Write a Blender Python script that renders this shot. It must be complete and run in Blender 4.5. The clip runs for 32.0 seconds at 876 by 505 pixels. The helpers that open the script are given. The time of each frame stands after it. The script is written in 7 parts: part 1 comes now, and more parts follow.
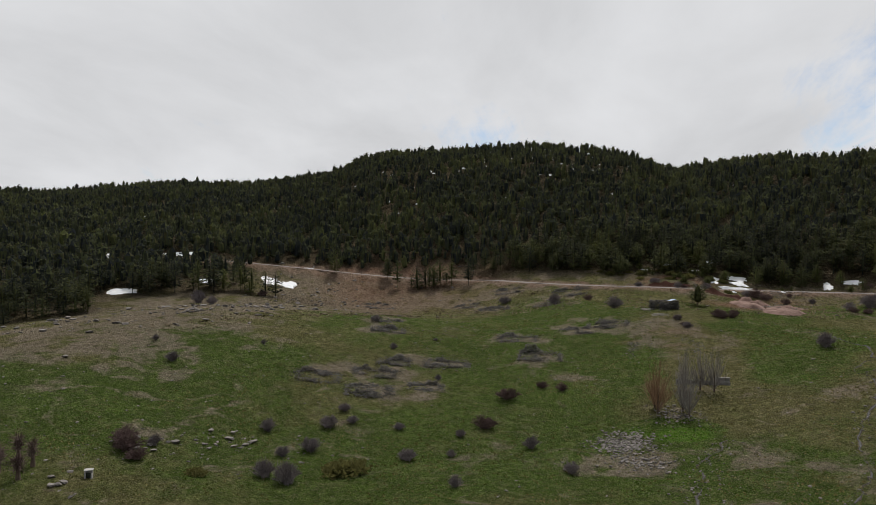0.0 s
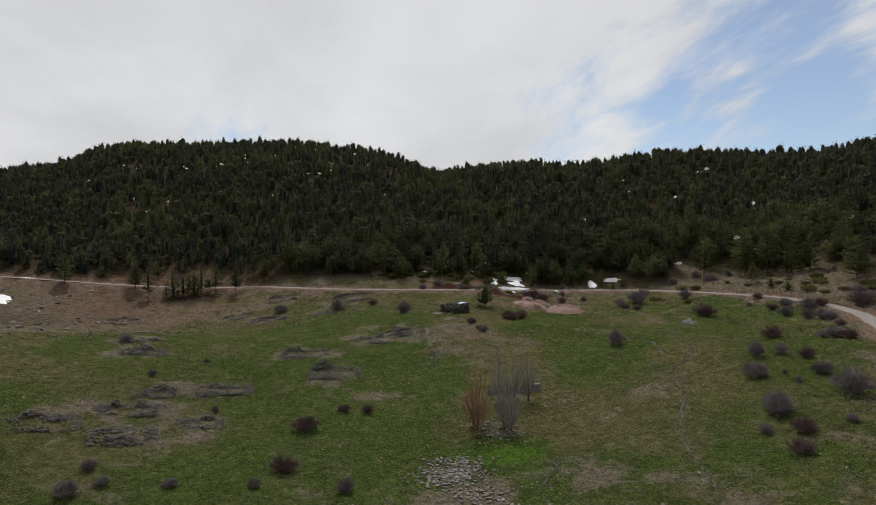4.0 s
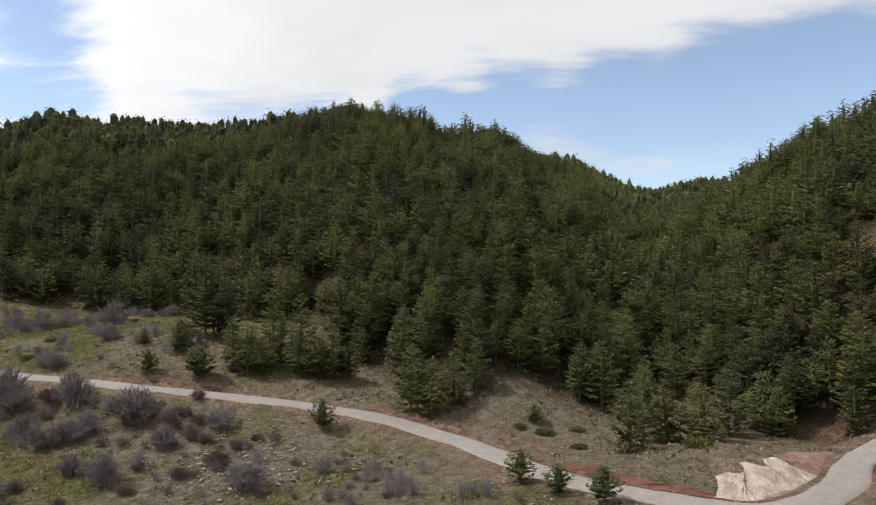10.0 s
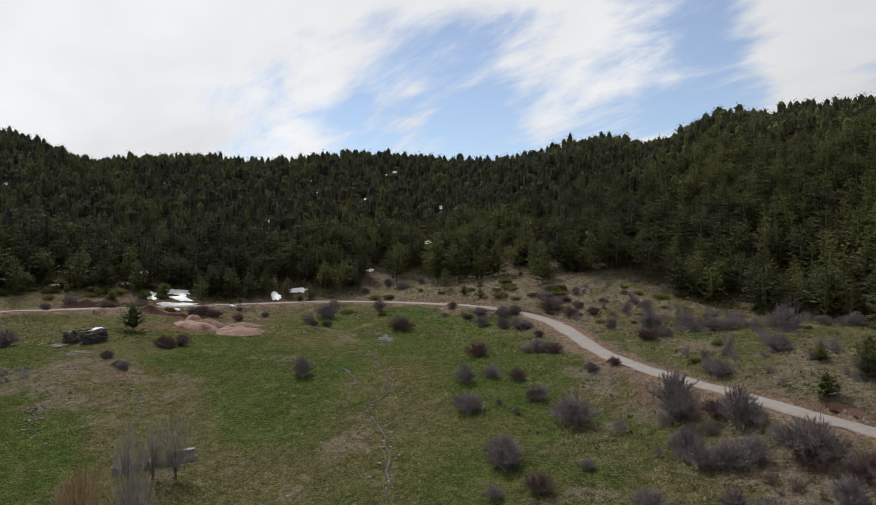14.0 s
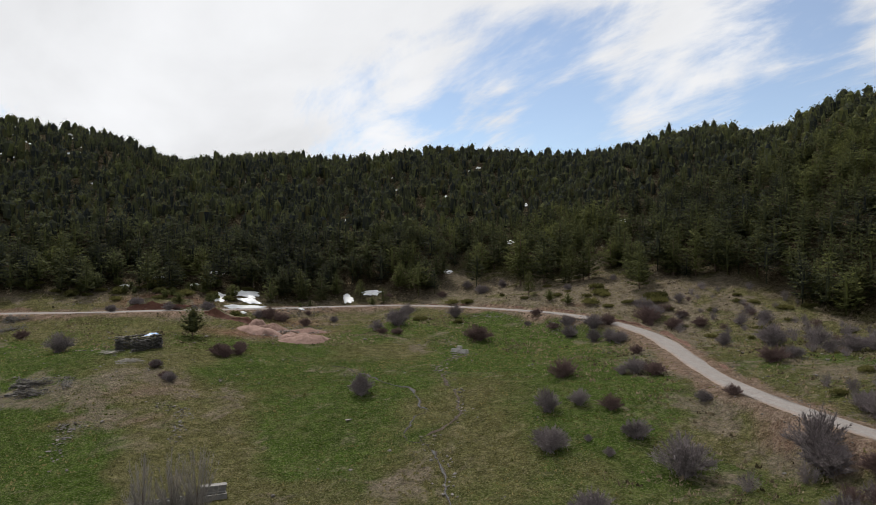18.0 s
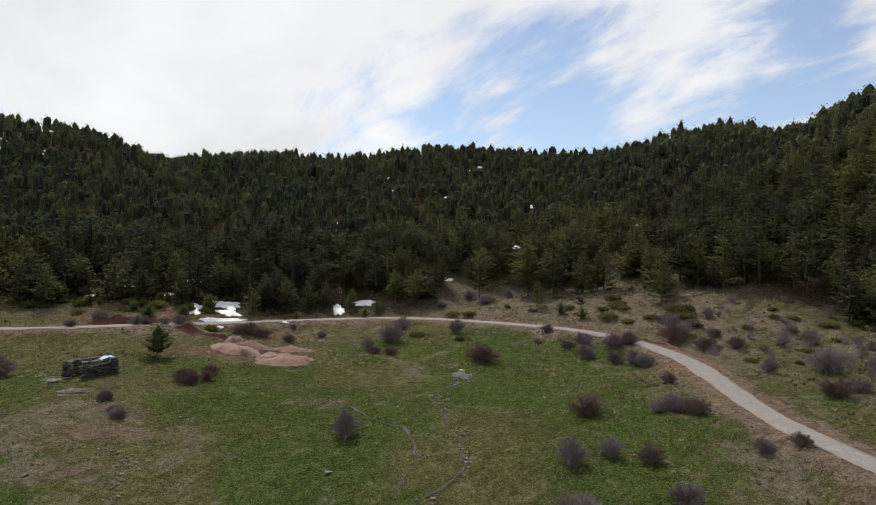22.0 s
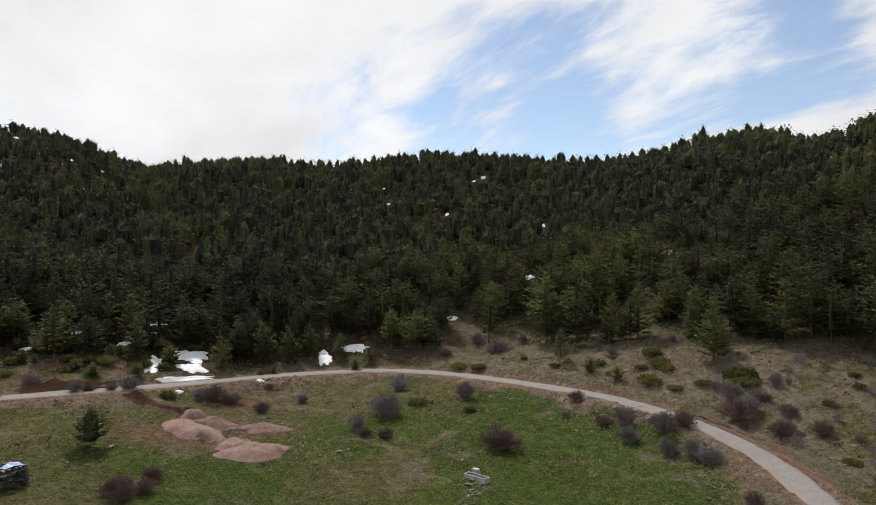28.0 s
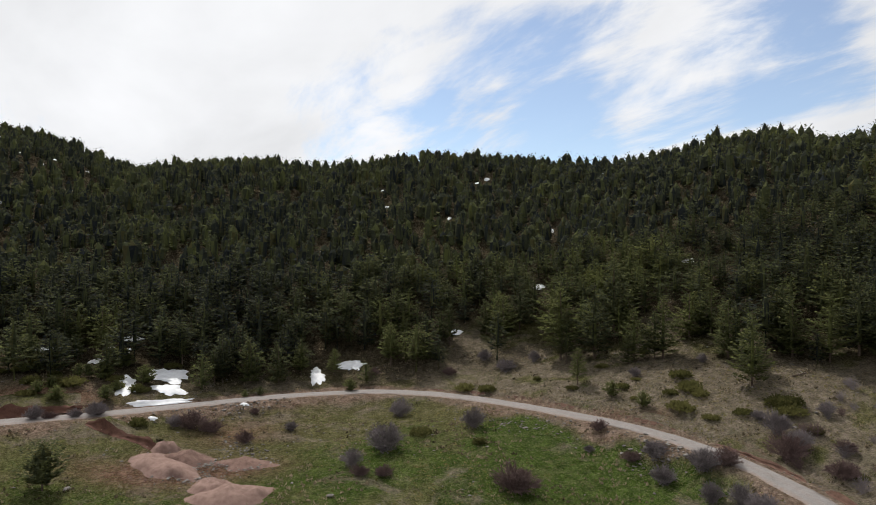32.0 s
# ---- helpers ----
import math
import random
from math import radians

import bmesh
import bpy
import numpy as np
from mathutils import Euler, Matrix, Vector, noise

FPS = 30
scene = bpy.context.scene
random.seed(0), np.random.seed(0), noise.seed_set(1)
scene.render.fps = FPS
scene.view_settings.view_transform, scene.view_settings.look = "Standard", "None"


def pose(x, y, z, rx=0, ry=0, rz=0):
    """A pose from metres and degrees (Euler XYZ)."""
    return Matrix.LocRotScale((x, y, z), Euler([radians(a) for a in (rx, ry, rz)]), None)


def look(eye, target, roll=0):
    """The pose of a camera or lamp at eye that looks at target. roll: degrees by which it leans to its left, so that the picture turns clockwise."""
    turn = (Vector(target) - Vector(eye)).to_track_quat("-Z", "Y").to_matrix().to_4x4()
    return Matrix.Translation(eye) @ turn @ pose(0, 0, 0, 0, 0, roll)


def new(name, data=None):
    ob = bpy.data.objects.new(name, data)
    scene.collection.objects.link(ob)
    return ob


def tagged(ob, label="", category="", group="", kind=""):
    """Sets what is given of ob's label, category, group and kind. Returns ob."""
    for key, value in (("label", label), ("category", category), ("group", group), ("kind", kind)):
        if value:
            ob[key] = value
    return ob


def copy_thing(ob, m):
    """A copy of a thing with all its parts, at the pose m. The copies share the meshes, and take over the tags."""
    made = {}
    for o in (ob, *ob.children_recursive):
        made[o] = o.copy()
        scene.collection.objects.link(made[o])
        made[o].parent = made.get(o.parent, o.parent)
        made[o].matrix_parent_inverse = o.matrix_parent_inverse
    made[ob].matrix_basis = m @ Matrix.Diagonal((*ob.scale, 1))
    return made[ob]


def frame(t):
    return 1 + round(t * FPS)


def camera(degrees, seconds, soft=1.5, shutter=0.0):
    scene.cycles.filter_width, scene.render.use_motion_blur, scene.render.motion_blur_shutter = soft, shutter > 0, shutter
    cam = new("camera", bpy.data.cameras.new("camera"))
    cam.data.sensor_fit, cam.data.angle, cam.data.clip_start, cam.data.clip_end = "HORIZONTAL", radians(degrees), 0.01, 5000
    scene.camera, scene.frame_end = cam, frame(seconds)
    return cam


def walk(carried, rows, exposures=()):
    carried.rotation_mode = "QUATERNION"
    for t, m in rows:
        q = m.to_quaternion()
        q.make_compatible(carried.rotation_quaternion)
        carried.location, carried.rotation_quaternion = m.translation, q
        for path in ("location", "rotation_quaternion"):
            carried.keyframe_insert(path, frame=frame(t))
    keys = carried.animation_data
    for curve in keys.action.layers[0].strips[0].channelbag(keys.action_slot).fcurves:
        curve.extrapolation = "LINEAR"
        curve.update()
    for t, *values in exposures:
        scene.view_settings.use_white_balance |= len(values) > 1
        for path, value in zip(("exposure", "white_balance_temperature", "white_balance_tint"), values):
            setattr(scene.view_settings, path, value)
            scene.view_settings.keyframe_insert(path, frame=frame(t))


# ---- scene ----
cam = camera(65.5, 32.0, 0.8)
PATH = [
    (0, pose(14.21, -55.38, 24.62, 89.58, -0.25, 38.73)),
    (0.5, pose(12.22, -54.26, 24.59, 89.59, -0.22, 39.08)),
    (0.7, pose(11.39, -53.74, 24.61, 89.60, -0.26, 39.00)),
    (0.8, pose(10.97, -53.49, 24.61, 89.61, -0.28, 35.59)),
    (0.9, pose(10.56, -53.23, 24.62, 89.61, -0.30, 33.24)),
    (1, pose(10.14, -52.97, 24.63, 89.62, -0.32, 32.88)),
    (1.5, pose(8.07, -51.67, 24.68, 89.61, -0.34, 32.77)),
    (2, pose(6.03, -50.34, 24.69, 89.65, -0.28, 32.75)),
    (2.5, pose(4.04, -48.73, 24.64, 89.68, -0.17, 32.74)),
    (2.7, pose(3.26, -47.91, 24.58, 89.73, -0.21, 32.77)),
    (2.8, pose(2.88, -47.49, 24.56, 89.76, -0.24, 32.24)),
    (2.9, pose(2.49, -47.08, 24.53, 89.78, -0.26, 26.81)),
    (3, pose(2.10, -46.67, 24.50, 89.81, -0.28, 22.56)),
    (3.1, pose(1.68, -46.28, 24.48, 89.81, -0.18, 20.33)),
    (3.5, pose(0.02, -44.72, 24.38, 89.82, 0.21, 19.87)),
    (5.5, pose(-5.83, -35.94, 23.23, 90.36, -0.11, 4.70)),
    (5.9, pose(-7.00, -34.18, 23.00, 90.46, -0.17, -1.67)),
    (6, pose(-7.29, -33.74, 22.94, 90.49, -0.19, -5.52)),
    (6.1, pose(-7.54, -33.33, 22.90, 90.51, -0.13, -12.60)),
    (6.2, pose(-7.78, -32.93, 22.85, 90.53, -0.07, -19.55)),
    (6.3, pose(-8.03, -32.52, 22.81, 90.56, -0.00, -27.23)),
    (6.4, pose(-8.27, -32.12, 22.76, 90.58, 0.06, -34.96)),
    (6.5, pose(-8.52, -31.71, 22.72, 90.60, 0.12, -42.51)),
    (6.6, pose(-8.74, -31.28, 22.71, 90.74, -0.19, -50.41)),
    (6.7, pose(-8.97, -30.84, 22.69, 90.89, -0.50, -57.53)),
    (7, pose(-9.62, -29.52, 22.69, 90.89, -0.42, -60.62)),
    (7.5, pose(-10.54, -28.08, 22.79, 90.80, -0.36, -60.71)),
    (8, pose(-11.16, -26.87, 23.08, 90.79, -0.32, -60.71)),
    (8.5, pose(-11.42, -25.68, 23.26, 90.73, -0.24, -60.72)),
    (9, pose(-11.38, -24.51, 23.40, 90.68, -0.23, -60.71)),
    (9.5, pose(-11.16, -23.34, 23.53, 90.63, -0.20, -60.73)),
    (10, pose(-10.88, -22.17, 23.71, 90.52, -0.12, -59.82)),
    (10.5, pose(-10.47, -21.02, 23.94, 90.44, -0.08, -59.91)),
    (10.8, pose(-10.16, -20.22, 24.08, 90.50, 0.50, -58.35)),
    (10.9, pose(-10.02, -19.96, 24.11, 90.36, 0.32, -55.01)),
    (11, pose(-9.87, -19.70, 24.15, 90.22, 0.14, -47.41)),
    (11.2, pose(-9.47, -19.24, 24.19, 90.24, 0.27, -34.23)),
    (11.4, pose(-9.06, -18.78, 24.24, 90.25, 0.40, -29.51)),
    (11.5, pose(-8.86, -18.55, 24.26, 90.26, 0.47, -27.36)),
    (11.6, pose(-8.57, -18.35, 24.25, 90.27, 0.42, -18.62)),
    (11.7, pose(-8.29, -18.16, 24.24, 90.28, 0.38, -11.78)),
    (11.8, pose(-8.00, -17.96, 24.23, 90.30, 0.33, -9.18)),
    (12, pose(-7.43, -17.57, 24.21, 90.32, 0.24, -9.11)),
    (12.5, pose(-6.11, -16.25, 24.28, 90.29, 0.23, -9.07)),
    (13, pose(-4.84, -14.61, 24.35, 90.21, 0.36, -9.00)),
    (13.5, pose(-3.91, -12.84, 24.43, 90.19, 0.30, -9.04)),
    (13.8, pose(-3.55, -11.84, 24.54, 90.15, 0.32, -9.37)),
    (14, pose(-3.31, -11.18, 24.62, 90.12, 0.33, -7.48)),
    (14.1, pose(-3.10, -10.89, 24.66, 90.11, 0.32, -4.55)),
    (14.2, pose(-2.90, -10.60, 24.70, 90.10, 0.30, -0.84)),
    (14.5, pose(-2.28, -9.72, 24.82, 90.06, 0.26, -0.15)),
    (17, pose(-0.00, 0.00, 25.00, 90.06, 0.21, -0.00)),
    (18, pose(0.24, 4.10, 25.14, 90.05, 0.14, -0.02)),
    (19, pose(0.42, 8.28, 25.12, 90.08, 0.10, -0.02)),
    (20, pose(0.41, 12.38, 25.17, 90.08, 0.04, -0.06)),
    (21, pose(0.23, 16.35, 25.52, 90.06, 0.02, -0.13)),
    (21.5, pose(0.17, 18.32, 26.14, 90.08, -0.00, -0.13)),
    (22, pose(0.12, 20.27, 26.84, 90.06, -0.01, -0.13)),
    (22.5, pose(0.00, 22.23, 27.56, 90.04, -0.01, -0.17)),
    (23, pose(-0.07, 24.16, 28.21, 90.05, -0.05, -0.18)),
    (23.5, pose(-0.14, 26.19, 28.85, 90.11, 0.01, -0.17)),
    (24, pose(-0.28, 28.23, 29.51, 90.13, 0.02, -0.19)),
    (24.5, pose(-0.51, 30.40, 30.26, 90.11, -0.05, -0.26)),
    (25, pose(-0.77, 32.46, 31.18, 90.02, -0.03, -0.32)),
    (25.5, pose(-1.00, 34.34, 32.10, 89.95, -0.01, -0.35)),
    (27.5, pose(-0.92, 42.67, 35.37, 89.68, 0.21, -0.29)),
    (28, pose(-1.15, 44.90, 36.04, 89.62, 0.16, -0.41)),
    (28.5, pose(-1.43, 47.12, 36.64, 89.62, 0.10, -0.54)),
    (29, pose(-1.66, 49.16, 37.02, 89.63, 0.01, -0.65)),
    (29.5, pose(-1.76, 51.06, 37.04, 89.67, -0.07, -0.69)),
    (30, pose(-1.89, 52.92, 36.97, 89.76, -0.17, -0.76)),
    (30.5, pose(-2.02, 54.66, 37.07, 90.10, -0.23, -0.81)),
    (31, pose(-2.02, 55.99, 37.21, 90.03, -0.21, -0.75)),
    (31.5, pose(-2.06, 56.89, 37.32, 89.94, -0.11, -0.67)),
    (32, pose(-2.21, 57.47, 37.33, 89.76, -0.02, -0.59)),
]
walk(cam, PATH, [(0, -0.53), (3.5, -0.53), (5.8, -0.4), (6.8, 0.2), (10.9, 0.2), (11.8, -0.24), (17, -0.2), (23, -0.16), (32, -0.14)])

# ---- light ----
SUN_BEARING, SUN_HEIGHT = -25.0, 54.0          # degrees from +y to the right, degrees above the horizon


def build_sky():
    world = bpy.data.worlds.new("sky")
    scene.world = world
    world.use_nodes = True
    nt = world.node_tree
    nt.nodes.clear()
    N, L = nt.nodes.new, nt.links.new
    out, back = N("ShaderNodeOutputWorld"), N("ShaderNodeBackground")
    sky = N("ShaderNodeTexSky")
    sky.sky_type, sky.sun_disc = "NISHITA", False
    sky.sun_elevation, sky.sun_rotation = radians(SUN_HEIGHT), radians(SUN_BEARING % 360)
    sky.air_density, sky.dust_density, sky.ozone_density, sky.altitude = 1.0, 0.5, 1.2, 1300
    gain = N("ShaderNodeVectorMath")
    gain.operation = "SCALE"
    gain.inputs[3].default_value = 0.14
    L(sky.outputs[0], gain.inputs[0])
    # clouds: a flat layer seen in perspective, thicker towards the sun's side
    co = N("ShaderNodeTexCoord")
    sep = N("ShaderNodeSeparateXYZ")
    L(co.outputs["Generated"], sep.inputs[0])

    def m(op, a, b=None, c=None):
        n = N("ShaderNodeMath")
        n.operation = op
        for i, v in enumerate((a, b, c)):
            if v is None:
                continue
            if isinstance(v, (int, float)):
                n.inputs[i].default_value = v
            else:
                L(v, n.inputs[i])
        return n.outputs[0]

    up = m("ADD", m("MAXIMUM", sep.outputs[2], 0.0), 0.26)
    flat = N("ShaderNodeCombineXYZ")
    L(m("DIVIDE", sep.outputs[0], up), flat.inputs[0])
    L(m("DIVIDE", sep.outputs[1], up), flat.inputs[1])
    turn = N("ShaderNodeMapping")
    turn.inputs["Rotation"].default_value = (0, 0, radians(CLOUD_TURN))
    L(flat.outputs[0], turn.inputs[0])

    def cloud_noise(scale, detail, rough, warp, along=0.6):
        """Noise drawn out along the wind; along: how much."""
        pull = N("ShaderNodeMapping")
        pull.inputs["Scale"].default_value = (along, 1.0, 1.0)
        L(turn.outputs[0], pull.inputs[0])
        n = N("ShaderNodeTexNoise")
        n.inputs["Scale"].default_value, n.inputs["Detail"].default_value = scale, detail
        n.inputs["Roughness"].default_value, n.inputs["Distortion"].default_value = rough, warp
        L(pull.outputs[0], n.inputs["Vector"])
        return n.outputs[0]

    big, fine, streak = cloud_noise(0.95, 3, 0.5, 0.3), cloud_noise(3.4, 10, 0.62, 0.5, 0.5), cloud_noise(2.0, 8, 0.58, 0.7, 0.28)
    side = m("ADD", m("MULTIPLY", sep.outputs[0], -0.35), m("MULTIPLY", sep.outputs[2], 0.9))
    dense = m("ADD", m("ADD", m("MULTIPLY", big, 0.6), m("ADD", m("MULTIPLY", fine, 1.2), m("MULTIPLY", streak, 1.9))), m("ADD", side, -0.84))
    for bearing, above, reach, depth in CLOUD_GAPS:
        ang = radians(bearing), radians(above)
        dot = N("ShaderNodeVectorMath")
        dot.operation = "DOT_PRODUCT"
        L(co.outputs["Generated"], dot.inputs[0])
        dot.inputs[1].default_value = (math.sin(ang[0]) * math.cos(ang[1]), math.cos(ang[0]) * math.cos(ang[1]), math.sin(ang[1]))
        near = N("ShaderNodeMapRange")
        near.interpolation_type = "SMOOTHSTEP"
        near.inputs[1].default_value, near.inputs[2].default_value = math.cos(radians(reach)), 1.0
        L(dot.outputs["Value"], near.inputs[0])
        dense = m("SUBTRACT", dense, m("MULTIPLY", near.outputs[0], depth))
    cover = N("ShaderNodeMapRange")
    cover.interpolation_type = "SMOOTHSTEP"
    L(dense, cover.inputs[0])
    cover.inputs[1].default_value, cover.inputs[2].default_value = CLOUD_EDGE
    cover.inputs[3].default_value, cover.inputs[4].default_value = 0.16, 1.0
    body = N("ShaderNodeMapRange")
    L(cloud_noise(1.8, 6, 0.55, 0.3), body.inputs[0])
    body.inputs[1].default_value, body.inputs[2].default_value = 0.3, 0.7
    body.inputs[3].default_value, body.inputs[4].default_value = 0.87, 1.09
    away = N("ShaderNodeMapRange")          # clouds are dimmer on the side away from the sun
    away.interpolation_type = "SMOOTHSTEP"
    L(sep.outputs[0], away.inputs[0])
    away.inputs[1].default_value, away.inputs[2].default_value = 0.25, 0.9
    away.inputs[3].default_value, away.inputs[4].default_value = 1.0, 0.72
    white = N("ShaderNodeCombineXYZ")
    for i, k in enumerate((0.985, 0.995, 1.02)):
        L(m("MULTIPLY", m("MULTIPLY", body.outputs[0], k), away.outputs[0]), white.inputs[i])
    mix = N("ShaderNodeMix")
    mix.data_type = "VECTOR"
    L(cover.outputs[0], mix.inputs[0])
    L(gain.outputs[0], mix.inputs[4])
    L(white.outputs[0], mix.inputs[5])
    L(mix.outputs[1], back.inputs[0])
    back.inputs[1].default_value = 1.0
    L(back.outputs[0], out.inputs[0])


# thin places in the cloud: bearing, height, reach in degrees, depth
CLOUD_GAPS = [(6, 10.5, 11, 0.28), (14, 12, 10, 0.18), (28, 16.5, 9, 0.24), (23, 10, 7, 0.12), (-60, 9, 7, 0.34), (-7, 17, 7, 0.14), (100, 12, 9, 0.15)]
# the edge of the broad cloud band rises to the right: thin below it, thick above
CLOUD_GAPS += [(46 + 8 * k, 10.4 + 1.0 * k, 8, 0.26 - 0.03 * max(0, k - 1)) for k in range(6)] + [(38 + 8 * k, 16.4 + 1.2 * k, 8, -0.42) for k in range(8)]
CLOUD_TURN, CLOUD_EDGE = 62.0, (0.74, 1.16)
build_sky()
sun = new("sun", bpy.data.lights.new("sun", "SUN"))
sun.data.energy, sun.data.angle, sun.data.color = 4.5, radians(0.6), (1.0, 0.96, 0.905)
b, e = radians(SUN_BEARING), radians(SUN_HEIGHT)
sun.matrix_basis = look((math.sin(b) * math.cos(e) * 900, math.cos(b) * math.cos(e) * 900, math.sin(e) * 900), (0, 0, 0))


# ---- materials ----
class Shader:
    """A small helper round a principled material's nodes."""

    def __init__(self, name, rough=0.9, spec=0.25):
        self.mat = bpy.data.materials.new(name)
        self.mat.use_nodes = True
        self.nt = self.mat.node_tree
        self.bsdf = self.nt.nodes["Principled BSDF"]
        self.bsdf.inputs["Roughness"].default_value = rough
        self.bsdf.inputs["Specular IOR Level"].default_value = spec
        self.place = None

    def node(self, kind):
        return self.nt.nodes.new(kind)

    def link(self, a, b):
        self.nt.links.new(a, b)

    def coords(self):
        if self.place is None:
            self.place = self.node("ShaderNodeNewGeometry").outputs["Position"]
        return self.place

    def noise(self, scale, detail=4.0, rough=0.55, warp=0.0, lo=0.35, hi=0.65, object_space=False):
        n = self.node("ShaderNodeTexNoise")
        n.inputs["Scale"].default_value, n.inputs["Detail"].default_value = scale, detail
        n.inputs["Roughness"].default_value, n.inputs["Distortion"].default_value = rough, warp
        if object_space:
            self.link(self.node("ShaderNodeTexCoord").outputs["Object"], n.inputs["Vector"])
        else:
            self.link(self.coords(), n.inputs["Vector"])
        r = self.node("ShaderNodeMapRange")
        r.inputs[1].default_value, r.inputs[2].default_value = lo, hi
        self.link(n.outputs[0], r.inputs[0])
        return r.outputs[0]

    def math(self, op, a, b=0.0, clamp=False):
        n = self.node("ShaderNodeMath")
        n.operation, n.use_clamp = op, clamp
        for i, v in enumerate((a, b)):
            if isinstance(v, (int, float)):
                n.inputs[i].default_value = v
            else:
                self.link(v, n.inputs[i])
        return n.outputs[0]

    def mix(self, fac, a, b):
        n = self.node("ShaderNodeMix")
        n.data_type = "RGBA"
        for i, v in ((0, fac), (6, a), (7, b)):
            if isinstance(v, (int, float)):
                n.inputs[i].default_value = v
            elif isinstance(v, tuple):
                n.inputs[i].default_value = (*v, 1)
            else:
                self.link(v, n.inputs[i])
        return n.outputs[2]

    def ramp(self, value, lo, hi):
        r = self.node("ShaderNodeMapRange")
        r.interpolation_type = "SMOOTHSTEP"
        r.inputs[1].default_value, r.inputs[2].default_value = lo, hi
        self.link(value, r.inputs[0])
        return r.outputs[0]

    def attribute(self, name):
        n = self.node("ShaderNodeAttribute")
        n.attribute_name = name
        return n.outputs["Fac"]

    def island(self):
        return self.node("ShaderNodeNewGeometry").outputs["Random Per Island"]

    def bump(self, height, strength=0.5, distance=0.1):
        n = self.node("ShaderNodeBump")
        n.inputs["Strength"].default_value, n.inputs["Distance"].default_value = strength, distance
        self.link(height, n.inputs["Height"])
        self.link(n.outputs[0], self.bsdf.inputs["Normal"])

    def done(self, colour):
        if isinstance(colour, tuple):
            self.bsdf.inputs["Base Color"].default_value = (*colour, 1)
        else:
            self.link(colour, self.bsdf.inputs["Base Color"])
        return self.mat


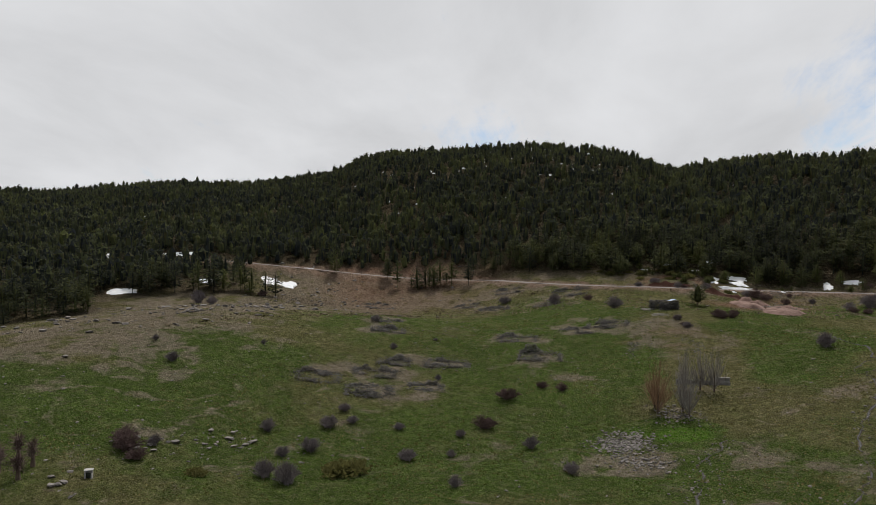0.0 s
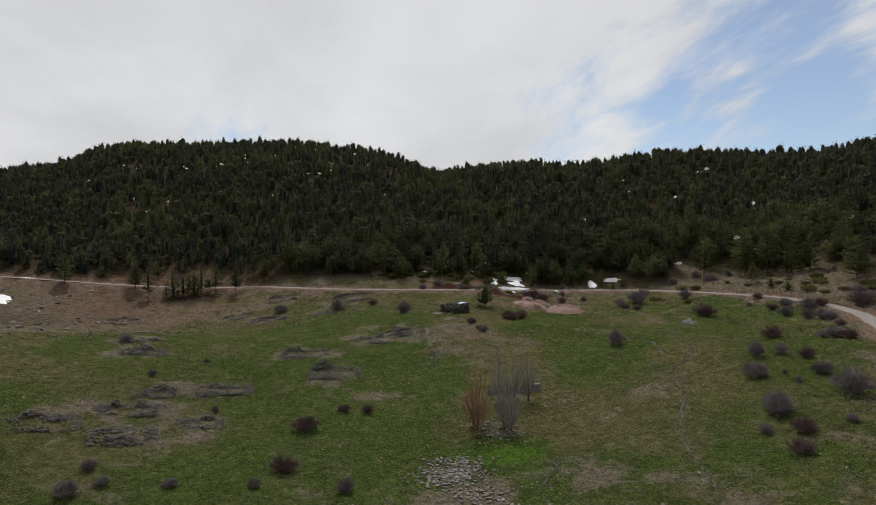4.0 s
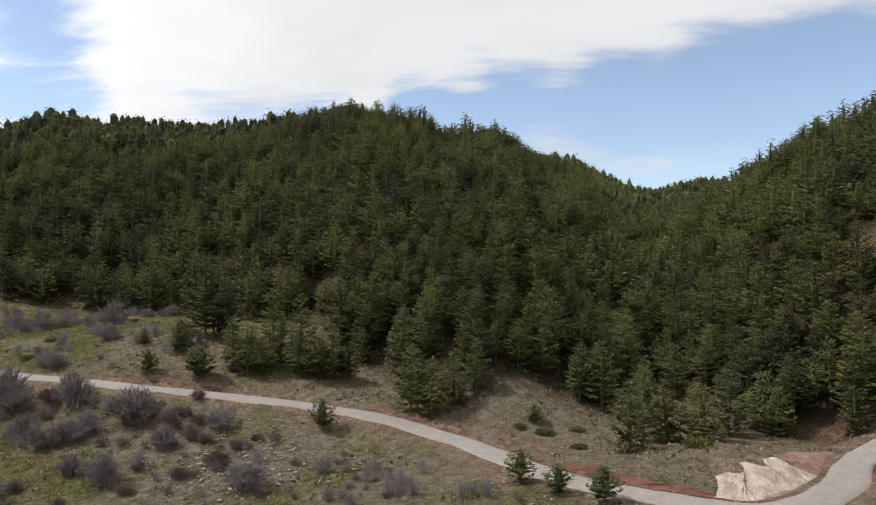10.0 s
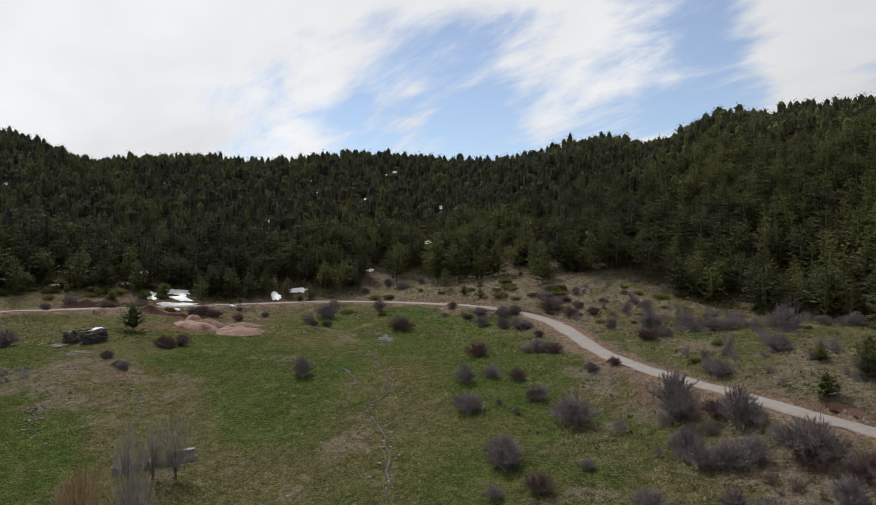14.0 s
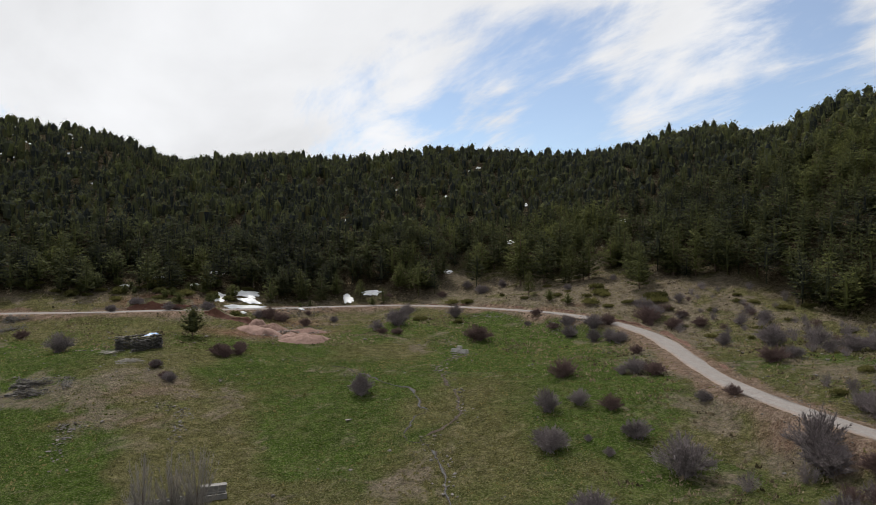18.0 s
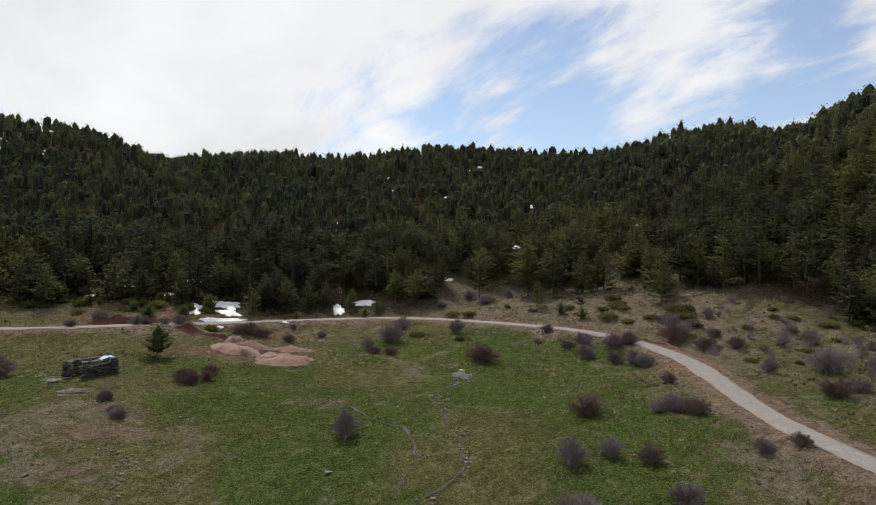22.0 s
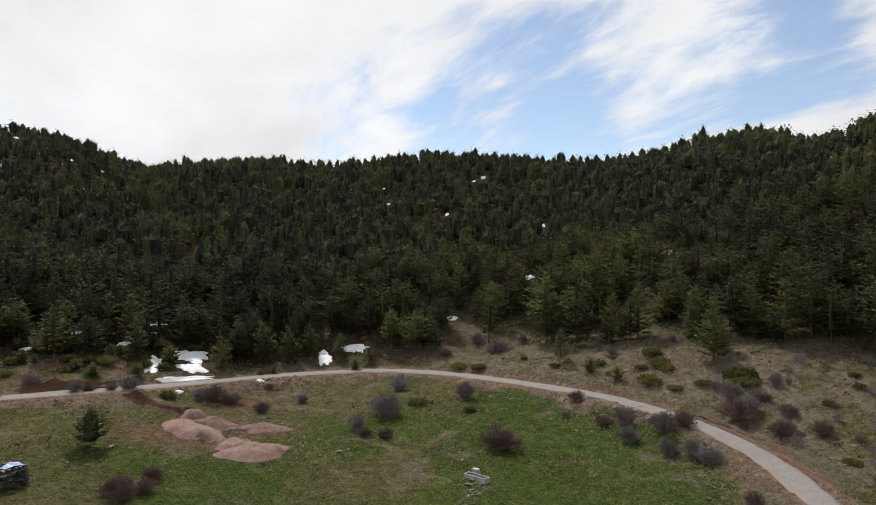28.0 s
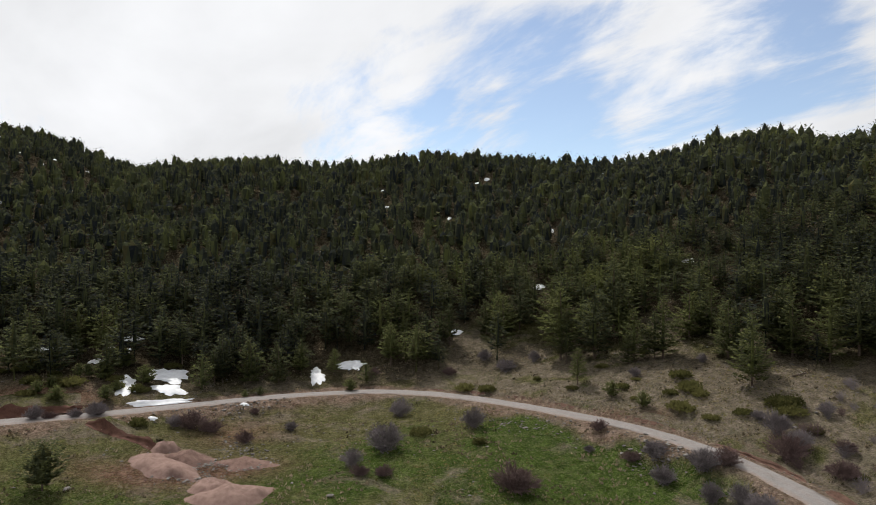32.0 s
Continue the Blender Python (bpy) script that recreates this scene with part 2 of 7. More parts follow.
def ground_material():
    s = Shader("meadow_ground", 1.0, 0.0)
    raw = lambda scale, detail, rough, warp=0.4: s.noise(scale, detail, rough, warp, 0.22, 0.78)
    small, clod = s.noise(0.75, 6, 0.66, 0.4), s.noise(1.5, 6, 0.7, 0.8, 0.44, 0.58)
    tuft, grain = s.noise(2.3, 6, 0.74, 0.3, 0.43, 0.58), s.noise(8.5, 3, 0.7)
    patch_a, patch_b, patch_c = raw(0.11, 9, 0.68), raw(0.24, 9, 0.70, 0.8), raw(0.15, 9, 0.70, 0.6)
    dull = s.mix(small, (0.108, 0.108, 0.038), (0.248, 0.232, 0.098))
    lush = s.mix(small, (0.050, 0.098, 0.013), (0.114, 0.190, 0.030))
    green = s.ramp(s.math("ADD", s.math("MULTIPLY", s.attribute("lush"), 0.85), s.math("MULTIPLY", patch_a, 0.75)), 0.38, 0.93)
    col = s.mix(green, dull, lush)
    col = s.mix(s.ramp(s.attribute("lush"), 1.1, 1.8), col, s.mix(small, (0.066, 0.170, 0.010), (0.120, 0.255, 0.018)))
    col = s.mix(s.math("MULTIPLY", s.noise(0.055, 7, 0.62, 0.6, 0.40, 0.62), 0.42), col, s.mix(0.5, col, (0.020, 0.030, 0.004)))
    straw = s.math("MULTIPLY", s.ramp(patch_b, 0.53, 0.71), s.math("SUBTRACT", 0.9, s.math("MULTIPLY", green, 0.42)), True)
    col = s.mix(s.math("MULTIPLY", straw, s.math("ADD", s.math("MULTIPLY", clod, 0.45), 0.22), True), col, (0.340, 0.288, 0.165))
    soil = s.mix(small, (0.180, 0.134, 0.100), (0.400, 0.318, 0.258))
    soil = s.mix(s.math("MULTIPLY", tuft, 0.45), soil, (0.440, 0.375, 0.320))
    fac = s.ramp(s.math("ADD", s.math("MULTIPLY", s.attribute("soil"), 0.55), patch_c), 0.64, 0.92)
    col = s.mix(s.math("MULTIPLY", fac, s.math("ADD", s.math("MULTIPLY", clod, 0.35), 0.62), True), col, soil)
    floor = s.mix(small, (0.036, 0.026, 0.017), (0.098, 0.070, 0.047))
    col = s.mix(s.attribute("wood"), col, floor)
    red = s.mix(small, (0.190, 0.090, 0.060), (0.390, 0.232, 0.172))
    fac = s.math("MULTIPLY", s.attribute("red"), s.math("ADD", s.math("MULTIPLY", clod, 0.5), 0.75), True)
    col = s.mix(fac, col, red)
    pale = s.mix(small, (0.29, 0.198, 0.152), (0.50, 0.375, 0.305))
    fac = s.math("MULTIPLY", s.attribute("pale"), s.math("ADD", small, 0.55, True), True)
    col = s.mix(fac, col, pale)
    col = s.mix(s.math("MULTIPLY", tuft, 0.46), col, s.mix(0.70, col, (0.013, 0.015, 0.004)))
    col = s.mix(s.math("MULTIPLY", s.math("SUBTRACT", grain, 0.72, True), 2.0), col, (0.42, 0.375, 0.29))
    speck = s.noise(4.2, 5, 0.8, 0.3, 0.40, 0.60)
    col = s.mix(s.math("MULTIPLY", s.math("SUBTRACT", speck, 0.55, True), 1.2), col, s.mix(0.50, col, (0.46, 0.41, 0.24)))
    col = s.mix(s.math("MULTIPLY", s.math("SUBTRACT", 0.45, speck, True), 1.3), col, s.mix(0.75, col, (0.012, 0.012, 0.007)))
    # shade of small hollows put into the colour: near-black mixed in by noise
    hollow_shade = s.math("SUBTRACT", 1.0, s.noise(1.1, 7, 0.72, 0.6, 0.38, 0.56))
    col = s.mix(s.math("MULTIPLY", hollow_shade, 0.46), col, s.mix(0.6, col, (0.014, 0.014, 0.004)))
    s.bump(s.math("ADD", s.math("ADD", s.math("MULTIPLY", clod, 1.0), tuft), s.math("MULTIPLY", grain, 0.3)), 1.0, 0.30)
    return s.done(col)


def road_material():
    s = Shader("gravel_road", 0.92, 0.2)
    a, g, f = s.noise(0.7, 7, 0.68, 0.4), s.noise(2.2, 6, 0.72), s.noise(9, 4, 0.75)
    col = s.mix(a, (0.125, 0.112, 0.107), (0.215, 0.197, 0.190))
    col = s.mix(s.math("MULTIPLY", g, 0.70), col, (0.112, 0.100, 0.092))
    col = s.mix(s.math("MULTIPLY", f, 0.55), col, (0.29, 0.275, 0.26))
    col = s.mix(s.math("MULTIPLY", s.attribute("verge"), s.math("ADD", g, 0.1, True), True), col, (0.22, 0.155, 0.122))
    s.bump(f, 0.5, 0.04)
    return s.done(col)


def leaf_material(name, dark, light, dry=None):
    s = Shader(name, 0.9, 0.05)
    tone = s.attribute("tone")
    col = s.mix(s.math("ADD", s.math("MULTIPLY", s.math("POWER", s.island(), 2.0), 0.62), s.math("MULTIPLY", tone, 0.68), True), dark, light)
    if dry:
        col = s.mix(s.math("MULTIPLY", s.math("GREATER_THAN", s.island(), 0.93), 0.6), col, dry)
    s.done(col)
    thin, both = s.node("ShaderNodeBsdfTranslucent"), s.node("ShaderNodeMixShader")
    s.link(col, thin.inputs[0])
    both.inputs[0].default_value = 0.36
    s.link(s.bsdf.outputs[0], both.inputs[1])
    s.link(thin.outputs[0], both.inputs[2])
    s.link(both.outputs[0], s.nt.nodes["Material Output"].inputs[0])
    return s.mat


def plain_material(name, dark, light, scale=3.0, rough=0.85, bump=0.4, random_tone=True):
    s = Shader(name, rough, 0.25)
    n, g = s.noise(scale, 5, 0.6), s.noise(scale * 7, 3, 0.7)
    fac = s.math("ADD", s.math("MULTIPLY", n, 0.6), s.math("MULTIPLY", s.island() if random_tone else g, 0.5), True)
    col = s.mix(fac, dark, light)
    col = s.mix(s.math("MULTIPLY", g, 0.25), col, tuple(c * 0.55 for c in dark))
    s.bump(g, bump, 0.05)
    return s.done(col)


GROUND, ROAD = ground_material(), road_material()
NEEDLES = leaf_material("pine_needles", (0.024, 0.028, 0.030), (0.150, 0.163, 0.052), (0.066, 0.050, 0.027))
JUNIPER = leaf_material("juniper_needles", (0.034, 0.039, 0.012), (0.150, 0.140, 0.050))
TWIGS = plain_material("bare_twigs", (0.080, 0.066, 0.067), (0.290, 0.252, 0.252), 0.4, 0.9, 0.0)
TWIGS_PALE = plain_material("pale_twigs", (0.14, 0.125, 0.112), (0.37, 0.34, 0.31), 0.4, 0.9, 0.0)
TWIGS_RED = plain_material("reddish_twigs", (0.075, 0.048, 0.044), (0.20, 0.137, 0.126), 0.4, 0.9, 0.0)
TWIGS_TAN = plain_material("orange_twigs", (0.17, 0.10, 0.06), (0.36, 0.23, 0.14), 0.4, 0.9, 0.0)
BARK = plain_material("pine_bark", (0.060, 0.042, 0.032), (0.165, 0.12, 0.09), 2.0)
STONE = plain_material("field_stone", (0.085, 0.076, 0.069), (0.265, 0.240, 0.218), 1.2)
RUIN_STONE = plain_material("ruin_stone", (0.045, 0.041, 0.038), (0.215, 0.200, 0.182), 1.2)
STONE_DARK = plain_material("dark_wall_stone", (0.026, 0.024, 0.023), (0.110, 0.103, 0.096), 1.2)
SAND = plain_material("pink_sand", (0.165, 0.100, 0.081), (0.300, 0.200, 0.166), 1.3, 0.95, 0.9, False)
CLAY = plain_material("red_clay", (0.105, 0.060, 0.047), (0.240, 0.152, 0.122), 1.2, 0.95, 0.9, False)
SNOW = plain_material("old_snow", (0.55, 0.56, 0.58), (0.80, 0.81, 0.82), 0.7, 0.6, 0.3, False)


# ---- terrain ----
def value_noise(x, y, seed=0):
    """Smooth lattice noise, -1 to 1."""
    xi, yi = np.floor(x).astype(np.int64), np.floor(y).astype(np.int64)
    u, v = x - xi, y - yi
    u, v = u * u * (3 - 2 * u), v * v * (3 - 2 * v)

    def lattice(i, j):
        h = (i * 374761393 + j * 668265263 + seed * 1442695041) & 0xFFFFFFFF
        h = ((h ^ (h >> 13)) * 1274126177) & 0xFFFFFFFF
        return ((h ^ (h >> 16)) & 0xFFFF) / 32767.5 - 1

    top = lattice(xi, yi) * (1 - u) + lattice(xi + 1, yi) * u
    low = lattice(xi, yi + 1) * (1 - u) + lattice(xi + 1, yi + 1) * u
    return top * (1 - v) + low * v


def fractal(x, y, size, octaves=4, seed=0):
    out, gain = 0.0, 1.0
    for k in range(octaves):
        out = out + gain * value_noise(x / size + 17.3 * k, y / size - 9.1 * k, seed + k)
        size, gain = size / 2.1, gain * 0.5
    return out


def blob(x, y, cx, cy, rx, ry=None, turn=0.0):
    """A soft round patch, 1 in its middle."""
    ry = ry or rx
    c, s = math.cos(radians(turn)), math.sin(radians(turn))
    u, v = ((x - cx) * c + (y - cy) * s) / rx, (-(x - cx) * s + (y - cy) * c) / ry
    return np.exp(-(u * u + v * v))


# the valley: bearing in degrees from +y to the right; distance to the foot of the wooded slopes and to their crest
BASIN_CENTRE = (0.0, -20.0)
BASIN = [(-180, 230, 480), (-120, 215, 500), (-72, 175, 644), (-56.6, 186, 583), (-44.2, 206, 514), (-30.8, 209, 463), (-20, 199, 443), (-7.6, 201, 425), (6.3, 206, 397), (15.9, 192, 367), (23.8, 175, 331), (32.1, 160, 319), (40.3, 140, 301), (45.7, 121, 292), (51.9, 97, 281), (58, 78, 270), (64, 73, 258), (70.2, 77, 314), (76.4, 81, 408), (82.4, 84, 290), (89.6, 81, 211), (100.1, 76, 195), (125, 100, 260), (150, 180, 400)]
SKYLINE = [(-180, 45), (-120, 55), (-72, 64), (-64.7, 73.7), (-56.6, 74.3), (-50.3, 81.5), (-44.2, 94.8), (-38.4, 94.9), (-30.8, 94.2), (-24.5, 86.7), (-20, 74.6), (-13.8, 76.6), (-7.6, 74.2), (0.2, 78.2), (6.3, 74.4), (11.5, 71.8), (15.9, 74.2), (20.3, 75.9), (23.8, 70.7), (28.4, 78.5), (32.1, 76.8), (36.7, 76.1), (40.3, 77), (45.7, 79.2), (51.9, 81.1), (58, 72.5), (64, 66.6), (67.5, 62.2), (70.2, 64.9), (72.9, 63.6), (76.4, 57.2), (79.9, 54.8), (82.4, 50.2), (85.9, 52.4), (89.6, 53.8), (94.3, 59), (100.1, 68.2), (125, 62), (150, 50)]
# swells of the meadow: x, y, height
SWELLS = [(-120, -30, 4.4), (-70, -30, 0.7), (-25, -30, -2.8), (20, -30, 9.3), (60, -30, 3.6), (-120, 20, 3.7), (-70, 20, -8.2), (-25, 20, -0.7), (20, 20, -4.7), (60, 20, -5.1), (-120, 70, 4.4), (-70, 70, -2), (-25, 70, -3.1), (20, 70, -5.1), (60, 70, 11.4), (-120, 120, -15.3), (-70, 120, 3.1), (-25, 120, -0.8), (20, 120, 1.6), (60, 120, -9.2), (-120, 170, 8.4), (-70, 170, -1.7), (-25, 170, -5), (20, 170, -6.1), (60, 170, 9)]


def around(bearing, table, column):
    b = np.array([r[0] for r in table] + [table[0][0] + 360.0])
    v = np.array([r[column] for r in table] + [table[0][column]], float)
    n = len(table)
    i = np.clip(np.searchsorted(b, bearing, side="right") - 1, 0, n - 1)
    u = (bearing - b[i]) / (b[i + 1] - b[i])
    before, v0, v1, after = v[(i - 1) % n], v[i], v[i + 1], v[(i + 2) % n]
    m0, m1 = (v1 - before) * 0.35, (after - v0) * 0.35
    return (2 * u**3 - 3 * u**2 + 1) * v0 + (u**3 - 2 * u**2 + u) * m0 + (3 * u**2 - 2 * u**3) * v1 + (u**3 - u**2) * m1


def meadow(x, y):
    z = 1.24 + 10.07 * y / 100
    for cx, cy, h in SWELLS:
        z = z + h * np.exp(-((x - cx) ** 2 + (y - cy) ** 2) / (2 * 40.0**2))
    return z


def slope_share(x, y):
    """How far up the wooded slope a place lies: 0 at its foot or below, 1 at the crest; and the distance to the foot."""
    dx, dy = x - BASIN_CENTRE[0], y - BASIN_CENTRE[1]
    r, th = np.hypot(dx, dy), np.degrees(np.arctan2(dx, dy))
    foot, crest = around(th, BASIN, 1), around(th, BASIN, 2)
    return np.clip((r - foot) / (crest - foot), 0, 1), r - foot, r - crest


def plain_height(x, y):
    x, y = np.asarray(x, float), np.asarray(y, float)
    dx, dy = x - BASIN_CENTRE[0], y - BASIN_CENTRE[1]
    r, th = np.hypot(dx, dy), np.degrees(np.arctan2(dx, dy))
    foot, crest, top = around(th, BASIN, 1), around(th, BASIN, 2), around(th, SKYLINE, 1)
    s = np.clip((r - foot) / (crest - foot), 0, 1)
    f = s * (1.3 - 0.3 * s * s)
    f = np.where(s < 0.12, f * (0.5 + s / 0.24), f)
    k = np.minimum(1, foot / np.maximum(r, 1))
    m = meadow(BASIN_CENTRE[0] + dx * k, BASIN_CENTRE[1] + dy * k)
    over = np.maximum(0, r - crest)
    return m + (top - m) * f - over * 0.12 * (over / (over + 60))


# the road's middle line
ROAD_LINE = [(-218.8, 83.2), (-198.3, 106.6), (-174.3, 132.3), (-148.1, 146), (-126.9, 150.8), (-105.6, 149.5), (-89, 150), (-75, 151.5), (-62, 157.5), (-50.5, 164), (-39.5, 171.5), (-26, 178.6), (-11, 181), (2, 176.8), (15.2, 167), (27.5, 154.8), (34.3, 145.5), (39, 135.5), (40.6, 126.5), (40.2, 112.7),
             (39.4, 98.5), (40, 87.5), (42.3, 77), (48.1, 59.8), (54.6, 45.5), (58.5, 37.2), (60.9, 27.9), (60, 18.9), (57.7, 11.5), (52.3, 0.6), (50, -6.3), (48.9, -13.4), (49.5, -17.7), (53.8, -20.8), (61.9, -23.2), (71.5, -24.5), (80, -30), (84, -40), (87, -53), (88, -75)]


def smooth_line(points, step=1.0):
    """Evenly spaced places along a soft curve through the points."""
    p = np.array(points, float)
    p = np.vstack([2 * p[0] - p[1], p, 2 * p[-1] - p[-2]])
    out = []
    for i in range(1, len(p) - 2):
        n = max(2, int(np.linalg.norm(p[i + 1] - p[i]) / step))
        for t in np.arange(n) / n:
            a, b, c, d = p[i - 1 : i + 3]
            out.append(0.5 * (2 * b + (c - a) * t + (2 * a - 5 * b + 4 * c - d) * t * t + (3 * b - a - 3 * c + d) * t**3))
    out.append(p[-2])
    return np.array(out)


ROAD_XY = smooth_line(ROAD_LINE)
ROAD_Z = plain_height(ROAD_XY[:, 0], ROAD_XY[:, 1])
pad = np.pad(ROAD_Z, 12, mode="edge")
ROAD_Z = np.convolve(pad, np.ones(25) / 25, mode="valid") - 0.05


ROAD_RUN = np.gradient(ROAD_XY, axis=0)


def near_road(x, y, sided=False):
    """The distance to the road's middle line and the road's height there; sided: also 1 on the meadow's side, -1 on the other."""
    x, y = np.asarray(x, float).ravel(), np.asarray(y, float).ravel()
    d, z, side = np.full(len(x), 1e3), np.zeros(len(x)), np.zeros(len(x))
    idx = np.where((x > -290) & (x < 150) & (y > -90) & (y < 215))[0]
    for part_of in np.array_split(idx, max(1, len(idx) // 20000)):
        q = (x[part_of, None] - ROAD_XY[None, :, 0]) ** 2 + (y[part_of, None] - ROAD_XY[None, :, 1]) ** 2
        k = q.argmin(1)
        d[part_of], z[part_of] = np.sqrt(q[np.arange(len(k)), k]), ROAD_Z[k]
        side[part_of] = np.sign((x[part_of] - ROAD_XY[k, 0]) * ROAD_RUN[k, 1] - (y[part_of] - ROAD_XY[k, 1]) * ROAD_RUN[k, 0])
    return (d, z, side) if sided else (d, z)


def height(x, y, rough=True):
    shape = np.shape(x)
    x, y = np.asarray(x, float).ravel(), np.asarray(y, float).ravel()
    z = plain_height(x, y)
    s, out_foot, out_crest = slope_share(x, y)
    z = z + fractal(x, y, 26, 3, 5) * np.clip(0.35 + 3.2 * s, 0, 2.2)
    if rough:
        z = z + fractal(x, y, 6.5, 4, 11) * 0.22
    for cx, cy, rx, ry, turn, h in MOUNDS:
        z = z + h * blob(x, y, cx, cy, rx, ry, turn)
    d, rz, side = near_road(x, y, True)
    below = np.clip((22 - d) / 10, 0, 1) * (side > 0) * (x > -30)          # the meadow lies below the road
    z = z - below * np.maximum(0, z - (rz + 0.1 - 0.06 * (d - 2.3)))
    cut = np.where(z > rz, 3.3 + 3.6 * blob(x, y, 57, -15, 9, 7, -25), 6.5)
    w = np.clip((d - 2.3) / (cut - 2.3), 0, 1)
    w = w * w * (3 - 2 * w)
    return (((rz - 0.10) * (1 - w) + z * w)).reshape(shape)


# knolls and hollows: x, y, radii, turn, height
MOUNDS = [(-107.8, 75.4, 12, 9, 40, 1.6), (-42.1, 153.6, 6.9, 3, -20, 1), (-66.4, 168.7, 8.4, 3.9, 34, 1), (-124.7, 108.6, 18.7, 34.3, 46, 1.5), (-51.5, 120.1, 17, 17, 0, 1.6), (-37.7, 124.5, 17, 17, 0, -1), (4.1, 131.5, 17, 17, 0, -0.7), (-12.4, 148.7, 17, 17, 0, 0.3), (-8.3, 156.5, 17, 17, 0, 1.6), (46.5, 160.5, 17, 17, 0, 1.6), (-24.6, 190.9, 17, 17, 0, -1.7), (-54.2, 173.6, 17, 17, 0, 0.8), (24.9, 72.6, 17, 17, 0, -1.2), (40.2, 76.2, 17, 17, 0, -2.5), (18.1, 90.7, 17, 17, 0, 0.9), (18.4, 105.2, 17, 17, 0, 0.5), (-3.3, 85.5, 17, 17, 0, 0.6), (50.3, 49.2, 17, 17, 0, -0.3), (29.4, 106.7, 17, 17, 0, 0.9), (51.3, 33.5, 17, 17, 0, -0.4), (13.1, 60.8, 17, 17, 0, 1.5), (57.3, 70, 17, 17, 0, 0.7), (58, 74.8, 17, 17, 0, 1.1), (-64.3, 6.2, 17, 17, 0, -0.5), (-60.2, 135.7, 17, 17, 0, -1.2), (-61.1, 74.5, 17, 17, 0, -0.7), (-49.6, 45.1, 17, 17, 0, -0.3), (-18.1, 80.8, 17, 17, 0, -1.6), (-16.9, 52.5, 17, 17, 0, -0.8), (-134, 111.7, 17, 17, 0, -2), (-22.6, 67.2, 17, 17, 0, 1.4), (59.6, 132.8, 17, 17, 0, -0.5), (29.5, 142.2, 17, 17, 0, -1.7), (-25.4, 161.1, 17, 17, 0, -1.5), (60, -12.5, 7.5, 6, -25, 2.4)]


def mesh_object(name, verts, tris, material, smooth=False, attributes=None):
    me = bpy.data.meshes.new(name)
    verts, tris = np.asarray(verts, np.float32), np.asarray(tris, np.int32)
    me.vertices.add(len(verts))
    me.vertices.foreach_set("co", verts.ravel())
    me.loops.add(tris.size)
    me.loops.foreach_set("vertex_index", tris.ravel())
    me.polygons.add(len(tris))
    me.polygons.foreach_set("loop_start", np.arange(0, tris.size, 3, dtype=np.int32))
    me.polygons.foreach_set("use_smooth", np.full(len(tris), smooth))
    for key, values in (attributes or {}).items():
        a = me.attributes.new(key, "FLOAT", "POINT")
        a.data.foreach_set("value", np.asarray(values, np.float32))
    me.update(calc_edges=True)
    me.validate()
    me.materials.append(material)
    return me


def grid_lines(lo, hi, step, far, ratio):
    inner = list(np.arange(lo, hi + step * 0.5, step))
    down, up, s = [], [], step
    a, b = inner[0], inner[-1]
    while b < far:
        s *= ratio
        a, b = a - s, b + s
        down.append(a)
        up.append(b)
    return np.array(down[::-1] + inner + up)


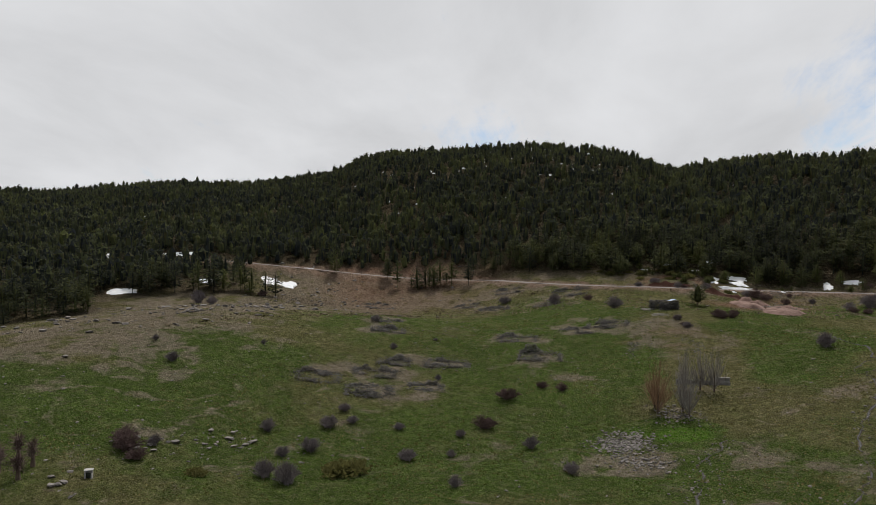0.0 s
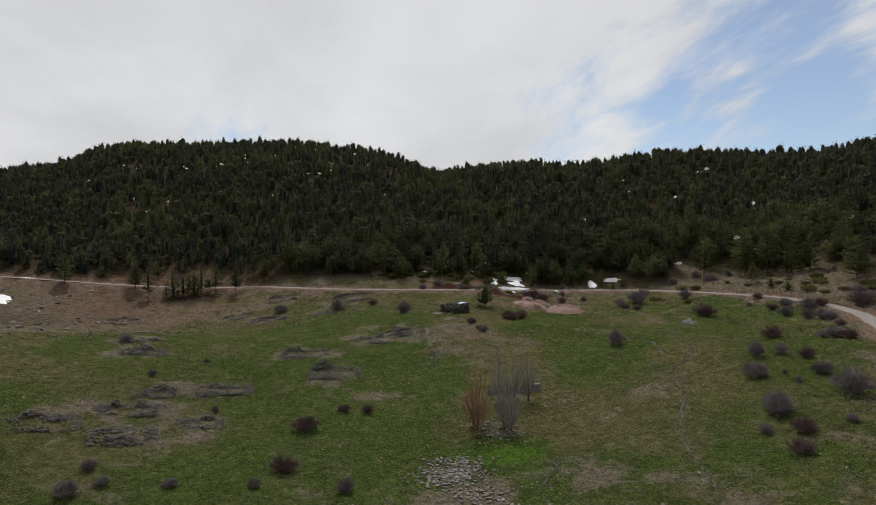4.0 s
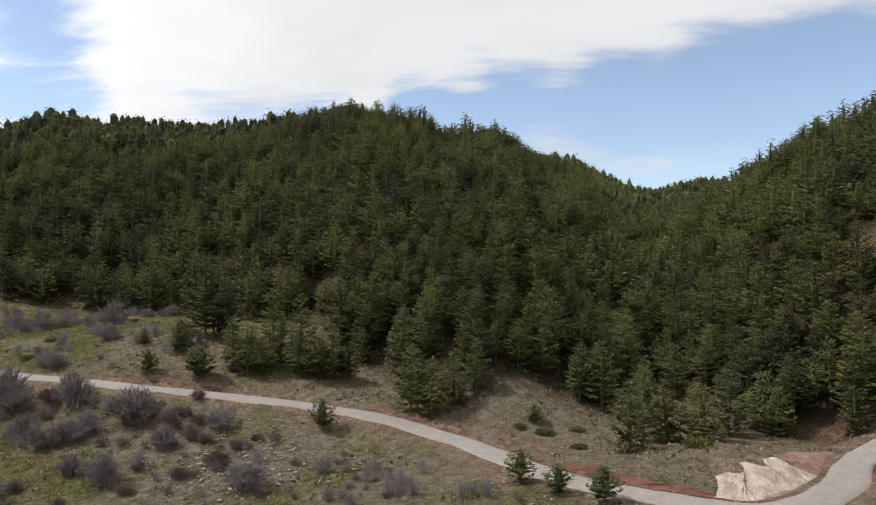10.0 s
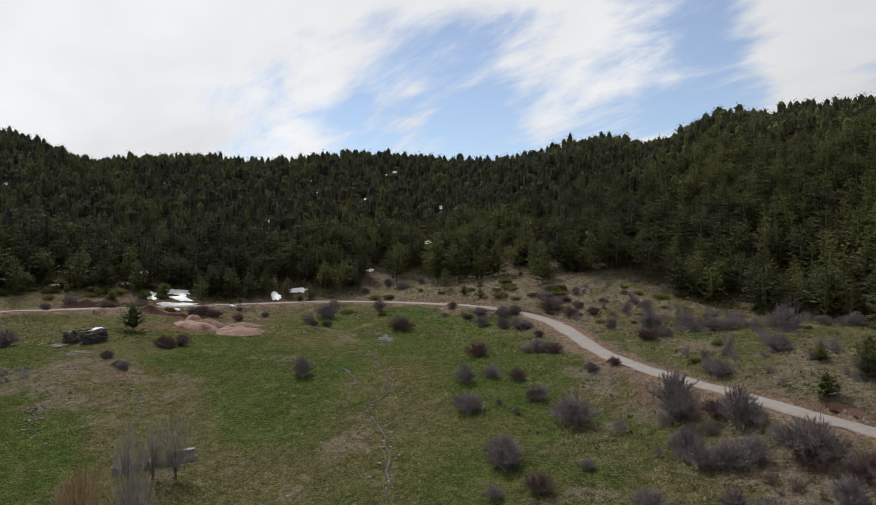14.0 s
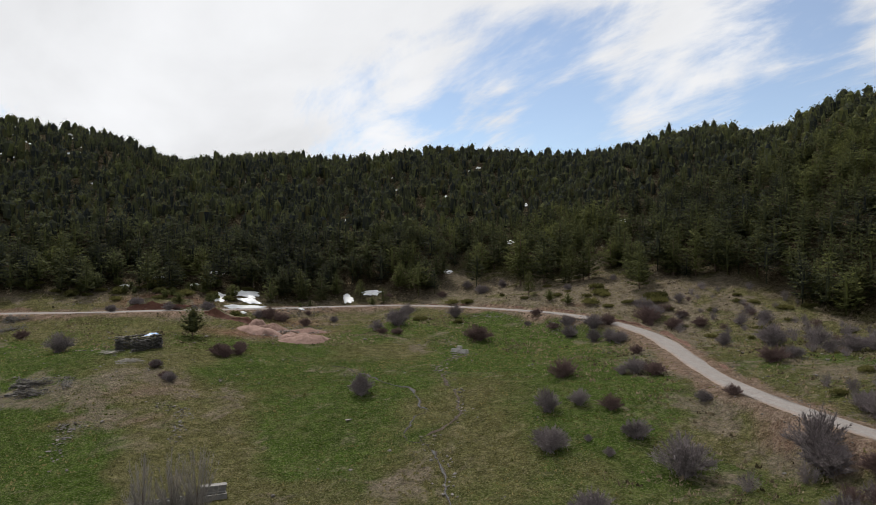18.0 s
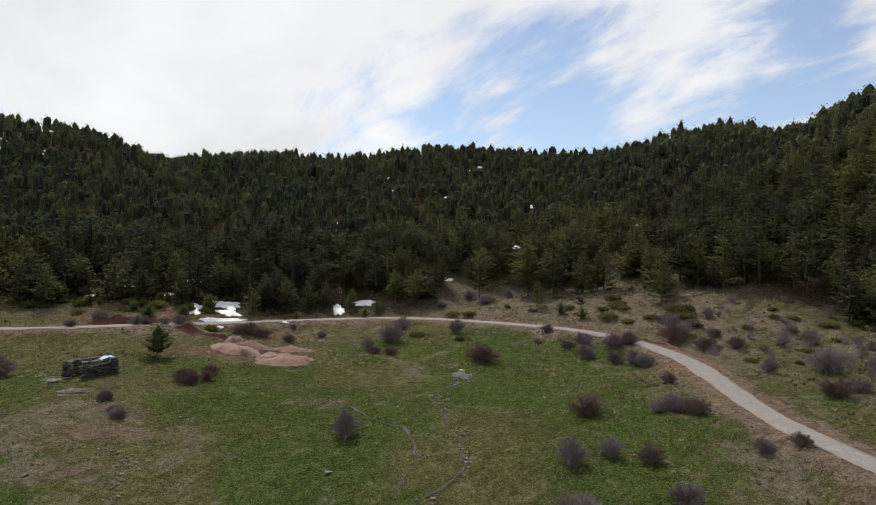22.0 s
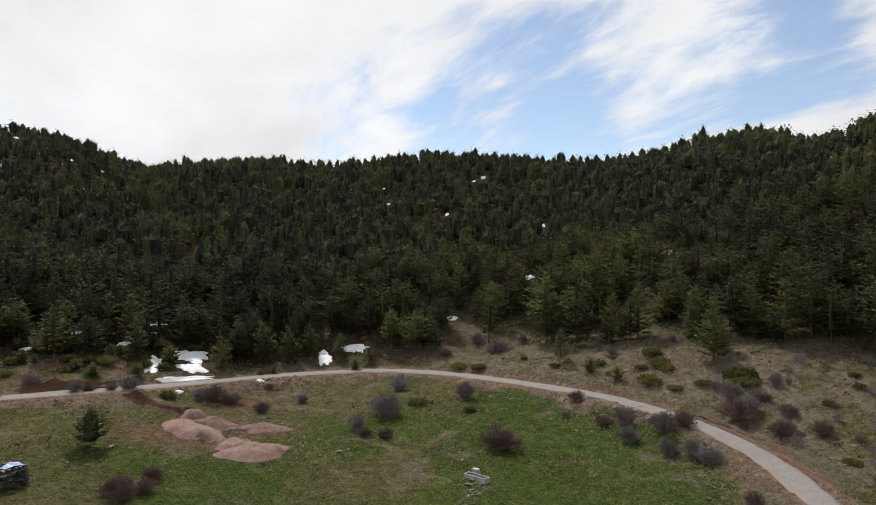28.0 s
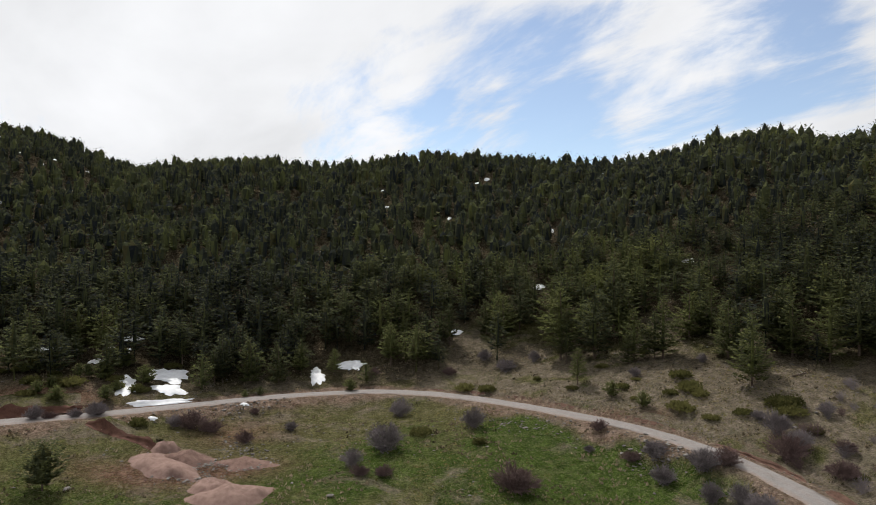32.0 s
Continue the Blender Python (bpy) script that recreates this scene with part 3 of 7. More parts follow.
def build_ground():
    gx, gy = grid_lines(-118, 90, 1.0, 4200, 1.07), grid_lines(-55, 194, 1.0, 4200, 1.07)
    x, y = np.meshgrid(gx, gy)
    x, y = x.ravel(), y.ravel()
    z = height(x, y)
    nx, ny = len(gx), len(gy)
    i = (np.arange(ny - 1)[:, None] * nx + np.arange(nx - 1)[None, :]).ravel()
    tris = np.concatenate([np.stack([i, i + 1, i + nx + 1], 1), np.stack([i, i + nx + 1, i + nx], 1)])
    s, out_foot, out_crest = slope_share(x, y)
    d, rz = near_road(x, y)
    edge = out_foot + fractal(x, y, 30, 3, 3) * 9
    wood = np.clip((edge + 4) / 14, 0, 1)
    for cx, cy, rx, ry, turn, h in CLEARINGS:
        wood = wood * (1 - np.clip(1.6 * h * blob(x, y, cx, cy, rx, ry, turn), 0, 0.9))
    xw, yw = x + 5.0 * fractal(x, y, 14, 3, 97), y + 5.0 * fractal(x, y, 14, 3, 98)          # ragged outlines for the patches
    lush = (0.46 + 0.66 * fractal(x, y, 40, 4, 51) - 0.34 * np.clip((30 - y) / 30, 0, 1) * np.clip((x + 95) / 20, 0, 1)) * np.clip((-out_foot - 14) / 34, 0, 1) * np.clip((48 - x) / 26, 0.35, 1)
    wet = np.zeros(len(x))
    for cx, cy, rx, ry, turn, h in LUSH:
        share = blob(xw, yw, cx, cy, rx, ry, turn) if h < 2 else blob(x, y, cx, cy, rx, ry, turn)
        if h < 2:
            lush = np.minimum(1.1, lush + 0.9 * h * share)
        else:
            wet = wet + h * share
    lush = lush + np.clip(wet * 3.6 - 2.4 + 1.0 * fractal(x, y, 5, 3, 14) * (wet > 0.1), 0, 1)
    soil = np.clip(0.02 + 0.40 * np.clip((out_foot + 30) / 30, 0, 1) + 0.22 * fractal(x, y, 34, 4, 21) + 0.22 * fractal(x, y, 9, 3, 22), 0, 1)
    for cx, cy, rx, ry, turn, h in BARE:
        soil = np.minimum(0.75, soil + 0.42 * h * blob(xw, yw, cx, cy, rx, ry, turn))
    stony = np.clip((34 - d) / 24, 0, 1) * np.clip((x + np.where(z > rz, 30, -12)) / 22, 0, 1) * np.clip((195 - y) / 20, 0, 1)
    soil = soil + stony * (0.42 + 0.40 * fractal(x, y, 11, 4, 23))
    track = np.exp(-((fractal(x, y, 30, 3, 52) / 0.035) ** 2)) * np.clip(0.5 + fractal(x, y, 40, 2, 53), 0, 1)
    soil = soil + 0.55 * track
    red = np.zeros(len(x))
    for cx, cy, rx, ry, turn, h in RED:
        red = red + h * blob(x, y, cx, cy, rx, ry, turn)
    ragged = fractal(x, y, 7, 3, 8)
    above = z > rz + 0.15
    bank = np.clip((np.where(above, 3.4, 5.2) + 1.6 * ragged - d) / 1.8, 0, 1)
    soil = np.maximum(soil, bank * 1.1)
    red = np.maximum(red, bank * np.where(above, 0.7, 0.95) * np.clip(0.8 + 0.6 * ragged, 0.1, 1))
    soil = soil - 1.8 * np.clip(lush - 1.0, 0, 1)
    pale = np.zeros(len(x))
    for cx, cy, rx, ry, turn, h in PALE:
        pale = pale + h * blob(x, y, cx, cy, rx, ry, turn)
    pale = np.maximum(pale, bank * np.where(above, 0.0, 0.70))
    clip = lambda v: np.clip(v, 0, 1)
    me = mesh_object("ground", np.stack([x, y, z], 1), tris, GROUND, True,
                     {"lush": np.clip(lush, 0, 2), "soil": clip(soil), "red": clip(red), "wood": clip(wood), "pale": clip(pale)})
    return tagged(new("ground", me), "rolling mountain meadow of patchy spring grass and bare earth", "ground", kind="structure")


# patches of the ground: x, y, radii, turn, strength
LUSH = [(-89.5, 0.2, 15.8, 11.3, 68, 0.9), (-101.2, 37.2, 12.5, 10.2, 58, 0.55), (-23.1, 49.1, 4.2, 4.9, 21, 1.6), (-44.2, 72.8, 9.3, 7.9, 27, 0.5), (-100.5, 22.3, 6.7, 9.5, 57, 0.5), (-90.7, -10.6, 5.4, 4.4, 69, 0.5), (-53.1, 83.3, 11.1, 5.9, 17, 0.7), (-38.3, 71.6, 4.8, 4, 19, 0.7), (-13.7, 95.2, 8.4, 11.8, 3, 0.8), (15.8, 135.9, 15.2, 17.9, -9, 0.9), (23.8, 92.2, 6, 9.3, -17, 0.5), (24.3, 38.6, 7.1, 3.6, -23, 0.45)]
LUSH += [(-5.7, 48.2, 5.7, 3.5, -6, 0.4), (-45, 83.9, 6.7, 6.8, 34, 0.8), (-12.3, 88.8, 6.3, 6.4, 9, 0.9), (10.7, 151.1, 7, 10.8, -5, 1.1), (-30.2, 119.7, 7.7, 8.6, 17, 0.6), (14.3, 88.9, 6.1, 6.9, -11, 0.4), (12.9, 155.4, 6.5, 7.2, -11, 1.2), (-13.2, 143.7, 6.5, 8.6, 8, 0.7), (24.2, 142, 5.9, 4.3, -22, 0.7), (-14.3, 101.5, 5.1, 7.2, 13, 0.9), (9.6, 122.4, 6.6, 11.5, -7, 0.7), (37.1, 22.6, 5.5, 2.1, -40, 0.5)]
LUSH += [(53.6, 99.7, 10.5, 3.1, -34, 0.55), (45.6, 101.3, 5.1, 2.6, -31, 0.5), (61.2, 97.5, 7.2, 3.4, -30, 0.5), (-23.6, 51.6, 6.8, 4.7, 20, 2.4), (-98.7, 19.4, 24.5, 16.3, 58, 0.5), (-64.6, 75.5, 16.2, 21.8, 15, 0.4), (-43.4, 82.7, 3.5, 16.3, 25, 0.5), (-15.1, 103.5, 13.1, 17, 10, 0.5), (14.7, 153.4, 7.6, 8.9, -13, 1), (-16, 96.2, 9.6, 12.2, 13, 0.4), (11.9, 126.8, 14.7, 17.6, -7, 0.4), (-55.3, 86.3, 16.3, 8.9, 16, 0.7)]
LUSH += [(-45.6, 80.5, 8.4, 10.4, 36, 0.7), (-41.2, 77.2, 3.2, 4.9, 34, 0.5)]
BARE = [(-163.3, 107.5, 18.7, 32.4, 53, 0.9), (-136.3, 22, 24.1, 35.2, 70, 0.5), (-121.2, -4.8, 10.1, 38.2, 72, 0.8), (-43.3, 26.8, 9, 2.9, 32, 0.7), (-63.1, 2.2, 7.7, 4.6, 59, 0.35), (-46.9, 100, 7.1, 4.5, 26, 0.6), (-23.3, 38.9, 6.4, 6.4, 20, 0.8), (-6.2, 43.7, 7.9, 5.8, 11, 0.5), (-13.6, 73.2, 8.9, 4.3, 16, 0.3), (-10, 63.3, 3.2, 5.7, 1, 0.5), (9.7, 53.2, 7.6, 3.7, -12, 0.4), (39, 33.8, 7.4, 4.9, -32, 0.8)]
BARE += [(24.3, 32.9, 8, 2.6, -24, 0.5), (-2.6, 79.2, 5.7, 4.3, -5, 0.45), (-52.2, 68, 6.1, 2.4, 14, 0.7), (-46.8, 101.7, 7, 4.7, 30, 0.7), (-1.8, 75.9, 4.3, 4.2, -1, 0.5), (-12.2, 117.4, 8, 5.5, 7, 0.45), (-42, 92.6, 5.1, 1.8, 30, 0.5), (18.4, 71.5, 6.4, 3.9, -18, 0.4), (12, 191.7, 13.8, 8.4, -7, 0.8), (51.3, 160.9, 17.3, 8.1, -34, 0.6), (-1.6, 142.4, 3.5, 5.4, -1, 0.5), (38.5, 176.4, 7.8, 6.2, -23, 0.8)]
BARE += [(-53.7, 157.4, 7.6, 7.4, 35, 0.6), (71.6, 13.1, 8.5, 6.5, -67, 0.9), (68.3, 38.5, 6.9, 6.3, -49, 0.9), (58.6, 43.5, 5.1, 2.3, -40, 0.8), (39.5, 35.3, 7.9, 4.8, -38, 0.5), (45.3, 13.8, 4.4, 3.3, -52, 0.6), (83.3, -21.7, 5, 3.8, -94, 0.9), (88.8, -30.8, 4.1, 4.7, -99, 1), (97.3, -29.2, 3.8, 2.8, -98, 0.9), (-145, 133.1, 24.7, 37.9, 42, 1), (-159.4, 49.5, 36.9, 20.7, 64, 0.8), (-168.5, 136, 30.7, 8.1, 47, 0.9)]
BARE += [(-113.9, 12.2, 11.8, 17, 69, 0.5), (-40.6, 33.1, 9.8, 5.8, 28, 0.45), (-10.4, 45.9, 9.2, 8, 9, 0.5), (-24.6, 36.4, 6.2, 6.3, 17, 0.8), (-70.9, 19.9, 11.7, 7, 53, 0.35), (-51.6, 60.8, 7.2, 5.4, 23, 0.6), (-40.6, 106.1, 7.5, 8.3, 20, 0.5), (-2.3, 76.1, 5.9, 3.5, 4, 0.5), (-48.2, 150.7, 10.3, 7.7, 34, 0.7), (-69.1, 171.9, 15.8, 8, 37, 0.8), (-3, 140.4, 4.6, 5.3, 1, 0.5), (-44.3, 107.7, 7.7, 9.1, 30, 0.5)]
BARE += [(-2.3, 77.5, 4.5, 3.6, 1, 0.5), (-11, 119.9, 5.7, 5.2, 7, 0.6), (-47.8, 92.2, 5.6, 2.5, 36, 0.6), (53.7, 65.1, 23.3, 8.5, -34, 0.4), (38.2, 38.2, 15.8, 4.2, -37, 0.5), (43.4, 5.3, 8.3, 2.9, -60, 0.5), (-62.3, 72.5, 6.1, 7.7, 17, 0.8), (-62.6, 101.9, 6.8, 8.1, 21, 0.8), (-74.3, 82.9, 5.9, 2.8, 17, 0.8), (-73.8, 58.9, 5.7, 5.5, 34, 0.8), (-84.6, 52.1, 4.3, 3.6, 45, 0.8), (-81.1, 44.3, 6.2, 4.8, 46, 0.8)]
BARE += [(-75, 37.2, 6.2, 4.2, 46, 0.8), (-69.7, 46.6, 3.4, 2.6, 38, 0.8), (-86.8, 34.8, 6.7, 3.3, 53, 0.8), (-101.9, 69.7, 6.1, 6.7, 45, 0.8), (-137.9, 109.4, 3.9, 4.3, 45, 0.8), (-146.3, 120.7, 6, 6.3, 45, 0.8), (-108.4, 124.8, 5.4, 6.3, 24, 0.8), (-122.1, 129.8, 4.2, 4.4, 31, 0.8), (-115.2, 141.9, 7.1, 7.7, 19, 0.8), (-93, 131.7, 4.3, 5.6, 15, 0.8), (-92, 140.2, 9.3, 4.7, 20, 0.8), (-133, 19.9, 26, 31.7, 70, 0.9)]
BARE += [(-145, 51.7, 23.2, 21.2, 58, 0.9), (-68.8, 102.4, 7.3, 4.1, 16, 0.9), (-45.7, 106.4, 7.1, 5.3, 18, 0.9), (-47.3, 89.7, 3.1, 3, 21, 0.6), (-11.2, 64, 2.4, 1.9, 1, 0.6), (-2.7, 76.7, 4.2, 4, -5, 0.5), (-50.4, 67, 6, 2.4, 13, 0.9), (-12.6, 48.7, 4.1, 2.6, 1, 0.6), (-42.9, 103.4, 7, 4, 28, 0.9), (-38.7, 93.9, 6.3, 2.6, 27, 0.7), (-48.1, 90.7, 3.4, 2.2, 34, 0.9), (-59, 100.2, 6, 4.5, 34, 0.8)]
BARE += [(-36.2, 79.1, 2.9, 3.4, 30, 0.7), (-21.6, 79.8, 4, 2, 16, 0.6), (-80.1, 135.8, 6.9, 3.9, 32, 0.5)]
BARE += [(-61.8, 75.4, 5.5, 4.1, 29, 0.55), (-74.4, 58.3, 5.2, 3.8, 37, 0.55), (-82.9, 51.1, 3.8, 2.8, 42, 0.55), (-80.8, 43, 4.7, 3.4, 43, 0.55), (-75.7, 36.1, 4.9, 3.7, 44, 0.55), (-69.9, 45.8, 3.7, 2.7, 39, 0.55), (-85.9, 32.6, 4.8, 3.5, 48, 0.55), (-100, 67.5, 4.5, 3.4, 42, 0.55), (-58.2, 102, 5.6, 4.1, 24, 0.55), (-62.9, 95.2, 4.6, 3.4, 26, 0.55), (-72.6, 83.5, 5.1, 3.8, 31, 0.55), (-112.1, 140.8, 5.5, 4.1, 32, 0.55), (-89.4, 140.8, 7.0, 5.2, 27, 0.55), (-117.4, 123.5, 4.8, 3.5, 36, 0.55), (-105.1, 121.7, 5.2, 3.8, 33, 0.55), (-89.4, 127.3, 4.7, 3.5, 29, 0.55), (-145.7, 111.3, 6.3, 4.7, 44, 0.55), (-105.1, 73.5, 3.5, 2.6, 42, 0.55)]
# ruined houses: x, y, length, depth, turn, height, walls left
RUINS = [(-61.8, 75.4, 8.8, 3.9, 29, 1.2, 4), (-74.4, 58.3, 8.4, 3.7, 37, 1.0, 4), (-82.9, 51.1, 6.1, 2.7, 42, 0.9, 4), (-80.8, 43.0, 7.5, 3.3, 43, 0.9, 4), (-75.7, 36.1, 7.9, 3.5, 44, 0.9, 4), (-69.9, 45.8, 6.0, 2.6, 39, 0.6, 4), (-85.9, 32.6, 7.7, 3.4, 48, 0.8, 4), (-100.0, 67.5, 7.3, 3.2, 42, 0.9, 4), (-58.2, 102.0, 9.1, 4.0, 24, 1.1, 4), (-62.9, 95.2, 7.4, 3.2, 26, 0.6, 2), (-72.6, 83.5, 8.3, 3.7, 31, 0.8, 4), (-112.1, 140.8, 8.8, 3.9, 32, 0.7, 2), (-89.4, 140.8, 11.3, 5.0, 27, 0.7, 2), (-117.4, 123.5, 7.7, 3.4, 36, 0.7, 2), (-105.1, 121.7, 8.4, 3.7, 33, 0.8, 4), (-89.4, 127.3, 7.6, 3.4, 29, 0.7, 2), (-145.7, 111.3, 10.1, 4.5, 44, 0.6, 2), (-105.1, 73.5, 5.7, 2.5, 42, 0.7, 2)]
BARE += [(-27.2, 58.5, 5, 3.5, 0, 1.0), (-18.5, 68.5, 5, 3, 20, 0.9), (-24, 36, 7, 4, 10, 0.7)]
BARE += [(x, y, 0.62 * a, 0.95 * b, turn, 1.1) for x, y, a, b, turn, _t, _w in RUINS]
RED = [(-176.6, 131.8, 16.6, 6.3, 51, 0.8), (-160.2, 115.6, 11.6, 19.6, 51, 0.35), (48.9, -9.1, 3.8, 1.5, -76, 1), (82.6, -22.4, 3.3, 3.8, -94, 0.8), (117.2, -24.8, 3.5, 3.3, -96, 1.2), (-63.2, 164, 8.8, 2.5, 22, 1), (-64.4, 164, 9, 4.5, 37, 0.9), (26.1, 27.3, 5.1, 1.1, -26, 0.5), (30.9, 158, 2.8, 2.1, -24, 0.7), (61.1, 45, 2.5, 1.9, -40, 0.7), (-165.7, 139.1, 22.8, 3.7, 46, 0.6), (-32.1, 162.1, 6.8, 5.5, 20, 0.7), (-31.5, 147, 10, 3.6, 6, 1.0), (-37, 147.5, 5, 3.5, -20, 0.8), (-44, 144, 8, 3, -25, 0.5)]
RED += [(-35.4, 144.7, 8, 4.9, 26, 0.5), (-152.9, 136.6, 27.5, 32.6, 43, 0.5), (-42.5, 102.3, 5.5, 2.6, 28, 0.35), (-38, 93.8, 3.7, 1.5, 27, 0.4), (-48.4, 91.3, 2.2, 1.3, 34, 0.5)]
PALE = [(56.9, -17.6, 5, 2.9, -22, 1.1), (67.9, -19.9, 3.7, 3.4, -91, 0.9), (56.6, -16.1, 3.8, 1.9, -84, 0.9)]
# open places in the wood
CLEARINGS = [(117.2, -24.8, 4.0, 4.6, -96, 1), (133.7, -11, 3.0, 4.0, -89, 0.9), (86.2, -31.3, 3.0, 3.3, -99, 0.9), (71, 13, 6.5, 6.0, -66, 1), (42.8, 190.2, 3.5, 3.1, -22, 0.8), (13, 200.3, 9.7, 4.6, -7, 1), (-166.2, 133.6, 30.3, 7.8, 47, 0.9), (-164.5, 63.1, 39.3, 9.6, 59, 0.6), (45.1, 178.9, 12.5, 4.4, -25, 0.5), (77.8, 30.7, 2.9, 2.8, -54, 0.5), (-129.3, 24.4, 13.1, 16.4, 67, 0.8)]
CLEARINGS += [(-156.9, 55, 23.7, 13.1, 60, 1), (-172.5, 105.2, 21.8, 17.3, 54, 1)]
build_ground()


def build_road():
    p, n = ROAD_XY, len(ROAD_XY)
    t = np.gradient(p, axis=0)
    t /= np.linalg.norm(t, axis=1)[:, None]
    side = np.stack([-t[:, 1], t[:, 0]], 1)
    across = np.array([-1.9, -1.5, -1.0, -0.65, 0, 0.65, 1.0, 1.5, 1.9])
    crown = np.array([-0.16, 0.0, 0.02, 0.0, 0.05, 0.0, 0.02, 0.0, -0.16])
    rows, verge = [], []
    for k, (a, c) in enumerate(zip(across, crown)):
        wob = 0.28 * fractal(p[:, 0] + 40 * k, p[:, 1], 5, 3, 31) if abs(a) > 1.4 else 0
        q = p + side * (a + wob * np.sign(a))[:, None] if abs(a) > 1.4 else p + side * a
        rows.append(np.stack([q[:, 0], q[:, 1], ROAD_Z + c + 0.02], 1))
        verge.append(np.full(n, 1.0 if abs(a) > 1.8 else 0.5 if abs(a) > 1.4 else 0.25 if a == 0 else 0.0))
    v = np.stack(rows, 1).reshape(-1, 3)
    w = len(across)
    i = (np.arange(n - 1)[:, None] * w + np.arange(w - 1)[None, :]).ravel()
    tris = np.concatenate([np.stack([i, i + w + 1, i + 1], 1), np.stack([i, i + w, i + w + 1], 1)])
    me = mesh_object("road", v, tris, ROAD, True, {"verge": np.stack(verge, 1).ravel()})
    return tagged(new("road", me), "pale grey gravel road curving round the meadow", "road", kind="structure")


build_road()


# ---- trees ----
def pine_template(rng, h, radius, bare, whorls, sprays, size, taper=1.2, rise=0.25, core=0.5, tip=0.22):
    """Crown triangles of a pine of that height: layers of many small needle sprays round a leafy core, the upper layers shorter. Base at the origin."""
    V = []
    lean = rng.normal(0, 0.02, 2)

    def profile(f):
        return (0.62 + 1.9 * f) if f < 0.2 else 1 - 0.82 * ((f - 0.2) / 0.8) ** taper

    rings = []
    for f in (0.12, 0.66):
        z = h * (bare + (0.97 - bare) * f)
        rings.append([np.array([math.cos(q * 1.047 + f) * radius * core * profile(f) * rng.uniform(0.8, 1.2) + lean[0] * z, math.sin(q * 1.047 + f) * radius * core * profile(f) * rng.uniform(0.8, 1.2) + lean[1] * z, z + rng.normal(0, 0.25)]) for q in range(6)])
    apex, low = np.array([lean[0] * h, lean[1] * h, h * (0.96 - 0.2 * tip)]), np.array([0, 0, h * bare])
    for q in range(6):
        a, b, d, e = rings[0][q], rings[0][(q + 1) % 6], rings[1][q], rings[1][(q + 1) % 6]
        V += [b, a, low, a, b, d, b, e, d, d, e, apex]
    # boughs in each layer have their own length and height; the sprays sit along them
    boughs = 7
    reach = rng.uniform(0.6, 1.2, (whorls, boughs))
    reach[rng.uniform(size=reach.shape) < 0.14] = 0.4
    level = rng.normal(0, 0.24, (whorls, boughs)) * h / whorls
    turn = rng.uniform(0, 6.28, whorls)
    share = np.array([max(0.25, profile((k + 0.5) / whorls)) for k in range(whorls)])
    pick = rng.choice(whorls, size=sprays, p=share / share.sum())
    for k in pick:
        f = (k + 0.5) / whorls
        j = int(rng.integers(boughs))
        r = radius * max(tip, profile(f)) * reach[k, j]
        g = 0.22 + 0.78 * math.sqrt(rng.uniform())
        a = turn[k] + (j + rng.normal(0, 0.26)) * 2 * math.pi / boughs
        out, side, up = np.array([math.cos(a), math.sin(a), 0.0]), np.array([-math.sin(a), math.cos(a), 0.0]), np.array([0, 0, 1.0])
        z = h * (bare + (0.94 - bare) * f) + level[k, j] + (rise + 0.3 * f) * r * g * g - 0.10 * r * g + rng.normal(0, 0.10)
        p = np.array([lean[0] * z, lean[1] * z, z]) + out * r * g
        s = size * rng.uniform(0.65, 1.35) * (1.12 - 0.55 * f)
        d = unit(out * rng.uniform(0.5, 1.0) + side * rng.normal(0, 0.55) + up * (rng.uniform(-0.14, 0.28) + 0.22 * f**3))
        e = unit(np.cross(d, up + rng.normal(0, 0.34, 3))) * s * rng.uniform(0.26, 0.46)
        V += [p - e - d * s * 0.3, p + e - d * s * 0.3, p + d * s * 0.8]
    return np.array(V)


def unit(v):
    return v / (np.linalg.norm(v) + 1e-9)


def trunk_mesh(h, r0, material=None, sides=7):
    V, F = [], []
    levels = (0.0, 0.03, 0.3, 0.65, 0.97)
    widths = (1.5, 1.05, 0.8, 0.45, 0.06)
    for z, w in zip(levels, widths):
        for s in range(sides):
            a = 2 * math.pi * s / sides
            V.append((math.cos(a) * r0 * w + 0.05 * math.sin(3 * z), math.sin(a) * r0 * w, z * h - (0.3 if z == 0 else 0)))
    for k in range(len(levels) - 1):
        for s in range(sides):
            a, b = k * sides + s, k * sides + (s + 1) % sides
            F += [(a, b, b + sides), (a, b + sides, a + sides)]
    return V, F


rng = np.random.default_rng(7)
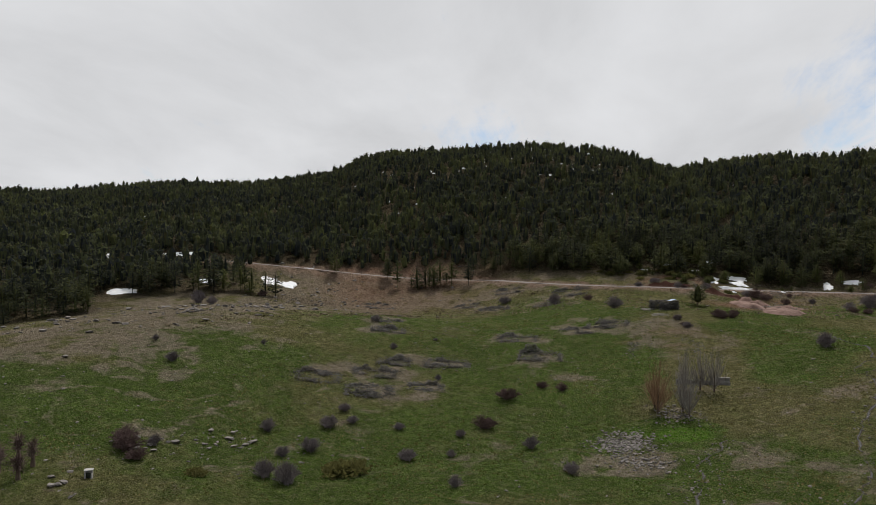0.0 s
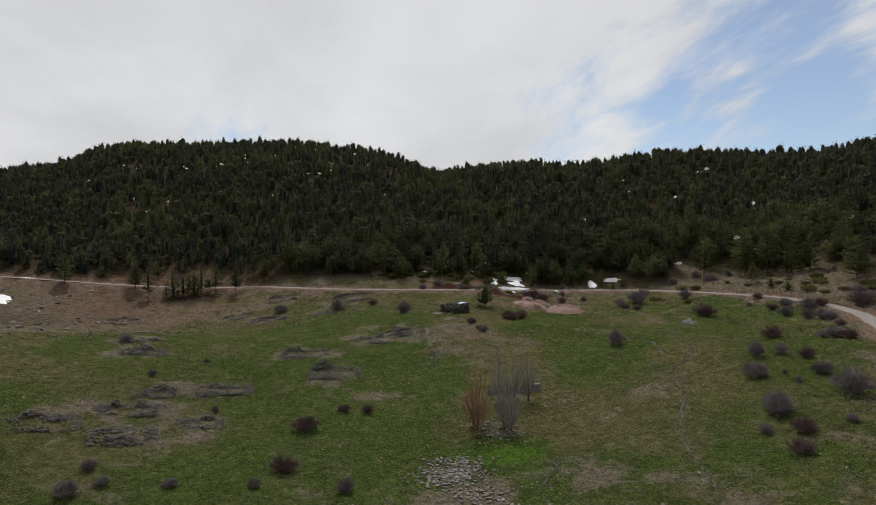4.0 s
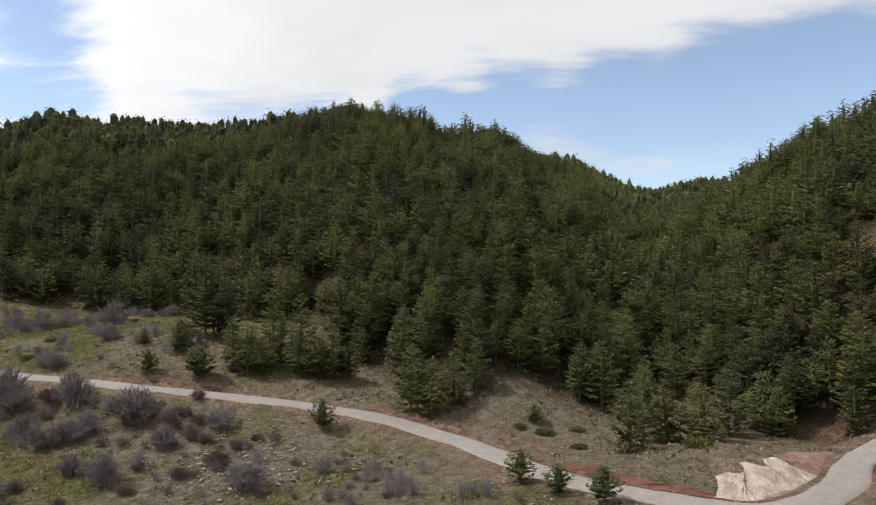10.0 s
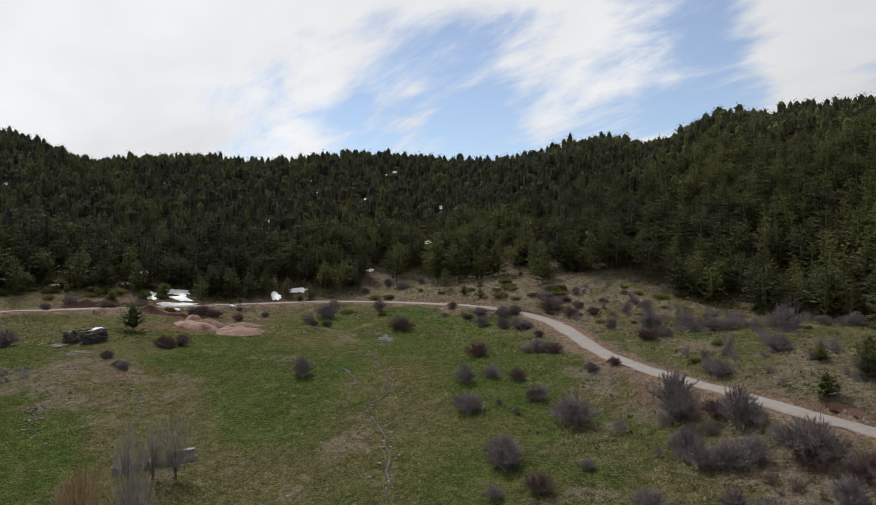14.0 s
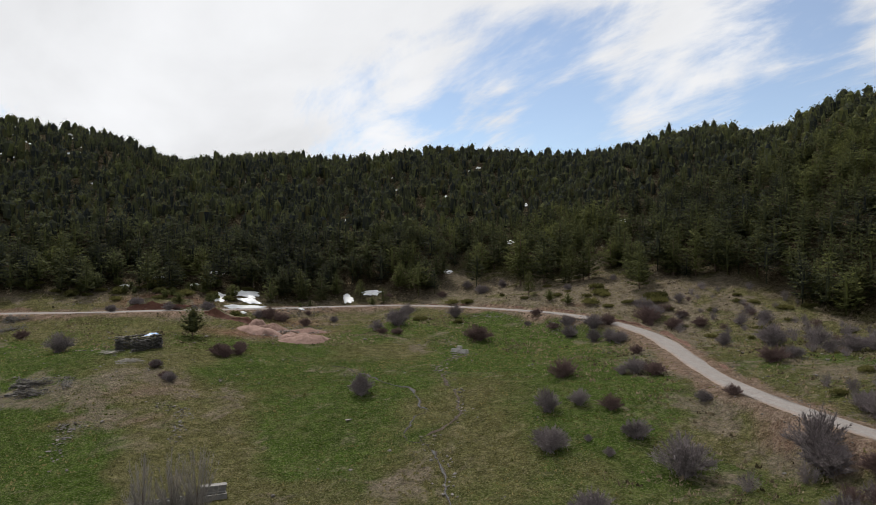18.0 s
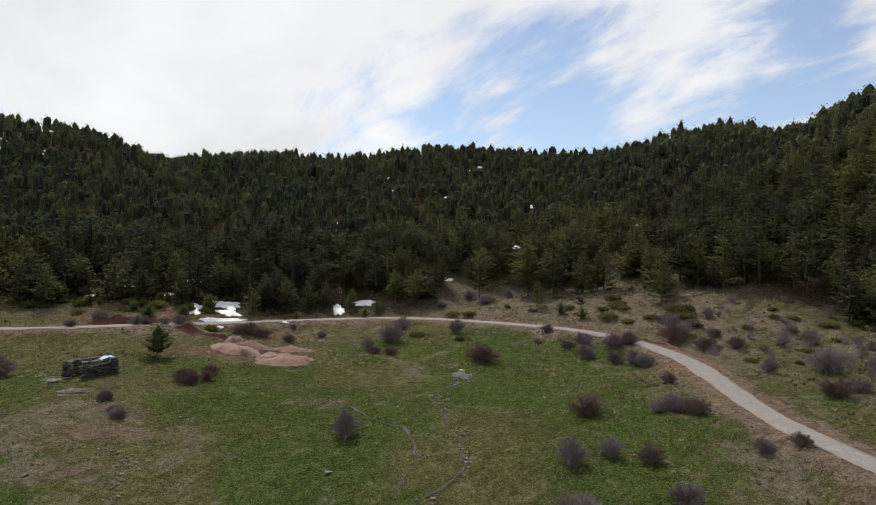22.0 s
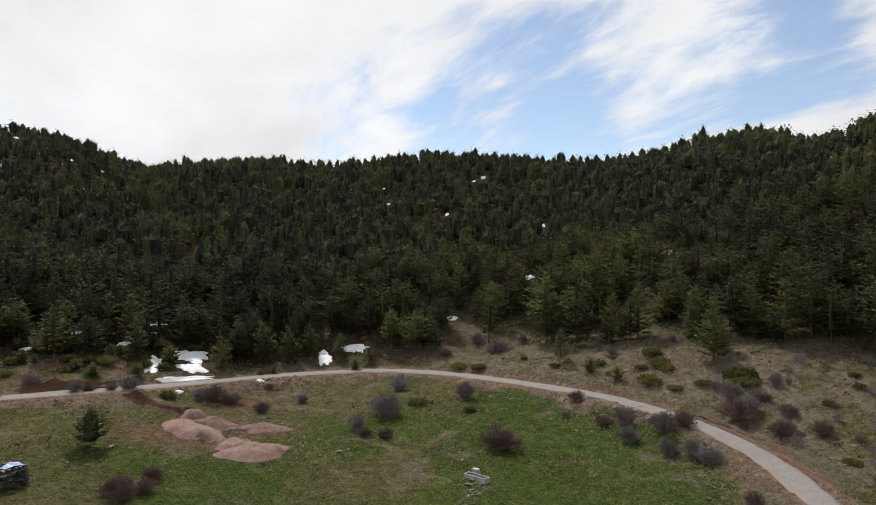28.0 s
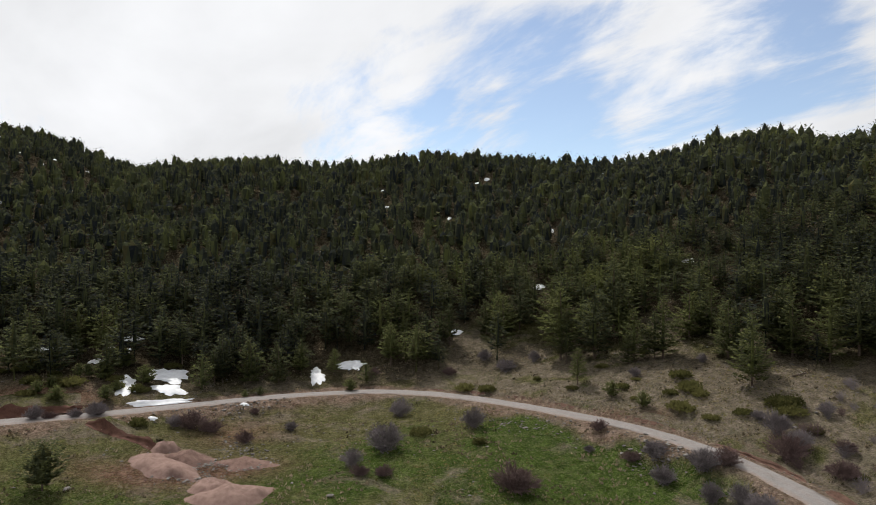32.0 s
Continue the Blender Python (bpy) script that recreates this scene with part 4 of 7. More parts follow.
# near pines: full of detail; the rest of the wood: fewer boughs
NEAR = [pine_template(rng, h, r, bare, 12, 2400, 0.46, taper, core=0.12)
        for h, r, bare, taper in ((11.2, 3.3, 0.10, 1.3), (9.8, 3.3, 0.06, 1.5), (12.2, 3.4, 0.18, 1.2), (8.6, 3.1, 0.05, 1.7), (10.8, 3.1, 0.14, 1.1))]
MID = [pine_template(rng, h, r, bare, 10, 560, 0.72, taper, core=0.16, tip=0.30)
       for h, r, bare, taper in ((11.4, 3.4, 0.14, 1.4), (10.0, 3.4, 0.10, 1.7), (12.2, 3.4, 0.22, 1.2), (10.8, 3.1, 0.14, 1.2), (9.0, 3.2, 0.10, 1.9), (11.2, 3.7, 0.28, 2.4))]
FAR = [pine_template(rng, h, r, bare, 7, 84, 1.02, taper, core=0.54, tip=0.42)
       for h, r, bare, taper in ((9.8, 3.2, 0.10, 1.9), (8.8, 3.1, 0.08, 2.3), (10.6, 3.0, 0.14, 1.6), (8.0, 3.0, 0.08, 2.5), (9.4, 3.4, 0.22, 3.2))]


def forest_places():
    """Jittered places of the wood, with the clearings left out."""
    xs, ys = [], []
    for step, lo, hi in ((3.8, 0, 130), (3.5, 130, 330), (4.2, 330, 900)):
        g = np.arange(-620, 420, step)
        x, y = np.meshgrid(g, np.arange(-260, 600, step))
        x, y = x.ravel(), y.ravel()
        x = x + rng.uniform(-0.46, 0.46, len(x)) * step
        y = y + rng.uniform(-0.46, 0.46, len(y)) * step
        r = np.hypot(x - 15, y - 10)
        keep = (r >= lo) & (r < hi)
        xs.append(x[keep])
        ys.append(y[keep])
    x, y = np.concatenate(xs), np.concatenate(ys)
    s, out_foot, out_crest = slope_share(x, y)
    th = np.degrees(np.arctan2(x, y + 20))
    d, rz = near_road(x, y)
    edge = out_foot + fractal(x, y, 30, 3, 3) * 9
    chance = np.clip((edge + 2) / 10, 0, 1) * 0.94
    for cx, cy, rx, ry, turn, h in CLEARINGS:
        chance = chance * (1 - np.clip(2 * h * blob(x, y, cx, cy, rx, ry, turn), 0, 1))
    for sx, sy, rx, ry, turn in SNOW_PATCHES:
        chance = chance * (((x - sx) / (rx + 1.5)) ** 2 + ((y - sy + 3.5) / (ry + 5)) ** 2 > 1)
    chance = np.where(chance < 0.35, 0, chance)
    keep = (rng.uniform(size=len(x)) < chance) & (out_crest < 12) & (th > -82) & (th < 112) & (d > 5)
    return x[keep], y[keep]


SNOW_PATCHES = [(-53.8, 173.0, 1.7, 4.2, 20), (-49.6, 180.0, 3.4, 3.2, 14), (-46.9, 174.4, 2.6, 2.2, 16), (-46.6, 170.0, 4.6, 0.6, 33), (-44.9, 162.2, 0.6, 0.4, 16), (-33.4, 171.5, 0.7, 0.4, 12), (-24.4, 189.8, 1.5, 3.2, 10), (-18.1, 194.2, 2.7, 2.0, 6), (-74.8, 183.8, 2.6, 0.9, 20), (-77.4, 173.8, 1.4, 0.7, 22), (3.2, 203, 1.3, 0.9, 0), (-60.5, 186.5, 1.7, 0.9, 24), (-63, 181.5, 1.2, 0.8, 24)]
SNOW_PATCHES += [(-60.4, 191.6, 1.8, 1.1, 29), (-62.5, 186.4, 1.1, 0.9, 32), (-191.3, 46.7, 3.8, 3.2, 71), (-188.6, 74, 3.2, 3.1, 61), (-182.6, 96.1, 3.2, 4.3, 59), (-178.3, 99.9, 2.8, 4.1, 57), (-189, 119.6, 2.4, 1.6, 54), (-229.4, 85.1, 3.3, 3.6, 65), (-225.7, 92.1, 1.8, 3.6, 62), (-241.7, 66.4, 3.6, 3.9, 72)]
SNOW_IN_WOOD = []
for bearing, spread, lo, hi, n in ((-27, 4.3, 300, 435, 60), (-45, 7, 300, 485, 44), (-60, 8.5, 280, 510, 30), (-10.5, 10, 250, 375, 12), (10.5, 12, 230, 325, 7)):
    for _ in range(n):
        a, r = radians(bearing + rng.normal(0, spread)), rng.uniform(lo, hi)
        SNOW_IN_WOOD.append((math.sin(a) * r, -20 + math.cos(a) * r))
fx, fy = forest_places()
keep = np.ones(len(fx), bool)
for x, y in SNOW_IN_WOOD:
    keep &= ((fx - x) / 2.6) ** 2 + ((fy - y + 5.0) / 8.5) ** 2 > 1
fx, fy = fx[keep], fy[keep]
fd, _ = near_road(fx, fy)
order = np.argsort(fd + 0.35 * np.hypot(fx - 64, fy - 2))
NEAR_COUNT = 300
near_ids, rest = order[:NEAR_COUNT], order[NEAR_COUNT:]


def crown_mesh(name, template, material, tone):
    n = len(template)
    return mesh_object(name, template, np.arange(n).reshape(-1, 3), material, False, {"tone": np.full(n, tone)})


def pine_thing(template, h, tone):
    root = new("pine_tree")
    v, f = trunk_mesh(h, 0.17)
    trunk = new("trunk", mesh_object("trunk", v, f, BARK, True))
    crown = new("crown", crown_mesh("crown", template, NEEDLES, tone))
    for ob in (trunk, crown):
        ob.parent = root
    return tagged(root, "dark green mountain pine at the edge of the wood", "tree", "pines along the wood's edge")


def plant(thing, places, scales=(0.75, 1.15), sink=0.0):
    """Copies of the kinds of thing in turn, at the places (x, y or x, y, size)."""
    made = []
    for k, p in enumerate(places):
        size = p[2] if len(p) > 2 else rng.uniform(*scales)
        kind = thing[int(rng.integers(len(thing)))]
        x, y = float(p[0]), float(p[1])
        z = float(height(np.array([x]), np.array([y]))[0]) - sink
        m = Matrix.Translation((x, y, z)) @ Matrix.Rotation(rng.uniform(0, 6.28), 4, "Z") @ Matrix.Diagonal((size, size, size * rng.uniform(0.92, 1.1), 1))
        ob = copy_thing(kind, Matrix())
        ob.matrix_basis = m
        made.append(ob)
    return made


def discard(things):
    for t in things:
        for o in (*t.children_recursive, t):
            bpy.data.objects.remove(o)


# ---- the wood's edge ----
pines = [pine_thing(NEAR[k % len(NEAR)], h, tone) for k, (h, tone) in enumerate(((11.5, 0.25), (9.8, 0.55), (12.5, 0.35), (8.6, 0.8), (10.8, 0.15), (11.5, 0.65), (9.8, 0.4), (12.5, 0.8)))]
plant(pines, [(fx[i], fy[i]) for i in near_ids], (0.54, 0.95), 0.1)


def joined_wood(name, ids, templates, label):
    """Many trees as one mesh: crowns and thin trunks."""
    V, T = [], []
    z = height(fx[ids], fy[ids])
    pick = rng.integers(len(templates), size=len(ids))
    # tone rises to the right: backlit and side-lit slopes put into the needle colour
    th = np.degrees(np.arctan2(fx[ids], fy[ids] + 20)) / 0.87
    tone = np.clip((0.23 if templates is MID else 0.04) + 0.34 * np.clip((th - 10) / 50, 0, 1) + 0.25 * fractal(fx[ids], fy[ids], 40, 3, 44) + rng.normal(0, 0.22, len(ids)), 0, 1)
    for k, template in enumerate(templates):
        sel = np.where(pick == k)[0]
        if not len(sel):
            continue
        stem = np.array([(-0.2, 0, 0), (0.2, 0, 0), (0, 0, 6), (0, -0.2, 0), (0, 0.2, 0), (0, 0, 6)], float)
        t = np.vstack([template, stem]) if templates is MID else template
        a, s = rng.uniform(0, 6.28, len(sel)), np.clip(rng.normal(0.75 if templates is MID else 0.68, 0.14, len(sel)), 0.35, 1.0)
        c, n = np.cos(a) * s, np.sin(a) * s
        x = t[None, :, 0] * c[:, None] - t[None, :, 1] * n[:, None] + fx[ids][sel][:, None]
        y = t[None, :, 0] * n[:, None] + t[None, :, 1] * c[:, None] + fy[ids][sel][:, None]
        h = t[None, :, 2] * s[:, None] * rng.uniform(0.9, 1.15, len(sel))[:, None] + z[sel][:, None] - 0.15
        V.append(np.stack([x, y, h], -1).reshape(-1, 3))
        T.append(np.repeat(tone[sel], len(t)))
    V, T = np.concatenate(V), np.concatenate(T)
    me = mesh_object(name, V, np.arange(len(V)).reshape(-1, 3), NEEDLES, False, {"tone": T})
    return tagged(new(name, me), label, "forest", kind="stuff")


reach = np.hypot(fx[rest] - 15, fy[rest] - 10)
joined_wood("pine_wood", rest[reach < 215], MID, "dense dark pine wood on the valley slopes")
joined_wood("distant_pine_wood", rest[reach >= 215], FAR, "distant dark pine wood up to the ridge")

GREY_SHRUBS = [(38.2, 70, 6.8), (41.5, 62.3, 6.1), (42.4, 51.6, 8.2), (42.3, 56.3, 3.3), (35.6, 53.7, 6.1), (33.1, 55.5, 4.1), (38, 54.1, 4.1), (23.6, 47.3, 4.1), (30.9, 46, 3.3), (31.7, 41.6, 4.9), (35.1, 40.9, 2), (39.8, 43, 4.1), (46.7, 41.5, 4.3), (40, 32.2, 1.7), (37.9, 28.2, 5.2), (21.6, 58.2, 2.2), (13.4, 61.7, 4.9), (11, 55.6, 2.4), (18.7, 77.5, 1.6), (87.8, 118.2, 3.5), (55.4, 116.4, 5.9), (67.3, 108.4, 4.5), (59.1, 81.6, 5.6), (71.8, 98.2, 6.7), (48.2, 78.3, 4.5), (86.8, 100.3, 3.8), (83.8, 104.8, 3.8), (48.6, 119.2, 3.4), (56.9, 120.1, 5.5), (62.6, 133.9, 4)]
GREY_SHRUBS += [(53.1, 105.4, 4), (62.3, 115.6, 4.9), (64.3, 109, 5.2), (71.2, 113.4, 3.7), (60.5, 108.5, 3.4), (48.5, 80.7, 4.4), (33.9, 90.4, 2.6), (57.5, 133.3, 2.6), (45, 144.2, 4.3), (34.3, 131.8, 4.6), (33.1, 134.4, 3.8), (29.2, 103.8, 4.5), (27, 103.5, 2.2), (27, 142.4, 4.1), (14, 89.9, 4), (18.3, 91.5, 3.4), (12.6, 79.4, 5.5), (17.2, 81, 1.3), (22.8, 81.6, 4.3), (25.3, 73.2, 6.7), (13.7, 63.8, 5), (38.3, 72.2, 7.1), (33.5, 59.8, 4.4), (-11, 102.8, 4), (-71.3, 153.3, 3.5), (-68.2, 158.8, 4.4), (-7.3, 168.7, 4.5), (-8.6, 152.2, 6.5), (-12.6, 147, 3.7), (4.2, 160.8, 4.5)]
GREY_SHRUBS += [(27.5, 147.3, 4.3), (19.6, 151, 2), (31.7, 141.7, 4.9), (30.5, 136.2, 3.6), (8.3, 192.4, 3.4), (12, 185.6, 4.6), (17.7, 188.3, 3), (43.4, 151.6, 2.9), (44.2, 148.1, 4.6), (51.9, 150, 2.9), (32.3, 172.2, 2.6), (43.4, 171.5, 2.3), (-41.3, 161.9, 3.5), (-53.1, 161.5, 4.3), (-60.7, 158.2, 3.3), (-55.6, 160.1, 2.6), (-24.2, 164.5, 2.6), (-72.1, 26.6, 2.9), (-69.3, 20.4, 3.7), (-67.8, 24.3, 2.4), (-63.9, 11.8, 3.8), (-64.9, 7.4, 2.6), (-74, 11.7, 3.1), (-59.3, 0, 3.8), (-55.9, 1, 4.5), (-51.1, 19.1, 3.4), (-61, 28.3, 2.6), (-51.1, 32, 2.3), (-47.2, 24.6, 1.8), (-39.5, 34.5, 3.1)]
GREY_SHRUBS += [(-10.9, 103.4, 4.2), (-76.5, -5.8, 2.4), (-104.9, 13.3, 3.1), (-117, 16.7, 1.9), (-104.3, 33.7, 1.5), (-70.5, 50.5, 1.8), (-162.4, 54.5, 5.4), (-157.8, 55.9, 3.6), (-88.4, 56.9, 2.2), (-86.3, 69.2, 1.4), (-40.3, 106.8, 3), (-44.4, 111.9, 2.6), (-106, 128.9, 5), (-88.2, 129.2, 4.8), (-66.2, 123.8, 5.4), (-39.3, 15.1, 2.2), (-29.8, 29.1, 2.7), (-106.8, 70.2, 3.4)]



RED_SHRUBS = [(26, 47.1, 2.1), (31.6, 37.9, 2.3), (26.7, 40.9, 1.4), (43.5, 46.5, 3.6), (43.1, 42.2, 3), (46, 44.3, 3.1), (49.8, 49, 2.6), (46.1, 47.4, 2.8), (43.2, 40.1, 2.1), (36.3, 35.6, 2.8), (40.3, 34.8, 3.9), (47.3, 36, 1.7), (43.9, 35.6, 1.4), (15.5, 55.1, 3.9), (14, 48.5, 4.1), (49.6, 104.3, 5.1), (37.2, 89.2, 2.6), (50.8, 135, 3.6), (46.3, 136.9, 5), (33.3, 117.6, 2.8), (31.5, 102, 3.7), (18.2, 102.9, 5.1), (22.1, 89.6, 3.3), (40.7, 66.1, 4.4), (-38.3, 124.7, 5), (-36, 129.5, 3.6), (-44.6, 112.1, 2.6), (-41.4, 108.3, 2.6), (-79.9, 134.9, 3.5), (-167.1, 80.3, 4.2)]
RED_SHRUBS += [(-8.2, 144, 3.2), (22, 155.5, 3.2), (8.3, 141.3, 6.9), (24.5, 148, 3.1), (34.5, 141.2, 4.1), (1.4, 187.6, 3.4), (-13.8, 190.1, 3.4), (42.9, 142.5, 5.9), (49.6, 141.8, 3.4), (-29.9, 158.9, 3.3), (-31.3, 170.2, 1.9), (-38.9, 161.9, 5.1), (-35.9, 162, 4.4), (-58.9, 159, 2.8), (-54, 50.5, 4.9), (-50.3, 37.7, 4.5), (-79, -9, 4), (-76.2, -9.8, 4.6), (-73.4, -10, 3.4), (-38.6, 126.2, 3.2), (-35.4, 125.4, 3.4), (-37, 123.4, 3), (-51.4, 58.4, 2.8), (-47.6, 59.3, 2.6), (-11.3, 143.8, 2.9)]

JUNIPERS = [(4.3, 179.9, 5.3), (7.9, 177.9, 5.1), (-4, 158.2, 5.1), (4.7, 154.4, 3.5), (38.6, 167.5, 5.8), (37.9, 162.6, 5), (47.4, 153.7, 7), (49.1, 153.5, 5.1), (35, 157.7, 5.6), (29.2, 168.8, 4), (28.5, 178.3, 3.6), (37.6, 153.5, 3.5), (48.6, 146.6, 3.7), (16.7, 178.3, 2.3), (-61.6, 169.2, 7.3), (-46.1, 160, 4.6), (-73.8, 180.4, 3.7), (41.8, 153.4, 4), (67.6, 11.6, 2.6), (67.5, 8.3, 3.6), (71.4, 5.3, 3), (62.6, 2.2, 2.8), (60.2, -10.4, 4.2), (91.4, 89.4, 6.8), (91.3, 75.1, 7.9), (59.6, 52.7, 2.3), (74, 45, 2.3), (47.6, 151.8, 5.7), (49.3, 126.6, 3), (79.8, 136.5, 6.4)]
JUNIPERS += [(69.7, 140.7, 3.9), (38.2, 163.5, 5.6), (48.8, 86.4, 2.8), (56.8, 93.3, 3.4), (-53.9, 8.8, 8.5), (-65.1, -6.2, 4)]

EDGE_PINES = [(48.5, 164.9, 7.2), (37.2, 177, 7.7), (32.9, 177.9, 5.5), (23, 183.9, 7.9), (22.7, 172.9, 5.2), (-27.4, 189.8, 5.5), (-20.9, 190.1, 5.1), (-41.6, 181.6, 5.1), (22.3, 185.9, 12.6), (22.5, 196.3, 12.1), (38.5, 176.4, 9.9), (34, 178.5, 8.9), (46.3, 159.7, 9.7), (47.9, 171.7, 9.7), (57.2, 168.7, 9.5), (61, 164.6, 10.4), (12.9, 199.7, 10.9), (16.6, 201.7, 9.9), (45.7, 183.2, 10.3), (48.8, 180.9, 10.2), (57, 173.5, 10), (65.4, 164.2, 11.6), (9.6, 202.1, 7.4), (1.7, 198.6, 7.1), (-4.7, 193.8, 6.9), (-10.2, 193.1, 8), (-30.9, 185.9, 7.6), (-35.7, 184.3, 8.7), (-40.4, 182.5, 7.7), (-48.9, 185.7, 7.1)]
EDGE_PINES = EDGE_PINES + [(-62.5, 183.1, 8.4), (-69.5, 183.2, 7.4), (28.3, 184, 12.5), (33.9, 191.6, 12), (60.5, 51.2, 6.4), (61.6, 49.5, 6.7), (66.9, 50.7, 7.5), (65.4, 45.9, 7.4), (66.6, 43.7, 8.2), (68.2, 41.7, 6.7), (69.7, 39.7, 5.8), (67.9, 63.6, 10.6), (77.9, 43.6, 5.4), (74.1, 53, 8.8), (72.3, 57.5, 8.2), (82, 51.2, 10.9), (84.1, 46.6, 11.8), (78.1, 31.9, 11), (73.1, 32.1, 8.7), (68.9, 67.5, 9.9), (63.2, 53.1, 5.7), (64.6, 50.8, 5.1), (68.2, 44, 6.9), (65, 26, 7.9), (65.3, 23.5, 9.2), (69.1, 21.8, 7.2), (72.6, 20.3, 6.8), (62.6, -3.2, 8.2), (69.9, -3, 7.2), (71.7, -5.3, 8)]
EDGE_PINES = EDGE_PINES + [(71.4, -9.4, 8.7), (77.9, -11.1, 8.4), (84.2, -14.2, 8.9), (85.1, -17.8, 8.8), (81.7, -24.2, 5.6), (93.3, -11, 7.6), (93.2, -14.7, 8.6), (68.2, 68.9, 12.5), (60.5, 54.1, 6.8), (58.5, 63.3, 5.2), (-179, 122.7, 8.2), (-162.6, 134.7, 8.7), (45.1, -28, 8.4), (47.5, -31.9, 7.7)]
EDGE_PINES = EDGE_PINES + [(51.6, -28.6, 9.4), (54.2, -31.5, 8.8), (50.2, -31.8, 7.6)]
YOUNG_PINES = [(26.8, 166.3, 2.8), (30.2, 160.9, 2.6), (-16.9, 182.1, 2.8), (-34.7, 176.7, 1.5), (-32.4, 178.2, 1.6), (-1.8, 194.3, 3.4), (-51.4, 175.2, 4), (53.7, 31.6, 3.5), (49.6, 3.8, 3.3), (47.5, -0.7, 2.8), (46.5, -5.2, 3.2), (51.5, 61.3, 3.6), (54.6, 54.2, 4.6), (60, 73.5, 2.1), (60.9, 65.8, 4.6), (70, 41.6, 4.2), (78.4, 42.1, 2), (70.3, 10.8, 2.7), (79, 38, 3.5), (55, 55.4, 4.4), (59, 72.3, 2), (-96.5, 165.9, 2.6), (-101.3, 166, 2.6), (-57.5, 179.9, 3.4), (-97.4, 177.4, 2.3), (-100.1, 166.6, 2.2), (-57, 180.9, 3.5), (-64.3, 165.3, 2.4), (-74.1, 180.4, 3.6), (-60.6, 164, 3.1)]
YOUNG_PINES = YOUNG_PINES + [(-71.4, 173.8, 2.1), (-84, 166, 3.8), (-60.6, 174.1, 2.4), (-58, 174.1, 3.7), (-61.7, 173.4, 2.7), (-75.4, 171.9, 2.1), (-92.3, 183.5, 1.8), (-106.8, 180, 2.3), (-79.1, 173.4, 2.5), (-54, 166.5, 2.7), (-98.6, 180.1, 2.3), (-89.4, 181.6, 2.4), (-77.9, 184.9, 2), (-106.6, 171, 3.4), (-74.7, 167.3, 2.5), (-99.9, 175.6, 1.8), (-69.7, 183.3, 3.9), (-67.4, 184.3, 1.7), (-93.1, 187.4, 3.4), (-86.1, 186.3, 3.1), (-63.2, 167.5, 2.1), (-85.3, 166.8, 2.6), (-55.5, 168.8, 1.7), (-107.6, 169.5, 3.4), (-89.7, 170.7, 2), (-54.1, 170.4, 2.1), (-106.8, 166.5, 2.1), (-71.8, 165.9, 1.8), (-82.1, 168.6, 4), (-102.9, 177.8, 3.4)]
YOUNG_PINES = YOUNG_PINES + [(-86.1, 187.4, 2.8)]
plant(pines, [(x, y, h / 9.9) for x, y, h in EDGE_PINES], sink=0.1)
discard(pines)


# ---- helpers for things ----
def part(name, verts, tris, material, parent, label="", smooth=False, attributes=None):
    ob = new(name, mesh_object(name, verts, tris, material, smooth, attributes))
    ob.parent = parent
    if label:
        ob["label"] = label
    return ob


def soup(tri_list):
    v = np.array(tri_list, float).reshape(-1, 3)
    return v, np.arange(len(v)).reshape(-1, 3)


def on_ground(x, y):
    return float(height(np.array([float(x)]), np.array([float(y)]))[0])


# ---- young pines ----
def young_pine(rng, h, r, tone, open_crown=False):
    root = new("young_pine")
    v, f = trunk_mesh(h, 0.11)
    part("trunk", v, f, BARK, root, smooth=True)
    crown = pine_template(rng, h, r, 0.14 if open_crown else 0.12, 8, 1700 if open_crown else 1100, 0.42, 2.0 if open_crown else 2.0, 0.5 if open_crown else 0.3, 0.4)
    part("crown", crown, np.arange(len(crown)).reshape(-1, 3), NEEDLES, root, attributes={"tone": np.full(len(crown), tone)})
    return tagged(root, "young bushy green pine standing alone on open ground", "tree", "young pines")


youngs = [young_pine(rng, 4.5, 2.2, 0.6), young_pine(rng, 4.2, 2.1, 0.75), young_pine(rng, 4.8, 2.1, 0.45)]
plant(youngs, [(x, y, h / 4.5) for x, y, h in YOUNG_PINES], sink=0.05)
discard(youngs)
lone = young_pine(rng, 6.2, 2.9, 0.45, True)
tagged(lone, "lone bushy pine with upturned boughs on the grassy knoll", "tree")
lone.matrix_basis = Matrix.Translation((-48.1, 138.2, on_ground(-48.1, 138.2) - 0.1))


